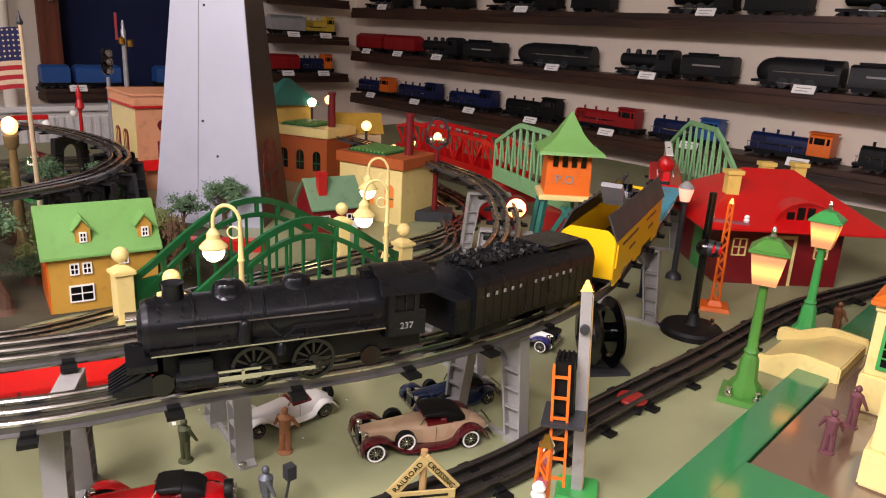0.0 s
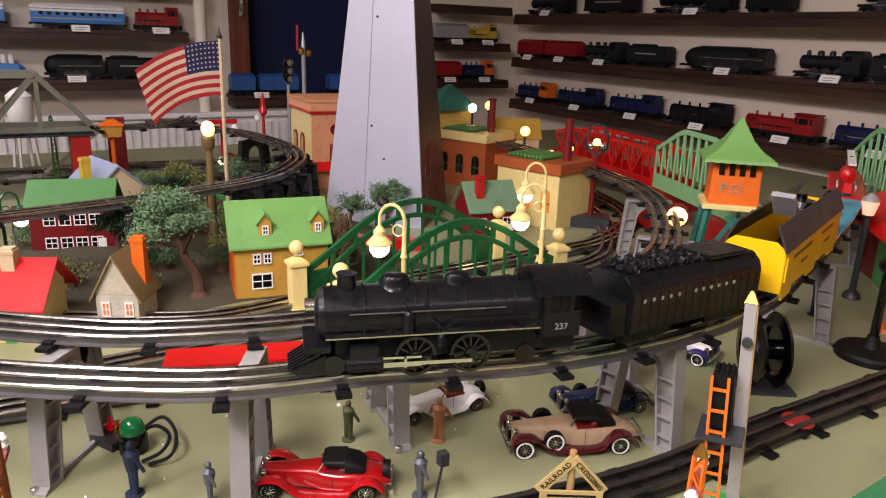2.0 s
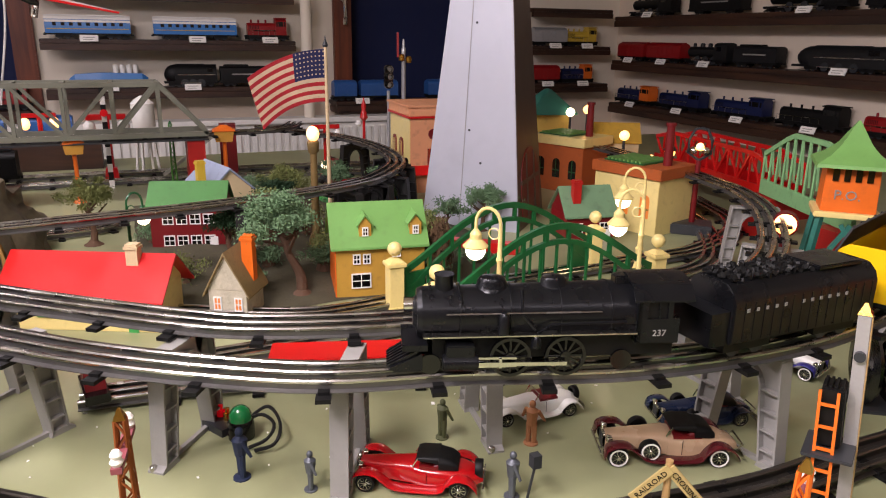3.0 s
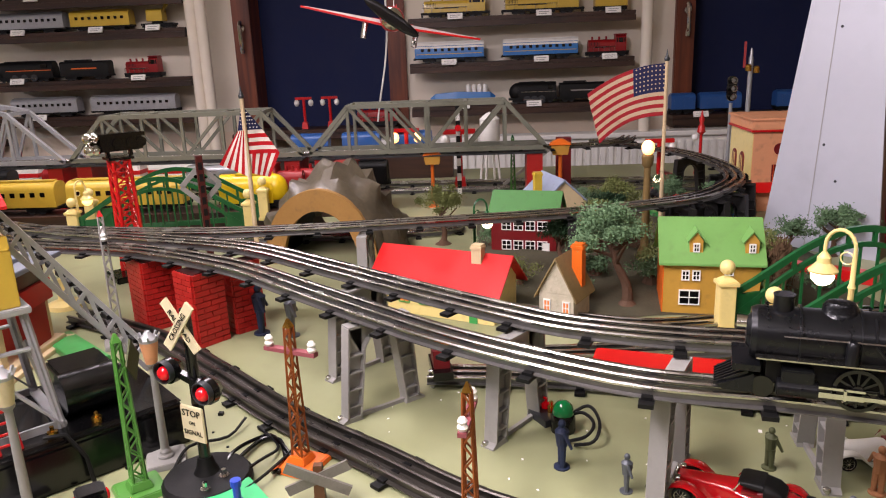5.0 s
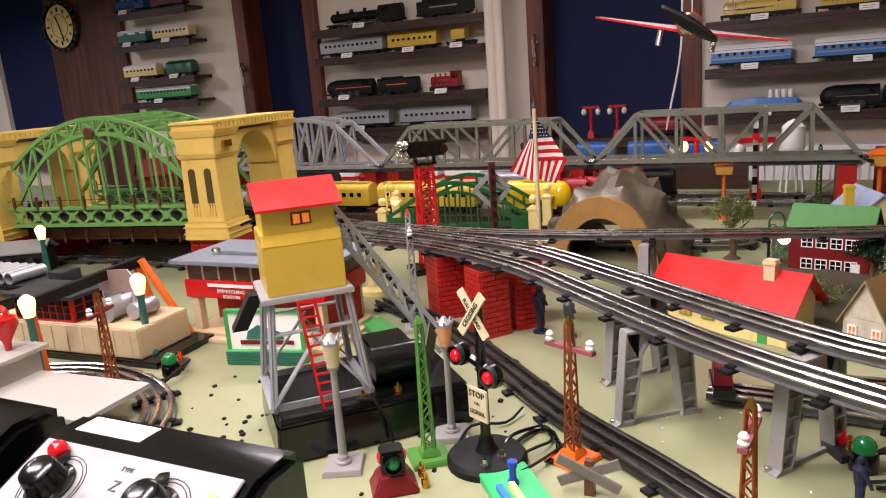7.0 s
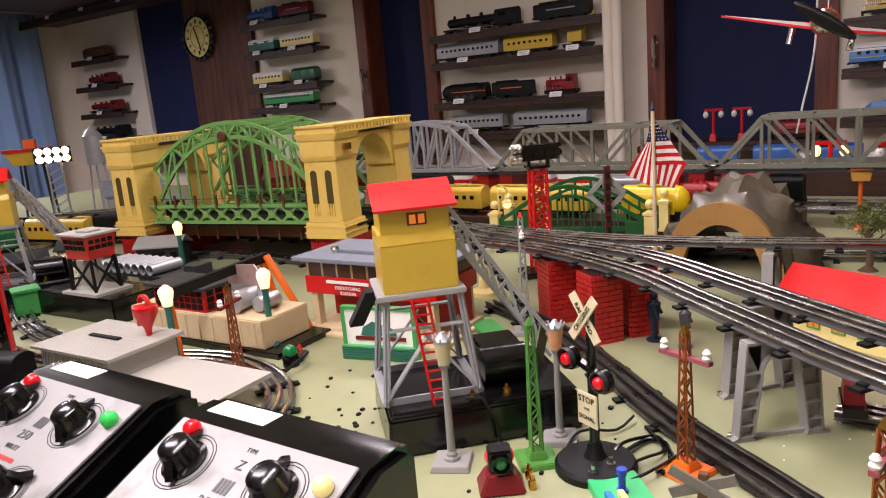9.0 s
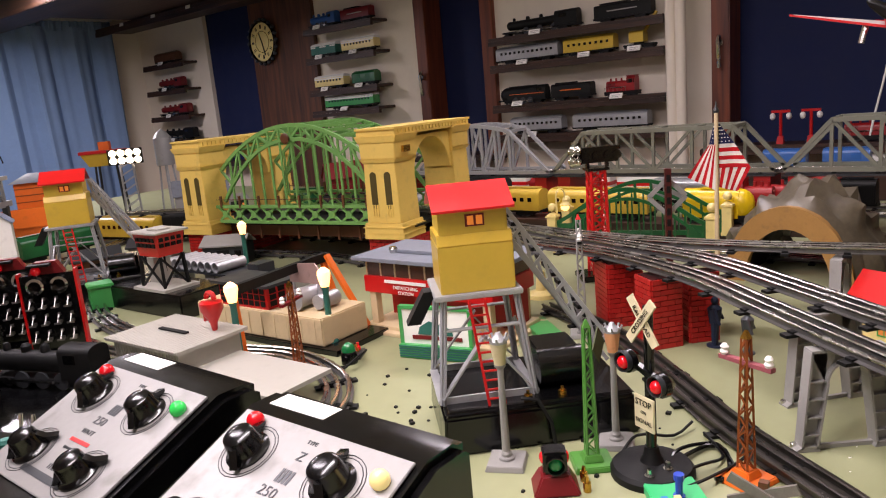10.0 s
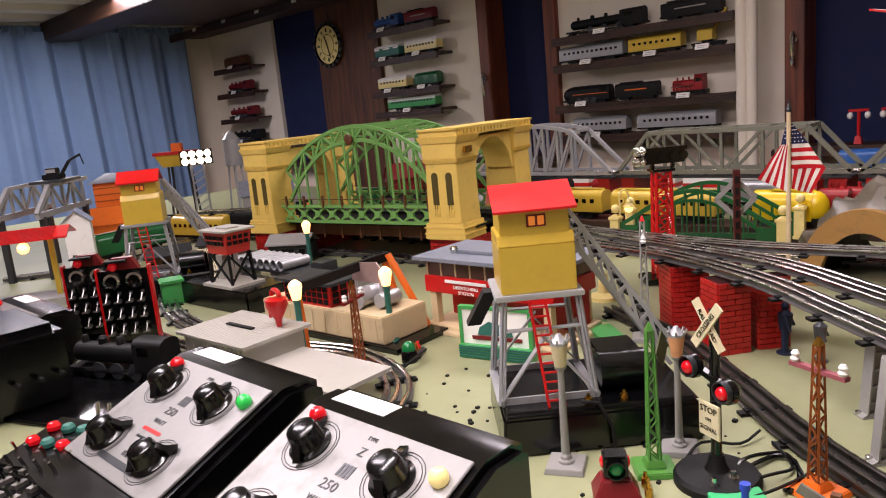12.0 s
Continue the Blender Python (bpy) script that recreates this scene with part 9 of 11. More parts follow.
for r in range(4):
    for c in range(5):
        x, y = -0.045 + r * 0.027, -0.055 + c * 0.025
        B().box(x - 0.008, x + 0.008, y - 0.004, y + 0.004, 0.022, 0.027).part("switch_plate", MATS["worn_steel"], t)
        B().beam((x, y, 0.027), (x + 0.006, y, 0.043), 0.003).part("lever", CHROME, t)

# ---- far left corner: second elevator, shelter, lights ----
coal = [o for o in scene.objects if o.name == "coal_elevator"][0]
copy_thing(coal, pose(-1.172, -2.055, 0, 0, 0, 148) @ Matrix.Scale(1.04, 4))
t = thing("red_roof_shelter", -0.82, -2.352, 0, 150, "long toy platform shelter with red ribbed roof", "toy shelter")
rr = B().prism([(-0.06, 0.165), (0, 0.185), (0.06, 0.165), (0.06, 0.169), (0, 0.19), (-0.06, 0.169)], -0.2, 0.18, pose(0, 0, 0, 0, 0, 90))
rr.part("roof", RED, t, "red ribbed roof")
for k in range(9):
    for q in (-1, 1):
        B().beam((-0.19, q * (0.005 + k * 0.0065), 0.1895 - k * 0.0023), (0.17, q * (0.005 + k * 0.0065), 0.1895 - k * 0.0023), 0.002, 0.002).part("roof_rib", RED, t)
for x in (-0.15, 0.0, 0.15):
    B().box(x - 0.006, x + 0.006, -0.006, 0.006, 0, 0.17).part("post", YELLOW, t)
B().box(-0.2, 0.2, -0.06, 0.06, 0, 0.02).part("platform", GREY, t)
B().sph((0.1, -0.05, 0.15), 0.014, 12).part("bulb", GLOW, t)
gable_house(-1.1, -2.51, 155, 0.07, 0.06, 0.17, 0.03, WHITE, MATS["slate_blue_roof"], "white toy lookout house with slate blue roof", ridge="y", nwin=1, door=False)
t = thing("lit_floodlight_tower", -1.8, -3.1, 0, 153, "lattice floodlight tower with eight blazing lamps", "toy tower")
fr = B()
for sx in (-1, 1):
    for sy in (-1, 1):
        fr.beam((sx * 0.03, sy * 0.03, 0), (sx * 0.022, sy * 0.022, 0.255), 0.005)
for k in range(8):
    for s in (-1, 1):
        fr.beam((-0.028, s * 0.027, 0.02 + k * 0.031), (0.028, s * 0.027, 0.051 + k * 0.031), 0.003)
        fr.beam((s * 0.027, -0.028, 0.02 + k * 0.031), (s * 0.027, 0.028, 0.051 + k * 0.031), 0.003)
fr.part("lattice", SILVER, t)
B().box(-0.064, 0.064, -0.01, 0.01, 0.252, 0.312).part("lamp_bank", BLACKM, t)
for r in range(2):
    for c in range(4):
        B().sph((-0.045 + c * 0.03, -0.014, 0.268 + r * 0.029), 0.0135, 12, (1, 0.5, 1)).part("lamp", GLOWW, t, "blazing lamp")
t = thing("yellow_pilot_house", -1.8, -3.25, 0, 140, "yellow toy cabin on dark lattice legs", "toy cabin")
for sx in (-1, 1):
    for sy in (-1, 1):
        B().beam((sx * 0.05, sy * 0.035, 0), (sx * 0.04, sy * 0.028, 0.25), 0.007).part("leg", GUN, t)
B().taper(0.25, 0.3, (0.06, 0.04), (0.085, 0.05)).part("cabin", YELLOW, t)
B().box(-0.09, 0.07, -0.055, 0.055, 0.3, 0.312).part("roof", RED, t)
B().box(-0.02, 0.02, -0.02, 0.02, 0.312, 0.345).part("top_box", ORANGE, t)


t = thing("grey_box_roof_house", -1.43, -3.06, 0, 150, "toy house with orange walls and grey hip roof", "toy house")
B().box(-0.055, 0.055, -0.05, 0.05, 0, 0.235).part("wall", ORANGE, t)
for k in range(9):
    B().box(-0.056, 0.056, -0.0515, -0.05, 0.03 + k * 0.023, 0.033 + k * 0.023).part("plank_line", RUST, t)
B().taper(0.235, 0.265, (0.072, 0.065), (0.015, 0.012)).part("roof", MATS["slate_grey_roof"], t)


def water_tank(x, y, h, r, material, label):
    t = thing("toy_water_tank", x, y, 0, 20, label, "toy water tank", "toy water tanks")
    for k in range(4):
        a = radians(45 + 90 * k)
        B().beam((r * 1.1 * math.cos(a), r * 1.1 * math.sin(a), 0), (r * 0.7 * math.cos(a), r * 0.7 * math.sin(a), h * 0.6), r * 0.2).part("leg", material, t)
    B().lathe([(r, h * 0.6), (r * 1.02, h * 0.62), (r, h * 0.9), (r * 1.05, h * 0.9), (r * 0.5, h * 0.97), (r * 0.05, h)], 20).part("tank", material, t)


water_tank(-2.0, -3.155, 0.375, 0.036, SILVER, "silver toy water tank on four legs")
water_tank(-2.62, -0.33, 0.215, 0.03, WHITE, "white toy water tank on four legs")

# far train, cars and clutter behind the big bridge
for k, (x, y, kind, col) in enumerate(((-1.6, -2.75, "coach", "yellow"), (-1.75, -2.45, "boxcab", "red"), (-2.15, -2.2, "boxcab", "gun"), (-2.2, -1.9, "coach", "silver"), (-2.25, -2.6, "boxcab", "green"), (-1.5, -3.0, "boxcab", "black"))):
    shelf_train(kind, col, 0.27, pose(x, y, 0.0, 0, 0, 100 + 5 * k) @ Matrix.Scale(1.1, 4))
for x, y, w, h, m_, lab in ((-1.95, -2.85, 0.2, 0.12, MATS["slate_grey_roof"], "grey"), (-2.3, -2.35, 0.22, 0.14, DKRED, "dark red"), (-1.35, -2.95, 0.14, 0.1, ORANGE, "orange")):
    gable_house(x, y, 150, w, 0.12, h, 0.05, GREY if lab == "grey" else m_, m_, lab + " toy shed at the back of the layout", nwin=3)
t = thing("dark_toy_crane", -1.13, -2.71, 0.276, 140, "black toy crane with raised lattice boom", "toy crane")
B().box(-0.05, 0.05, -0.066, 0.066, 0, 0.008).part("base_plate", GUN, t)
B().box(-0.03, 0.025, -0.02, 0.02, 0.008, 0.024).box(-0.02, 0.012, -0.016, 0.016, 0.024, 0.042).part("cab", BLACKM, t, bevel=0.002)
B().box(-0.018, 0.01, -0.0175, -0.016, 0.028, 0.038).part("cab_window", GREY, t)
B().beam((0.02, 0, 0.02), (0.05, 0, 0.06), 0.008).beam((0.05, 0, 0.06), (0.085, 0, 0.075), 0.006).part("boom", BLACKM, t)
B().beam((0.083, 0, 0.075), (0.09, 0, 0.045), 0.003).part("hook_line", BLACKM, t)
for x, y in ((-1.085, -1.945),):
    t = thing("green_supply_box", x, y, 0, 70, "green toy supply box with lid", "toy box")
    B().box(-0.028, 0.028, -0.024, 0.024, 0, 0.05).part("box", GREEN, t, bevel=0.002)
    B().box(-0.031, 0.031, -0.027, 0.027, 0.05, 0.057).part("lid", GREEN, t, bevel=0.002)


# ---- grey truss bridges at the back ----
def big_truss(y0, y1, x, z0, z1, material, label, n=6, bow=0.0):
    t = thing("grey_truss_bridge", x, (y0 + y1) / 2, 0, 0, label, "toy truss bridge", "grey truss bridges")
    h = (y1 - y0) / 2
    b = 0.011
    for dx in (-0.05, 0.05):
        B().beam((dx, -h, z0), (dx, h, z0), b, 0.011).part("bottom_chord", material, t)
        i0 = -h + (z1 - z0) * 0.9
        def zt(y):
            return z1 - bow * (y / i0) ** 2

        for k in range(8):
            ya, yb = i0 - k * i0 / 4, i0 - (k + 1) * i0 / 4
            B().beam((dx, ya, zt(ya)), (dx, yb, zt(yb)), b, b).part("top_chord", material, t)
        for s in (-1, 1):
            B().beam((dx, s * h, z0), (dx, -s * i0, z1 - bow), b, b * 0.9).part("end_post", material, t)
        step = -2 * i0 / n
        for k in range(n + 1):
            y = i0 + k * step
            B().beam((dx, y, z0), (dx, y, zt(y)), b * 0.7, b * 0.7).part("post", material, t)
            if k < n:
                up_ = k >= n / 2
                B().beam((dx, y, zt(y) if not up_ else z0), (dx, y + step, z0 if not up_ else zt(y + step)), b * 0.6, b * 0.7).part("diagonal", material, t)
    i0 = -h + (z1 - z0) * 0.9
    for k in range(n + 1):
        y = i0 + k * (-2 * i0 / n)
        B().beam((-0.05, y, z1 - bow * (y / i0) ** 2), (0.05, y, z1 - bow * (y / i0) ** 2), b * 0.8).part("top_strut", material, t)
    B().box(-0.055, 0.055, -h, h, z0 - 0.016, z0 - 0.012).part("deck", GUN, t)
    for s in (-1, 1):
        B().box(-0.05, 0.05, s * (h - 0.03) - 0.02, s * (h - 0.03) + 0.02, 0, z0 - 0.016).part("pier", MATS["red_brick_plastic"], t, "red brick pier")
    return t


GIRDER = mat("olive_grey_paint", "77786a", 0.45, 0.2, 0.12, 24, 0.08, grime=0.2)
big_truss(-0.8, -0.19, -2.3, 0.152, 0.268, GIRDER, "olive grey toy truss bridge on brick piers", 4)
big_truss(-1.44, -0.82, -2.3, 0.152, 0.262, GIRDER, "olive grey toy truss bridge on brick piers", 4)
big_truss(-2.05, -1.46, -2.3, 0.15, 0.3, SILVER, "silver toy bowstring truss bridge on brick piers", 6, 0.022)
t = thing("silver_lift_bridge", -1.09, -2.75, 0, 47, "silver toy girder bridge with black crane beside it", "toy truss bridge")
for dy in (-0.06, 0.06):
    B().beam((-0.2, dy, 0.19), (0.16, dy, 0.19), 0.012, 0.018).part("bottom_chord", SILVER, t)
    B().beam((-0.2, dy, 0.27), (0.06, dy, 0.27), 0.012, 0.012).part("top_chord", SILVER, t)
    B().beam((0.06, dy, 0.27), (0.16, dy, 0.195), 0.012, 0.012).part("end_post", SILVER, t)
    for k in range(4):
        x = -0.16 + k * 0.07
        B().beam((x, dy, 0.19), (x, dy, 0.27), 0.008).part("post", SILVER, t)
        B().beam((x, dy, 0.27 if k % 2 else 0.19), (x + 0.07, dy, 0.19 if k % 2 else 0.27), 0.007).part("diagonal", SILVER, t)
for sx in (-0.16, 0.13):
    for sy in (-0.06, 0.06):
        B().box(sx - 0.008, sx + 0.008, sy - 0.008, sy + 0.008, 0, 0.185).part("leg", GUN, t)
slab_line = track(up([(-2.3, -2.1), (-2.3, -1.4), (-2.3, -0.8), (-2.3, -0.16), (-2.35, 0.0), (-2.46, 0.06)], 0.137), "elevated track on the grey truss bridges")
t = thing("raised_roadbed", -2.12, -1.2, 0, 0, "low raised wooden roadbed carrying the yellow train", "roadbed")
B().box(-0.05, 0.05, -0.62, 0.42, 0, 0.04).part("board", DKWOOD, t)
for k, (y, L) in enumerate(((-1.55, 0.3), (-1.23, 0.3))):
    shelf_train("coach", "yellow", L, pose(-2.12, y, 0.04, 0, 0, 90))
shelf_train("stream", "lemon", 0.17, pose(-2.12, -0.913, 0.04, 0, 0, -90))
shelf_train("switcher", "red", 0.1, pose(-2.2, -0.855, 0.05, 0, 0, -90))
shelf_train("switcher", "red", 0.2, pose(-2.22, -0.76, 0.05, 0, 0, 80))
t = thing("raised_roadbed", -2.22, -0.76, 0, 0, "low raised wooden roadbed under a red engine", "roadbed")
B().box(-0.045, 0.045, -0.16, 0.16, 0, 0.05).part("board", DKWOOD, t)
br = [o for o in scene.objects if o.name == "arched_toy_bridge"][0]
copy_thing(br, pose(-1.95, -1.06, 0.02, 0, 0, 4))
gooseneck(-1.87, -1.22, 160, CREAM, 0.16, GLOW)


# ---- lamps and signals behind the village ----
def box_lamp(x, y, h, label):
    t = thing("orange_box_lamp", x, y, 0, facing(x, y), label, "toy lamp", "orange box lamps")
    s = h / 0.15
    M = Matrix.Scale(s, 4)
    B().lathe([(0.015, 0), (0.012, 0.006), (0.005, 0.01), (0.0045, 0.11), (0.009, 0.114)], 12).move(M).part("post", ORANGE, t)
    B().taper(0.114, 0.138, (0.018, 0.018), (0.022, 0.022)).move(M).part("box", mat("honey_paint", "cf9a45", 0.5, 0, 0.1, 30, 0.08), t, bevel=0.001)
    B().taper(0.138, 0.15, (0.026, 0.026), (0.006, 0.006)).move(M).part("roof", ORANGE, t, bevel=0.001)


box_lamp(-2.3, -0.15, 0.165, "orange toy lamp box on a slim post")
box_lamp(-2.27, -0.485, 0.15, "orange toy lamp box on a slim post")
twin_lamp(-2.5, -0.42, 0.0, 1.35)
twin_lamp(-2.4, 0.13, 0.0, 1.1)
twin_lamp(-2.75, -0.6, 0.0, 1.22, GLOW)
t = thing("three_lens_signal", -2.648, 0.396, 0, facing(-2.648, 0.396, 25), "slim silver signal post with a black three-lens head", "toy signal")
B().lathe([(0.02, 0), (0.018, 0.008), (0.0055, 0.014), (0.005, 0.215)], 12).part("post", SILVER, t)
B().prism([(0.015 * math.cos(radians(a)), 0.258 + (0.022 if a < 180 else -0.022) + 0.015 * math.sin(radians(a))) for a in range(0, 360, 20)], -0.004, 0.004).part("target_board", BLACK, t, "black oval target board")
for k in range(3):
    hd = B().lathe([(0.0095, 0.0), (0.0095, 0.014), (0.0085, 0.014), (0.0085, 0.002), (0.001, 0.001)], 14, pose(0, -0.004, 0.234 + 0.024 * k, 90)).part("lamp_hood", CHROME, t)
    B().sph((0, -0.007, 0.234 + 0.024 * k), 0.007, 10).part("lens", GREY, hd)
t = thing("upright_semaphore", -2.632, 0.441, 0, facing(-2.632, 0.441), "slim silver semaphore post with red blade held upright", "toy signal")
B().lathe([(0.02, 0), (0.018, 0.008), (0.0075, 0.014), (0.0065, 0.31), (0.0065, 0.345), (0.004, 0.35), (0.004, 0.362), (0.0015, 0.373)], 12).part("post", SILVER, t)
B().box(-0.021, -0.014, -0.006, -0.003, 0.318, 0.392).part("blade", MATS["dull_red_enamel"], t, "red semaphore blade")
B().lathe([(0.009, 0), (0.009, 0.016), (0.005, 0.02)], 12, pose(-0.006, -0.006, 0.308)).lathe([(0.009, 0), (0.009, 0.016), (0.005, 0.02)], 12, pose(0.016, -0.006, 0.302)).part("lamp_box", BRASS, t, "brass lamp")
t = thing("red_lamp_post", -2.67, 0.32, 0, 0, "slim red toy lamp post with red finial and white globe", "toy street lamp")
B().lathe([(0.018, 0), (0.016, 0.008), (0.005, 0.014), (0.0045, 0.12), (0.013, 0.13), (0.01, 0.145), (0.006, 0.155), (0.009, 0.168), (0.004, 0.18), (0.001, 0.195)], 12).part("post", RED, t)
B().sph((-0.012, -0.014, 0.112), 0.011, 12).part("globe", WHITE, t, "unlit white globe")
t = thing("globe_street_lamp", -1.72, -0.055, 0, 0, "brown column lamp with warm glowing globe", "toy street lamp")
B().lathe([(0.016, 0), (0.013, 0.02), (0.008, 0.03), (0.007, 0.09), (0.006, 0.176), (0.01, 0.181), (0.011, 0.197), (0.009, 0.2)], 14).part("column", mat("bronze_paint", "7d6740", 0.5, 0.3, 0.2, 40, 0.1), t)
B().sph((0, 0, 0.2125), 0.0115, 14, (1, 1, 1.2)).part("globe", GLOW, t, "glowing globe")
t = thing("striped_semaphore", -2.42, -0.42, 0, facing(-2.42, -0.42), "black and white striped toy semaphore arm", "toy signal")
for k in range(12):
    B().box(-0.006, 0.006, -0.004, 0.004, k * 0.021, k * 0.021 + 0.021).part("stripe_band", BLACKM if k % 2 else WHITE, t)
B().lathe([(0.009, 0.004), (0.009, 0), (0.006, -0.002)], 14, pose(0, -0.005, 0.19, 90)).part("red_lamp", REDLENS, t)
t = thing("brick_gate_tower", -2.5, -0.12, 0, facing(-2.5, -0.12), "dark red toy gate tower with pale barrier", "toy gate")
B().box(-0.022, 0.022, -0.022, 0.022, 0, 0.145).part("tower", DKRED, t)
B().beam((0, -0.03, 0.145), (-0.17, -0.06, 0.02), 0.008).part("barrier_arm", PALE, t)
lattice_pole(-2.4, -0.27, 0.16, MATS["leaf_green_enamel"], DKGREEN, 10, False, DKGREEN, "green lattice signal tower")
t = thing("green_signal_base", -2.12, 0.08, 0, 10, "bright green toy base with maroon signal post", "toy signal")
B().box(-0.05, 0.05, -0.05, 0.05, 0, 0.016).part("base", GREEN, t, bevel=0.002)
B().cyl((0, 0, 0.016), (0, 0, 0.1), 0.008).box(-0.03, 0.03, -0.006, 0.006, 0.09, 0.1).part("post", DKRED, t)
B().sph((-0.026, -0.01, 0.08), 0.01, 10).part("bulb", GLOWW, t)
for k in range(8):
    x, y = -2.05 - 0.09 * (k % 4), 0.02 + 0.1 * (k // 4) - 0.03 * k
    t = thing("toy_motor_car", x, y + 0.2, 0, 40 * k, "small %s toy motor car on the layout" % ("blue", "green", "red", "dark")[k % 4], "toy car", "small toy cars")
    B().prism([(-0.03, 0.004), (0.03, 0.004), (0.03, 0.012), (0.014, 0.015), (0.008, 0.024), (-0.014, 0.024), (-0.02, 0.015), (-0.03, 0.014)], -0.012, 0.012).part("body", (LTBLUE, GREEN, RED, GUN)[k % 4], t, bevel=0.002)
    for s in (-1, 1):
        for wx in (-0.018, 0.018):
            B().cyl((wx, s * 0.009, 0.005), (wx, s * 0.0125, 0.005), 0.005, n=10).part("wheel", BLACKM, t)

t = thing("red_base_strip", -1.613, 0.203, 0, 53.5, "long low red toy base strip beside the grey tower", "toy base")
B().box(-0.1, 0.1, -0.012, 0.012, 0, 0.02).part("strip", RED, t, bevel=0.001)
t = thing("steel_washer", -0.83, 0.145, 0, 0, "small steel lock washer lying on the tabletop", "washer")
B().ring((0, 0, 0.0012), 0.0062, 0.0012, 20, 6).part("ring", GUN, t)
fl = B()
rnd = random.Random(17)
for k in range(60):
    x, y = rnd.uniform(-1.25, -0.85), rnd.uniform(-0.6, 0.12)
    a, q = rnd.uniform(0, 6.28), rnd.uniform(0.0012, 0.0042) if k % 5 == 0 else rnd.uniform(0.0006, 0.0018)
    fl.box(-q, q, -q * 0.6, q * 0.6, 0.0, 0.0006, pose(x, y, 0.0002, 0, 0, math.degrees(a)))
tagged(fl.part("paint_flakes", PAPER), "scattered white paint flakes on the tabletop", "debris", kind="stuff")
t = thing("diamond_signal", -1.726, -0.885, 0, facing(-1.726, -0.885, 8), "grey open diamond signal frame on a maroon lattice post", "toy signal")
B().box(-0.006, 0.006, -0.006, 0.006, 0, 0.222).part("post", mat("maroon_lattice_paint", "4a1a16", 0.5, 0, 0.25, 50, 0.1), t)
for k in range(9):
    for q in (-1, 1):
        B().box(-0.0035, 0.0035, q * 0.0062 - 0.0004, q * 0.0062 + 0.0004, 0.02 + k * 0.022, 0.034 + k * 0.022).part("lattice_gap", BLACKM, t)
for a, b in (((0, 0.036), (0.036, 0)), ((0.036, 0), (0, -0.036)), ((0, -0.036), (-0.036, 0)), ((-0.036, 0), (0, 0.036))):
    B().beam((a[0], 0.009, 0.165 + a[1]), (b[0], 0.009, 0.165 + b[1]), 0.003, 0.009).part("frame_bar", GREY, t, "grey frame bar")

# ---- hanging aeroplane ----
t = thing("toy_aeroplane", -1.755, -0.51, 0.452, 100, "red toy aeroplane with silver wings hanging on a string", "toy aeroplane")
t.matrix_basis = pose(-1.755, -0.51, 0.452, 0, 12, 96) @ Matrix.Scale(1.02, 4)
ALU = mat("silver_wing_paint", "c9c4c2", 0.35, 0.3, 0.1, 24, 0.05)
B().lathe([(0.012, -0.03), (0.02, -0.02), (0.022, 0.0), (0.018, 0.06), (0.008, 0.15), (0.003, 0.16)], 16, pose(0, 0, 0, -90)).part("fuselage", RED, t)
B().lathe([(0.006, 0), (0.014, 0.006), (0.019, 0.014)], 16, pose(0, -0.045, 0, -90)).part("cowling", CHROME, t)
for s in (-1, 1):
    B()._put([(s * 0.012, -0.012, -0.012), (s * 0.155, 0.0, -0.006), (s * 0.155, 0.018, -0.006), (s * 0.012, 0.045, -0.012), (s * 0.012, -0.012, -0.004), (s * 0.155, 0.002, -0.004), (s * 0.155, 0.016, -0.004), (s * 0.012, 0.045, -0.006)],
             [(0, 1, 2, 3), (7, 6, 5, 4), (0, 4, 5, 1), (1, 5, 6, 2), (2, 6, 7, 3), (3, 7, 4, 0)]).part("wing", ALU, t, "silver wing with red underside")
    B()._put([(s * 0.012, -0.016, -0.014), (s * 0.16, -0.002, -0.0075), (s * 0.16, 0.004, -0.0075), (s * 0.012, 0.0, -0.014), (s * 0.012, -0.016, -0.01), (s * 0.16, -0.002, -0.0045), (s * 0.16, 0.004, -0.0045), (s * 0.012, 0.0, -0.01)],
             [(0, 1, 2, 3), (7, 6, 5, 4), (0, 4, 5, 1), (1, 5, 6, 2), (2, 6, 7, 3), (3, 7, 4, 0)]).part("leading_edge", RED, t)
    B().cyl((s * 0.045, 0.0, -0.008), (s * 0.045, -0.004, -0.04), 0.005).part("landing_leg", CHROME, t)
pr = B().sph((0, 0, 0), 1, 14).move(pose(0, -0.05, 0, 0, 24) @ Matrix.Diagonal((0.055, 0.002, 0.011, 1)))
pr.part("propeller", BLACK, t, "black propeller")
B().box(-0.04, 0.04, 0.135, 0.155, 0.0, 0.003).prism([(0.0, 0.0), (0.002, 0.0), (0.002, 0.035), (0.0, 0.035)], 0.135, 0.155).part("tail_plane", RED, t)
B().tube([(0, 0.02, 0.02), (-0.08, 0.02, 0.4), (-0.168, 0.02, 0.812)], 0.0008, 5).part("hanging_string", WHITE, t)
tagged(B().tube(spline([(-3.16, -0.69, 1.26), (-3.16, -0.695, 0.6), (-3.16, -0.702, 0.41), (-3.16, -0.735, 0.23), (-3.165, -0.75, 0.15)], 0.04), 0.0035, 8).part("white_cable", WHITE), "white lamp cable hanging before the dark window", "cable")

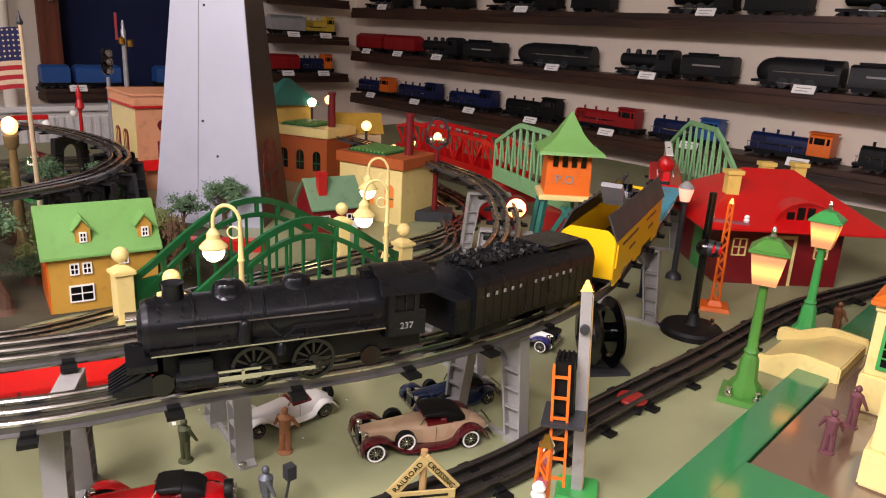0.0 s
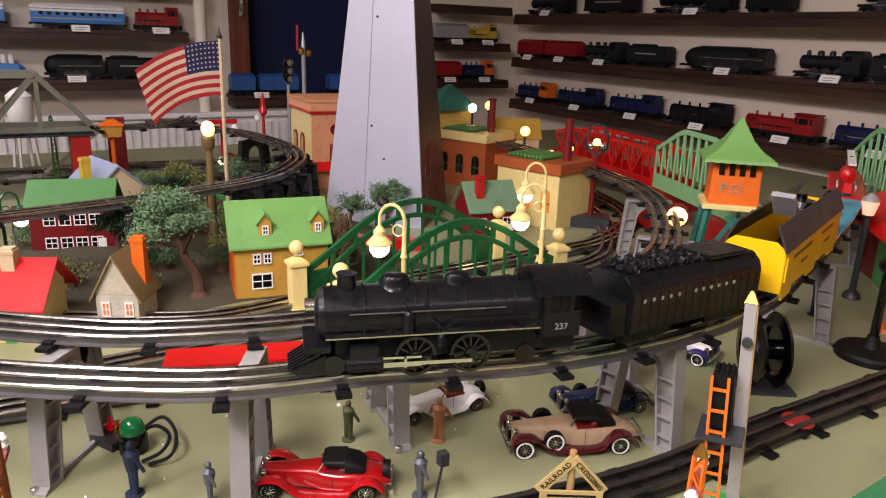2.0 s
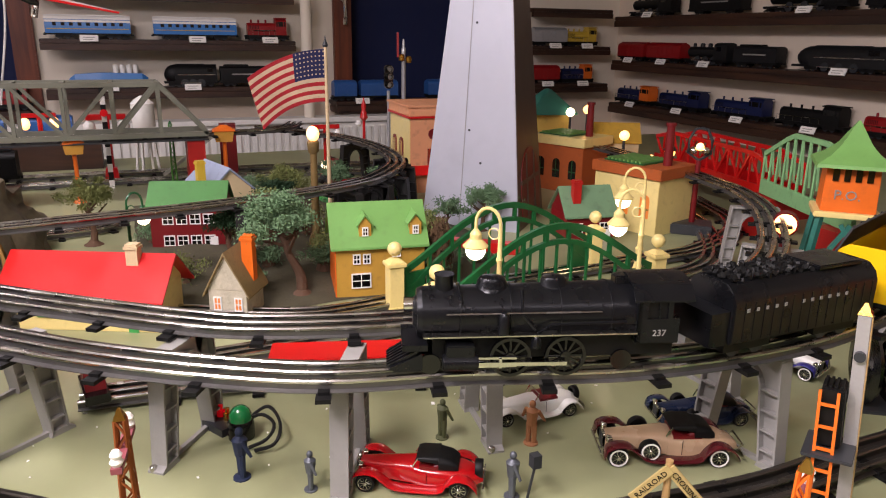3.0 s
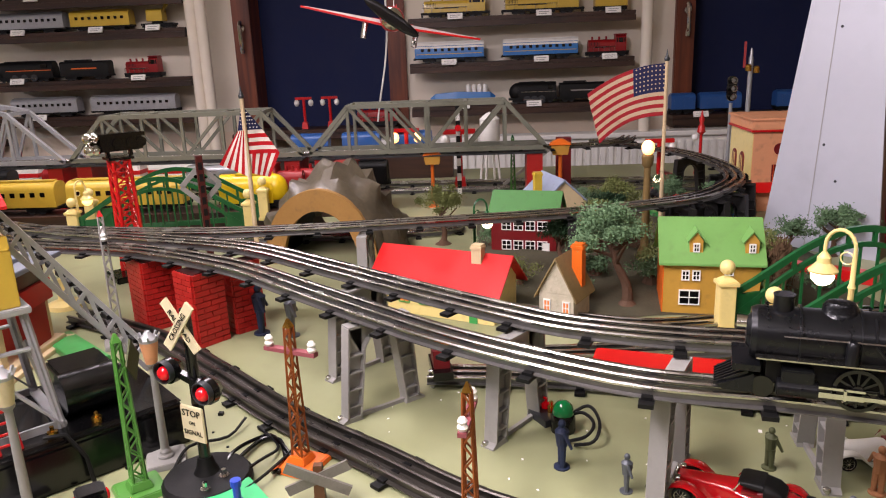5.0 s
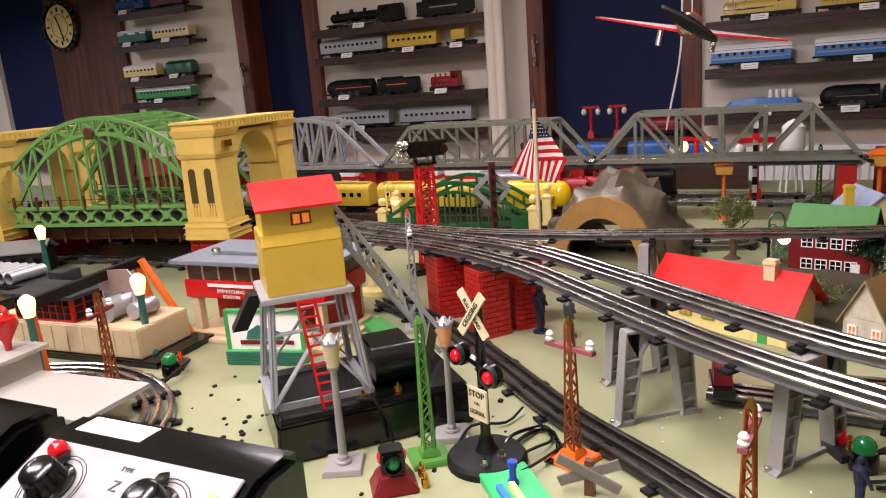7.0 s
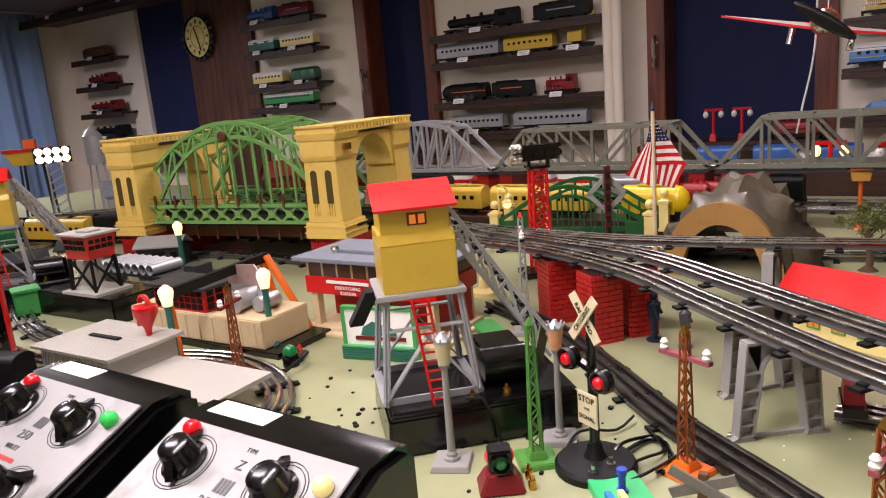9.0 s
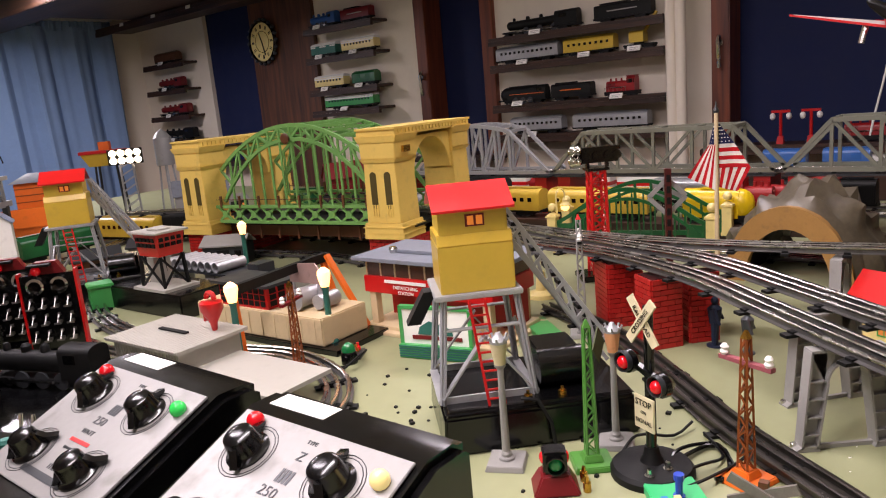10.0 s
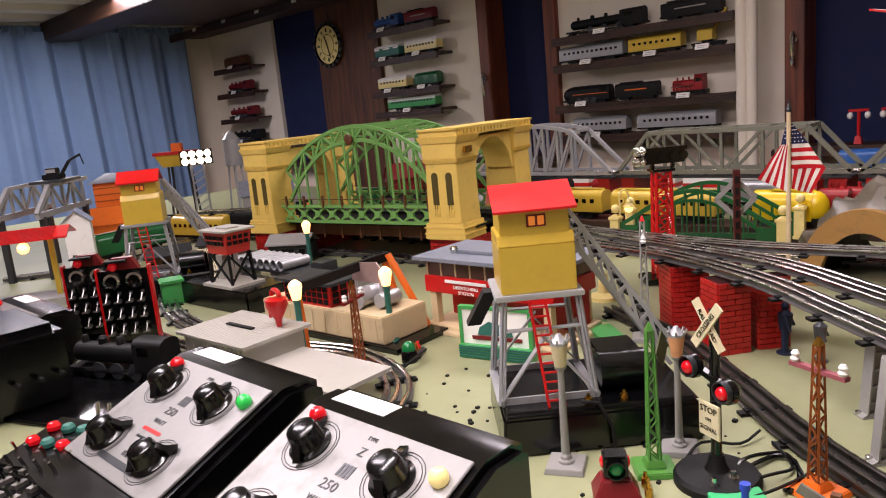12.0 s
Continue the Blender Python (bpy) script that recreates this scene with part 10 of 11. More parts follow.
# red open wagon and flat car on the ground siding
t = thing("red_work_wagon", -1.1625, -0.113, 0.0148, 73.5, "long red toy flat wagon on the ground siding", "toy wagon")
B().box(-0.12, 0.12, -0.024, 0.024, 0.016, 0.026).part("bed", RED, t, bevel=0.001)
for k in range(6):
    for s in (-1, 1):
        B().box(-0.115 + k * 0.042, -0.112 + k * 0.042, s * 0.0243 - 0.0007, s * 0.0243 + 0.0007, 0.016, 0.026).part("side_rib", DKRED, t)
truck_parts(t, -0.08)
truck_parts(t, 0.08)
t = thing("maroon_track_bumper", -1.216, -0.41, 0.0148, 10, "maroon and black track bumper at the siding end", "track bumper")
B().box(-0.03, 0.03, -0.012, 0.012, 0.0, 0.01).part("beam", BLACK, t)
B().prism([(-0.018, 0.01), (0.018, 0.01), (0.012, 0.03), (-0.012, 0.03)], -0.01, 0.01).part("stop", DKRED, t)
figure(-1.384, -0.684, 0.075, NAVYF, 190, "black toy workman figure by the brick piers")
figure(-1.373, -0.635, 0.066, PEWTER, 190, "grey toy workman figure by the brick piers")
t = thing("toy_bell_stand", -1.52, -1.06, 0, 0, "cream toy lamp foot stand", "toy stand")
B().lathe([(0.03, 0), (0.03, 0.008), (0.012, 0.014), (0.008, 0.05), (0.005, 0.052)], 14).part("stand", CREAM, t)
t = thing("green_slipway", -1.323, -0.935, 0, 46, "green toy coal ramp beside the conveyor", "toy ramp")
B().prism([(-0.09, 0), (0.09, 0), (0.09, 0.016), (-0.09, 0.004)], -0.02, 0.02).part("ramp", GREEN, t, bevel=0.001)
# loose coal crumbs on the table round the elevator
cr = B()
rnd = random.Random(5)
for k in range(110):
    x, y = rnd.gauss(-1.0, 0.12), rnd.gauss(-0.86, 0.13)
    s = rnd.uniform(0.001, 0.003)
    cr.box(x - s, x + s, y - s, y + s * rnd.uniform(0.5, 1.2), 0, s * 1.2)
tagged(cr.part("coal_crumbs", BLACKM), "scattered black coal crumbs on the tabletop", "coal", kind="stuff")
# wires lying on the table
for k, pts in enumerate((((-0.96, -0.62), (-1.02, -0.58), (-1.06, -0.57), (-1.09, -0.6)), ((-0.95, -0.6), (-1.0, -0.565), (-1.08, -0.55), (-1.12, -0.57)), ((-1.0, -0.66), (-1.05, -0.66), (-1.08, -0.63), (-1.11, -0.62)))):
    tagged(B().tube(spline([(x, y, 0.004 + 0.006 * (i % 2)) for i, (x, y) in enumerate(pts)], 0.01), 0.0017).part("lead_wire", BLACKM), "black lead wire lying on the tabletop", "wire", "lead wires")

# ---- high shelf and loft beam in the far corner ----
t = thing("wall_shelf", -3.28, -4.3, 1.1, 0, "high dark wooden shelf below the ceiling with white tags", "shelf")
B().box(-0.15, 0.13, -1.5, 1.7, 0.0, 0.025).part("board", DKWOOD, t, bevel=0.002)
B().box(0.115, 0.135, -1.5, 1.7, -0.03, 0.0).part("front_batten", DKWOOD, t)
for k in range(7):
    tagged(B().box(0.0, 0.002, -0.025, 0.025, 0.0, 0.022).move(pose(-3.142, -5.4 + k * 0.42, 1.102, 0, -12)).part("shelf_tag", PAPER), "small white paper tag on the shelf edge", "tag", "shelf tags")
t = thing("ceiling_beam", -2.35, -4.4, 1.08, 0, "dark brown wooden beam under the ceiling", "beam", kind="structure")
B().box(-0.12, 0.12, -1.4, 0.9, 0.0, 0.12).part("beam", DKWOOD, t, bevel=0.004)
# long white bench train with red stripe below the west shelves
for k in range(3):
    t = thing("white_toy_coach", -2.82, -2.05 + 0.36 * k, 0.0, 90, "long white toy coach with a bright red stripe", "toy train", "white toy coaches")
    B().box(-0.165, 0.165, -0.03, 0.03, 0.012, 0.075).part("body", WHITE, t, bevel=0.004)
    B().box(-0.166, 0.166, -0.0312, 0.0312, 0.03, 0.044).part("stripe", RED, t)
    truck_parts(t, -0.11)
    truck_parts(t, 0.11)
for k in range(3):
    shelf_train("boxcab", "blue", 0.16, pose(-2.77, -0.92 + 0.17 * k, 0.085, 0, 0, 90) @ Matrix.Scale(0.8, 4))
t = thing("raised_roadbed", -2.77, -0.75, 0, 0, "raised dark ledge carrying blue toy cars", "roadbed")
B().box(-0.04, 0.04, -0.34, 0.3, 0, 0.085).part("board", DKWOOD, t)

# ---- more ground tracks and rolling stock on the far side ----
for k, (pts, lab) in enumerate((
        ([(-1.98, -2.9), (-1.93, -2.2), (-1.93, -1.3), (-1.95, -0.5), (-2.05, -0.42)], "ground track beside the yellow train"),
        ([(-2.5, -2.6), (-2.48, -1.4), (-2.46, -0.3), (-2.4, 0.25), (-2.25, 0.5)], "ground track under the grey trusses"),
        ([(-2.62, -2.6), (-2.6, -1.4), (-2.58, -0.3), (-2.52, 0.4)], "ground track under the grey trusses"),
        ([(-1.3, -2.5), (-1.5, -2.25), (-1.62, -1.9), (-1.6, -1.5)], "ground track behind the arched bridge"),
        ([(-1.45, -3.1), (-1.66, -2.6), (-1.8, -2.2), (-1.84, -1.7)], "ground track behind the arched bridge"),
        ([(-0.95, -2.75), (-1.2, -2.62), (-1.5, -2.72), (-1.75, -2.95)], "curved ground track in the far corner"))):
    track(up(pts, 0.0), lab)
for k, (x, y, kind, col, rz) in enumerate(((-2.5, -1.9, "boxcab", "gun", 90), (-2.5, -1.55, "boxcab", "red", 90), (-2.48, -1.1, "coach", "silver", 90), (-2.47, -0.75, "boxcab", "black", 90),
                                           (-1.93, -2.1, "steam", "black", 90), (-1.94, -1.75, "boxcab", "gun", 90), (-1.7, -2.5, "boxcab", "black", 112), (-1.3, -2.66, "boxcab", "green", 10))):
    shelf_train(kind, col, 0.25, pose(x, y, 0.018, 0, 0, rz))
for k, (x, y, m_) in enumerate(((-1.5, -2.05, GUN), (-1.42, -2.3, GREY), (-1.75, -2.75, DKRED), (-2.1, -2.55, GREY), (-1.25, -2.3, BROWN), (-2.15, -2.95, GUN))):
    t = thing("toy_freight_shed", x, y, 0, 120 + 9 * k, "%s toy freight shed with low roof" % ("dark grey", "grey", "dark red", "grey", "brown", "dark grey")[k], "toy shed", "toy freight sheds")
    B().box(-0.06, 0.06, -0.035, 0.035, 0, 0.055).part("wall", m_, t, bevel=0.001)
    B().prism([(-0.042, 0.052), (0, 0.075), (0.042, 0.052), (0.042, 0.056), (0, 0.08), (-0.042, 0.056)], -0.066, 0.066, pose(0, 0, 0, 0, 0, 90)).part("roof", GUN if m_ is not GUN else GREY, t)
    B().box(-0.018, 0.018, -0.0365, -0.035, 0, 0.042).part("door", BLACKM, t)
    for q_ in (-0.042, 0.042):
        B().box(q_ - 0.009, q_ + 0.009, -0.0365, -0.035, 0.022, 0.04).part("window", WINGLOW if k % 2 else BLACK, t)

# black box added beside the far transformer for its tall dark side
t = thing("black_power_pack", -0.655, -1.53, 0, 0, "tall glossy black box with rounded edges added for the transformer's dark side", "power supply")
B().box(-0.05, 0.2, -0.155, 0.04, 0, 0.128).part("case", BLACK, t, "glossy black case", bevel=0.014)
for k in range(3):
    B().lathe([(0.004, 0), (0.004, 0.012), (0.0025, 0.013)], 10, pose(-0.03 + k * 0.03, 0.05, 0.055, -90)).part("terminal_screw", BLACKM, t)

# ---- the train on the front elevated line ----
RAILZ = EZ + 0.0138
run = [0.0]
for k in range(1, len(E1)):
    run.append(run[-1] + (E1[k] - E1[k - 1]).length)


def on_line(s):
    k = max(i for i in range(len(run)) if run[i] <= s)
    k = min(k, len(E1) - 2)
    u = (s - run[k]) / max(1e-6, run[k + 1] - run[k])
    return E1[k].lerp(E1[k + 1], u)


def vehicle(name, s, L, label, group=""):
    """A vehicle of that length centred s along the line; it heads to local +x."""
    a, b = on_line(s - L * 0.33), on_line(s + L * 0.33)
    d = b - a
    c = (a + b) / 2
    return thing(name, c.x, c.y, RAILZ, math.degrees(math.atan2(d.y, d.x)), label, "toy train", "moving toy train")


front = min(range(len(E1)), key=lambda i: (E1[i] - Vector((-0.985, -0.262, EZ))).length)
S0 = run[front] - 0.115
LB = mat("locomotive_black", "17181b", 0.29, 0.5, 0.25, 60, 0.05, coat=0.1, grime=0.06)


def wheel(t, x, r, y, name="wheel", m_=BLACKM, spokes=0):
    for s in (-1, 1):
        w = B().cyl((x, s * (y - 0.004), r), (x, s * y, r), r, n=22)
        if spokes:
            w = B().lathe([(r, -0.002), (r, 0.002), (r * 0.84, 0.002), (r * 0.84, -0.002), (r, -0.002)], 24)
            for k in range(spokes):
                a = 2 * math.pi * k / spokes
                w.beam((0, 0, 0), (r * 0.86 * math.cos(a), r * 0.86 * math.sin(a), 0), 0.0018)
            w.lathe([(r * 0.25, -0.0025), (r * 0.25, 0.0025)], 12)
            w.move(pose(x, s * y, r, 90))
        w.part(name, m_, t)


# locomotive
L = 0.225
t = vehicle("steam_locomotive", S0 - L / 2, L, "black toy steam locomotive with silver side rods")
n = L / 2
zc = 0.046
B().cyl((-n + 0.04, 0, zc), (-0.01, 0, zc), 0.0235, 0.0225, 28).cyl((-0.01, 0, zc), (n - 0.012, 0, zc), 0.0222, 0.0205, 28).part("boiler", LB, t)
bd = B()
for x in (-0.05, -0.01, 0.03, 0.07):
    bd.cyl((x, 0, zc), (x + 0.0015, 0, zc), 0.0232 if x > -0.02 else 0.0241, n=28)
bd.part("boiler_band", LB, t)
sb = B().cyl((n - 0.012, 0, zc), (n - 0.008, 0, zc), 0.0205, 0.0185, 28).cyl((n - 0.008, 0, zc), (n - 0.005, 0, zc), 0.014, 0.011, 20).part("smokebox_door", LB, t)
B().cyl((n - 0.008, 0, zc + 0.006), (n + 0.002, 0, zc + 0.006), 0.006, n=14).part("headlight", CHROME, t, "small chrome headlight")
B().lathe([(0.0085, 0.062), (0.0075, 0.068), (0.0072, 0.075), (0.008, 0.0775), (0.006, 0.0775)], 18, pose(n - 0.03, 0, 0)).part("smokestack", LB, t)
for x, r in ((n - 0.068, 0.0095), (n - 0.118, 0.0085)):
    B().lathe([(r * 1.25, 0.064), (r, 0.0675), (r * 0.96, 0.0715), (r * 0.8, 0.0742), (r * 0.4, 0.0755), (0.001, 0.0758)], 18, pose(x, 0, 0) @ Matrix.Diagonal((1.3, 1, 1, 1))).part("steam_dome", LB, t)
cx0, cx1 = -n + 0.004, -n + 0.044
cab = B()
for s in (-1, 1):
    cab.box(cx0 + 0.006, cx1, s * 0.0255 - 0.001, s * 0.0255 + 0.001, 0.026, 0.046)
    cab.box(cx1 - 0.008, cx1, s * 0.0255 - 0.001, s * 0.0255 + 0.001, 0.046, 0.062)
    cab.box(cx0 + 0.012, cx0 + 0.016, s * 0.0255 - 0.001, s * 0.0255 + 0.001, 0.046, 0.062)
cab.prism([(-0.0265, 0.026), (0.0265, 0.026), (0.0265, 0.061), (0.018, 0.07), (0, 0.0735), (-0.018, 0.07), (-0.0265, 0.061)], cx1 - 0.003, cx1, pose(0, 0, 0, 0, 0, -90))
cab.box(cx0 + 0.006, cx1, -0.0255, 0.0255, 0.025, 0.028)
cab.part("cab", LB, t)
B().prism([(-0.0285, 0.0605), (-0.019, 0.0705), (0, 0.0745), (0.019, 0.0705), (0.0285, 0.0605), (0.0285, 0.062), (0.019, 0.0725), (0, 0.0765), (-0.019, 0.0725), (-0.0285, 0.062)], cx0 - 0.004, cx1 + 0.004, pose(0, 0, 0, 0, 0, -90)).part("cab_roof", LB, t)
B().box(cx1 + 0.002, cx1 + 0.014, -0.006, 0.006, 0.066, 0.075).part("turret", LB, t, bevel=0.001)
rv = B()
rnd = random.Random(8)
for s in (-1, 1):
    for k in range(30):
        a = radians(20 + 70 * rnd.random())
        x = rnd.choice((-0.045, -0.005, 0.035, 0.075, 0.09)) + 0.0035
        rv.sph((x, s * 0.0228 * math.cos(a), zc + 0.0228 * math.sin(a)), 0.0007, 6)
tagged(rv.part("rivets", LB, t), kind="stuff")
for s in (-1, 1):
    B().box(cx0 + 0.013, cx1 - 0.006, s * 0.0245 - 0.0004, s * 0.0245 + 0.0004, 0.046, 0.062).part("cab_window", BLACKM, t)
    B().box((cx0 + cx1) / 2 + 0.002, (cx0 + cx1) / 2 + 0.0035, s * 0.026 - 0.0005, s * 0.026 + 0.0005, 0.046, 0.062).part("window_bar", LB, t)
    words("road_number", "237", 0.0075, GREY, t, pose((cx0 + cx1) / 2 + 0.002, s * 0.0268, 0.034, 90, 0, 0 if s < 0 else 180), 0.0002)
    B().tube([(n - 0.09, s * 0.012, zc + 0.021), (n - 0.09, s * 0.0235, zc + 0.004), (n - 0.1, s * 0.025, 0.038)], 0.0012).part("feed_pipe", LB, t)
    B().tube([(-0.06, s * 0.0255, 0.044), (0.0, s * 0.0255, 0.043), (0.01, s * 0.025, 0.036)], 0.001).part("injector_pipe", LB, t)
    B().lathe([(0.0045, 0.0), (0.0045, 0.014), (0.0025, 0.017)], 10, pose(n - 0.075, s * 0.0255, 0.036)).part("air_compressor", LB, t)
    B().box(-n + 0.044, n - 0.012, s * 0.0235 - 0.0045, s * 0.0235 + 0.0045, 0.034, 0.0352).part("running_board", STEEL, t, "silver edged running board")
    B().tube([(-0.04, s * 0.0235, 0.052), (n - 0.03, s * 0.0235, 0.052)], 0.0008).part("hand_rail", STEEL, t)
    B().box(n - 0.052, n - 0.03, s * 0.024 - 0.006, s * 0.024 + 0.006, 0.008, 0.028).cyl((n - 0.055, s * 0.026, 0.013), (n - 0.027, s * 0.026, 0.013), 0.007, n=14).part("cylinder", LB, t, bevel=0.001)
    B().beam((n - 0.055, s * 0.0315, 0.0135), (-0.012, s * 0.0315, 0.0125), 0.0018, 0.003).part("main_rod", CHROME, t, "bright side rod")
    rd2 = B().beam((n - 0.055, s * 0.029, 0.0175), (n - 0.085, s * 0.029, 0.017), 0.002, 0.0018).beam((n - 0.055, s * 0.029, 0.0105), (n - 0.085, s * 0.029, 0.0105), 0.002, 0.0018).beam((n - 0.072, s * 0.03, 0.01), (n - 0.072, s * 0.03, 0.0178), 0.005, 0.002)
    rd2.part("crosshead_guide", CHROME, t)
    B().lathe([(0.004, 0.024), (0.004, 0.03), (0.002, 0.033)], 8, pose(0.012, s * 0.026, 0)).part("air_pump", LB, t)
for x in (0.032, -0.012):
    wheel(t, x, 0.0165, 0.0255, "drive_wheel", BLACK, 12)
for x in (n - 0.018, -0.06):
    wheel(t, x, 0.0085, 0.0195, "pilot_wheel", BLACK)
B().box(-n + 0.01, n - 0.02, -0.017, 0.017, 0.012, 0.03).part("frame", BLACKM, t)
pl = B().prism([(n - 0.012, 0.018), (n + 0.014, 0.006), (n + 0.01, 0.003), (n - 0.012, 0.003)], -0.02, 0.02)
for k in range(7):
    y = -0.018 + k * 0.006
    pl.beam((n - 0.008, y, 0.019), (n + 0.016, y * 0.8, 0.005), 0.0018)
pl.part("cowcatcher", LB, t)
B().box(n - 0.016, n + 0.004, -0.022, 0.022, 0.021, 0.026).part("pilot_deck", LB, t)

# tender
L2 = 0.195
t = vehicle("coal_tender", S0 - L - 0.012 - L2 / 2, L2, "black toy coal tender with pale lettering bars")
h = L2 / 2
B().prism([(-0.027, 0.016), (0.027, 0.016), (0.027, 0.052), (0.024, 0.06), (0.016, 0.067), (-0.016, 0.067), (-0.024, 0.06), (-0.027, 0.052)], -h + 0.004, h - 0.02, pose(0, 0, 0, 0, 0, -90)).part("tank", LB, t, bevel=0.001)
B().prism([(-0.024, 0.016), (0.024, 0.016), (0.024, 0.045), (-0.024, 0.045)], h - 0.02, h, pose(0, 0, 0, 0, 0, -90)).part("front_bulkhead", LB, t)
coalb = B()
rnd = random.Random(8)
for k in range(420):
    c = (rnd.uniform(-h * 0.2, h * 0.75), rnd.uniform(-0.016, 0.016), 0.067 + rnd.uniform(0, 0.004))
    coalb.cbox((0, 0, 0), [rnd.uniform(0.002, 0.0045) for _ in range(3)], Matrix.Translation(c) @ pose(0, 0, 0, rnd.uniform(0, 90), rnd.uniform(0, 90), rnd.uniform(0, 90)))
tagged(coalb.part("coal_load", BLACKM, t), kind="stuff")
B().box(-h * 0.8, -h * 0.25, -0.02, 0.02, 0.067, 0.071).part("water_hatch", LB, t, bevel=0.001)
for s in (-1, 1):
    for k in range(12):
        if k == 6:
            continue
        a = -0.055 + k * 0.0105
        B().box(a, a + 0.0028, s * 0.0276 - 0.0005, s * 0.0276 + 0.0003, 0.0435, 0.0465).part("lettering_bar", mat("faded_letter_paint", "8d8c88", 0.6), t)
    for k in range(16):
        B().box(-h + 0.01 + k * 0.0108, -h + 0.0115 + k * 0.0108, s * 0.0271 - 0.0004, s * 0.0271 + 0.0004, 0.018, 0.052).part("rivet_seam", LB, t)
for x in (-0.055, 0.05):
    truck_parts(t, x, 2, 0.0085)

# yellow launcher car with open roof
L3 = 0.275
YC = mat("chrome_yellow_plastic", "e8b80c", 0.38, 0, 0.06, 24, 0.03, grime=0.05)
t = vehicle("yellow_launcher_car", S0 - L - L2 - 0.034 - L3 / 2, L3, "bright yellow toy box car with split open grey roof")
h = L3 / 2
for s in (-1, 1):
    B().box(-h + 0.004, h - 0.004, s * 0.0285 - 0.0015, s * 0.0285 + 0.0015, 0.016, 0.062).part("side_wall", YC, t, bevel=0.0008)
    B().prism([(-0.03, 0.018), (0.03, 0.018), (0.03, 0.062), (0.02, 0.07), (-0.02, 0.07), (-0.03, 0.062)], s * (h - 0.003) - 0.0015, s * (h - 0.003) + 0.0015, pose(0, 0, 0, 0, 0, -90)).part("end_wall", YC, t, bevel=0.0008)
    rf = B().box(-h, h, -0.001, 0.001, -0.028, 0.0)
    for k in range(13):
        rf.box(-h + k * L3 / 12.6, -h + k * L3 / 12.6 + 0.003, -0.0025, 0.001, -0.028, 0.0)
    rf.move(pose(0, s * 0.0195, 0.086, s * 24)).part("roof_half", GUN, t, "grey roof half hinged open")
    for a, b, z in ((-0.09, -0.03, 0.048), (0.02, 0.1, 0.048), (0.03, 0.06, 0.034), (-0.08, -0.05, 0.034)):
        B().box(a, b, s * 0.0302 - 0.0004, s * 0.0302 + 0.0004, z, z + 0.003).part("print_bar", BROWN, t)
    for x in (-h + 0.03, h - 0.03, 0.0):
        B().box(x - 0.018, x + 0.018, s * 0.0288 - 0.0012, s * 0.0288 + 0.0012, 0.009, 0.017).part("sill_skirt", YC, t)
    B().box(h - 0.012, h - 0.006, s * 0.031 - 0.001, s * 0.031 + 0.001, 0.03, 0.055).part("grab_ladder", YC, t)
B().box(-h + 0.004, h - 0.004, -0.027, 0.027, 0.014, 0.02).part("floor", BLACKM, t)
arm = B().prism([(-0.055, 0.062), (0.03, 0.075), (0.055, 0.1), (0.05, 0.104), (0.024, 0.083), (-0.055, 0.07)], -0.012, 0.012)
arm.part("launcher_arm", SILVER, t, "grey launcher arm")
B().lathe([(0.016, 0), (0.018, 0.004), (0.016, 0.01), (0.006, 0.012), (0.006, 0.018)], 18, pose(-0.04, 0, 0.072)).part("radar_drum", BLACK, t, "black drum")
for x in (-h + 0.05, h - 0.05):
    truck_parts(t, x, 2, 0.0085)


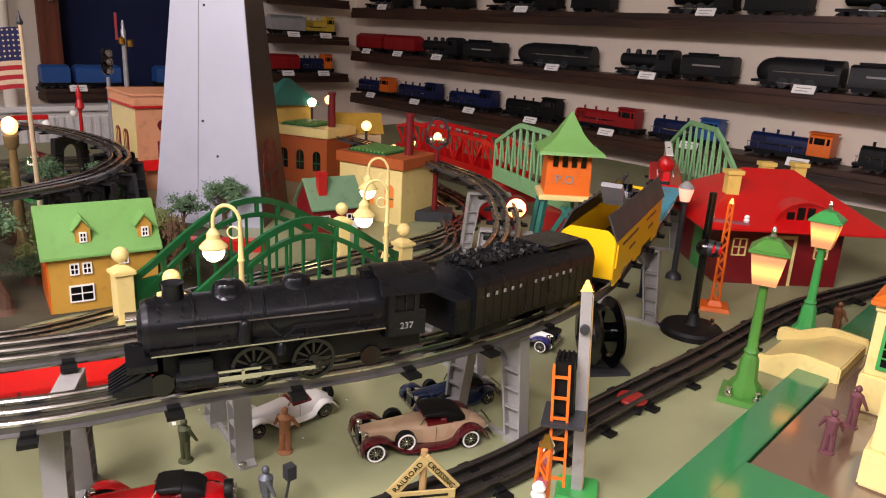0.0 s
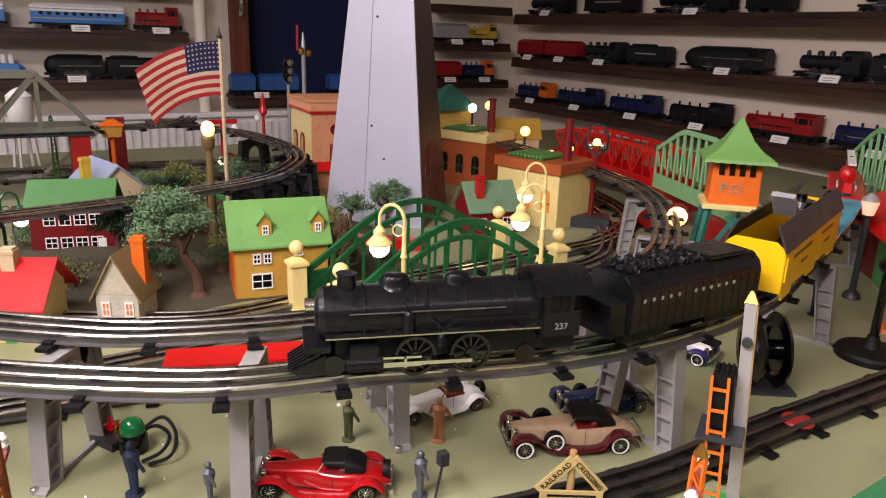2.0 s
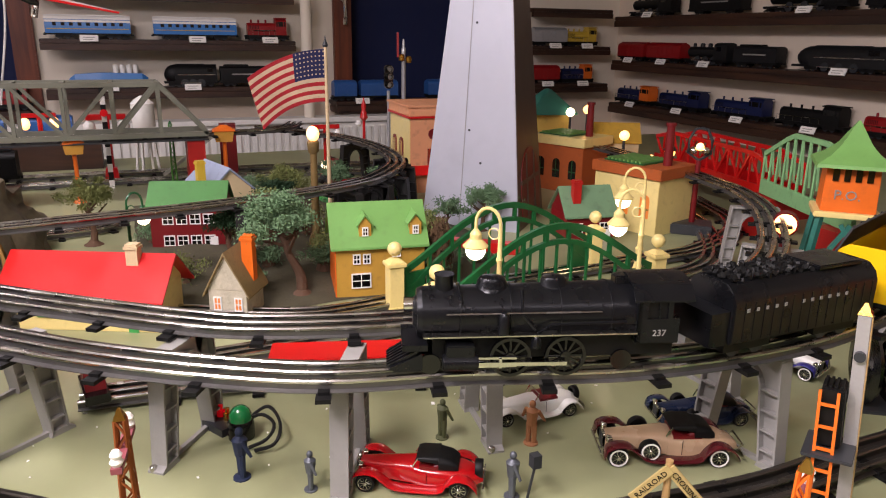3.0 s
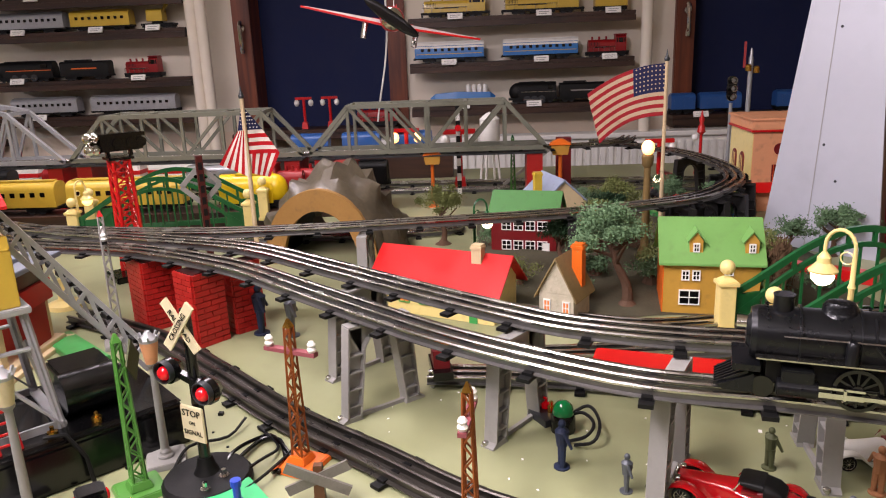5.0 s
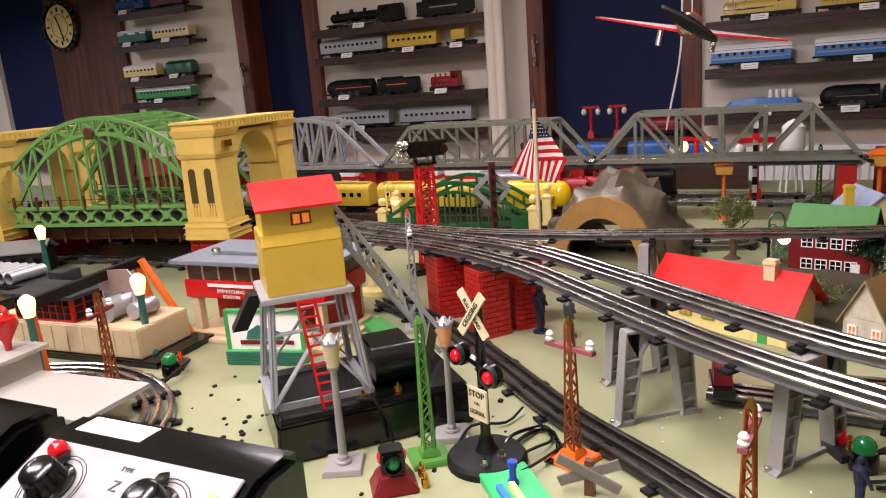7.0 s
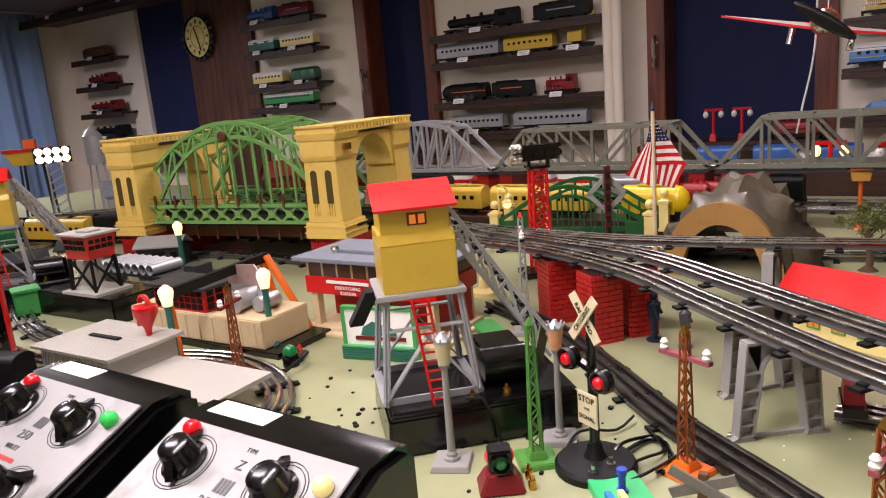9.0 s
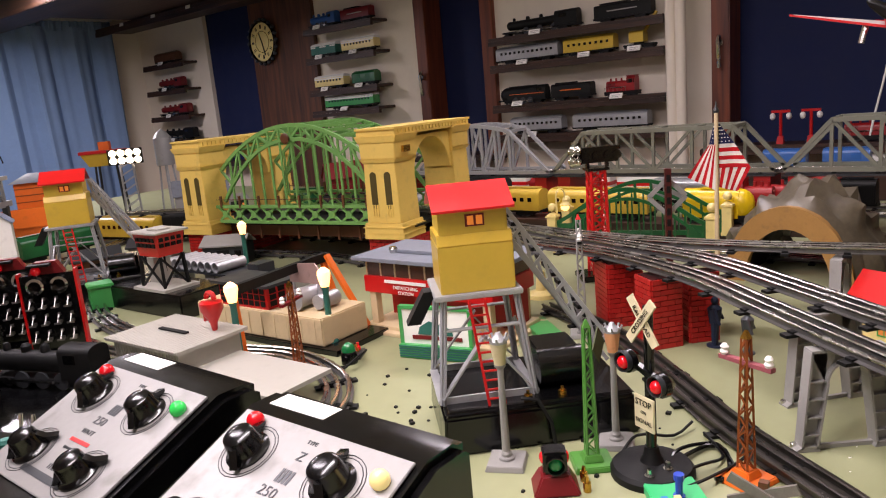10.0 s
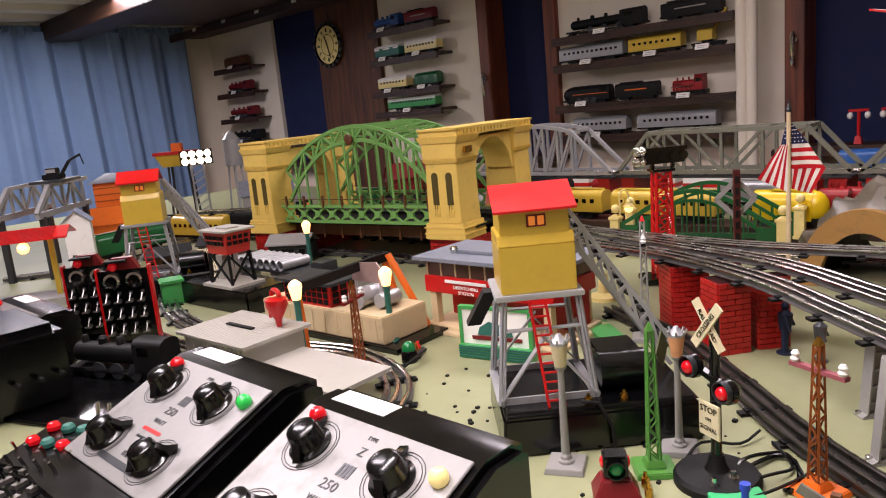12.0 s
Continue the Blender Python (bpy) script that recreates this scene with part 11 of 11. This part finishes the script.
def flat_car(s, L, material, label, load):
    t = vehicle("toy_flat_car", s, L, label)
    h = L / 2
    B().prism([(-h, 0.026), (h, 0.026), (h, 0.019), (h * 0.72, 0.018), (h * 0.5, 0.012), (-h * 0.5, 0.012), (-h * 0.72, 0.018), (-h, 0.019)], -0.027, 0.027).part("deck", material, t, bevel=0.001)
    for k in range(12):
        for q in (-1, 1):
            B().box(-h + 0.01 + k * L / 12.5, -h + 0.013 + k * L / 12.5, q * 0.0274 - 0.0008, q * 0.0274 + 0.0008, 0.019, 0.026).part("stake_pocket", material, t)
    for q in (-1, 1):
        B().box(-0.03, 0.035, q * 0.0276 - 0.0004, q * 0.0276 + 0.0004, 0.0145, 0.0185).part("lettering_bar", WHITE, t)
    for x in (-h + 0.045, h - 0.045):
        truck_parts(t, x, 2, 0.0085)
    if load == "heli":
        B().lathe([(0.003, -0.02), (0.012, -0.014), (0.016, 0.0), (0.012, 0.016), (0.003, 0.022)], 14, pose(0.02, 0, 0.046, 0, 90)).part("helicopter_cabin", RED, t, "red helicopter body")
        B().cyl((0.004, 0, 0.05), (-0.085, 0, 0.056), 0.006, 0.002).part("helicopter_tail", RED, t)
        B().box(-0.075, 0.115, -0.006, 0.006, 0.074, 0.076).part("rotor_blade", WHITE, t, "white rotor blade")
        B().cyl((0.02, 0, 0.055), (0.02, 0, 0.077), 0.0025).part("rotor_mast", BLACKM, t)
        for q in (-1, 1):
            B().tube([(-0.012, q * 0.014, 0.028), (0.045, q * 0.014, 0.028)], 0.0015).part("skid", WHITE, t)
        B().box(0.085, 0.095, -0.006, 0.006, 0.026, 0.042).part("stop_block", RED, t)
    else:
        B().lathe([(0.014, 0), (0.016, 0.005), (0.013, 0.011), (0.004, 0.013)], 16, pose(0.02, 0, 0.026)).part("coil_drum", BLACK, t)
        B().beam((-0.03, -0.012, 0.026), (-0.045, -0.012, 0.048), 0.004).beam((-0.06, -0.012, 0.026), (-0.045, -0.012, 0.048), 0.004).beam((-0.045, -0.016, 0.046), (-0.045, 0.016, 0.046), 0.005).part("loader_frame", BLACK, t)
        B().box(0.085, 0.093, -0.005, 0.005, 0.026, 0.038).part("stop_block", material, t)
    return t


S1 = S0 - L - L2 - 0.034 - L3 - 0.016
flat_car(S1 - 0.125, 0.25, mat("turquoise_plastic", "4ea3b8", 0.4, 0, 0.08, 24, 0.05, grime=0.1), "turquoise toy flat car with black drum", "drum")
flat_car(S1 - 0.25 - 0.016 - 0.13, 0.26, RED, "red toy flat car carrying a red helicopter", "heli")
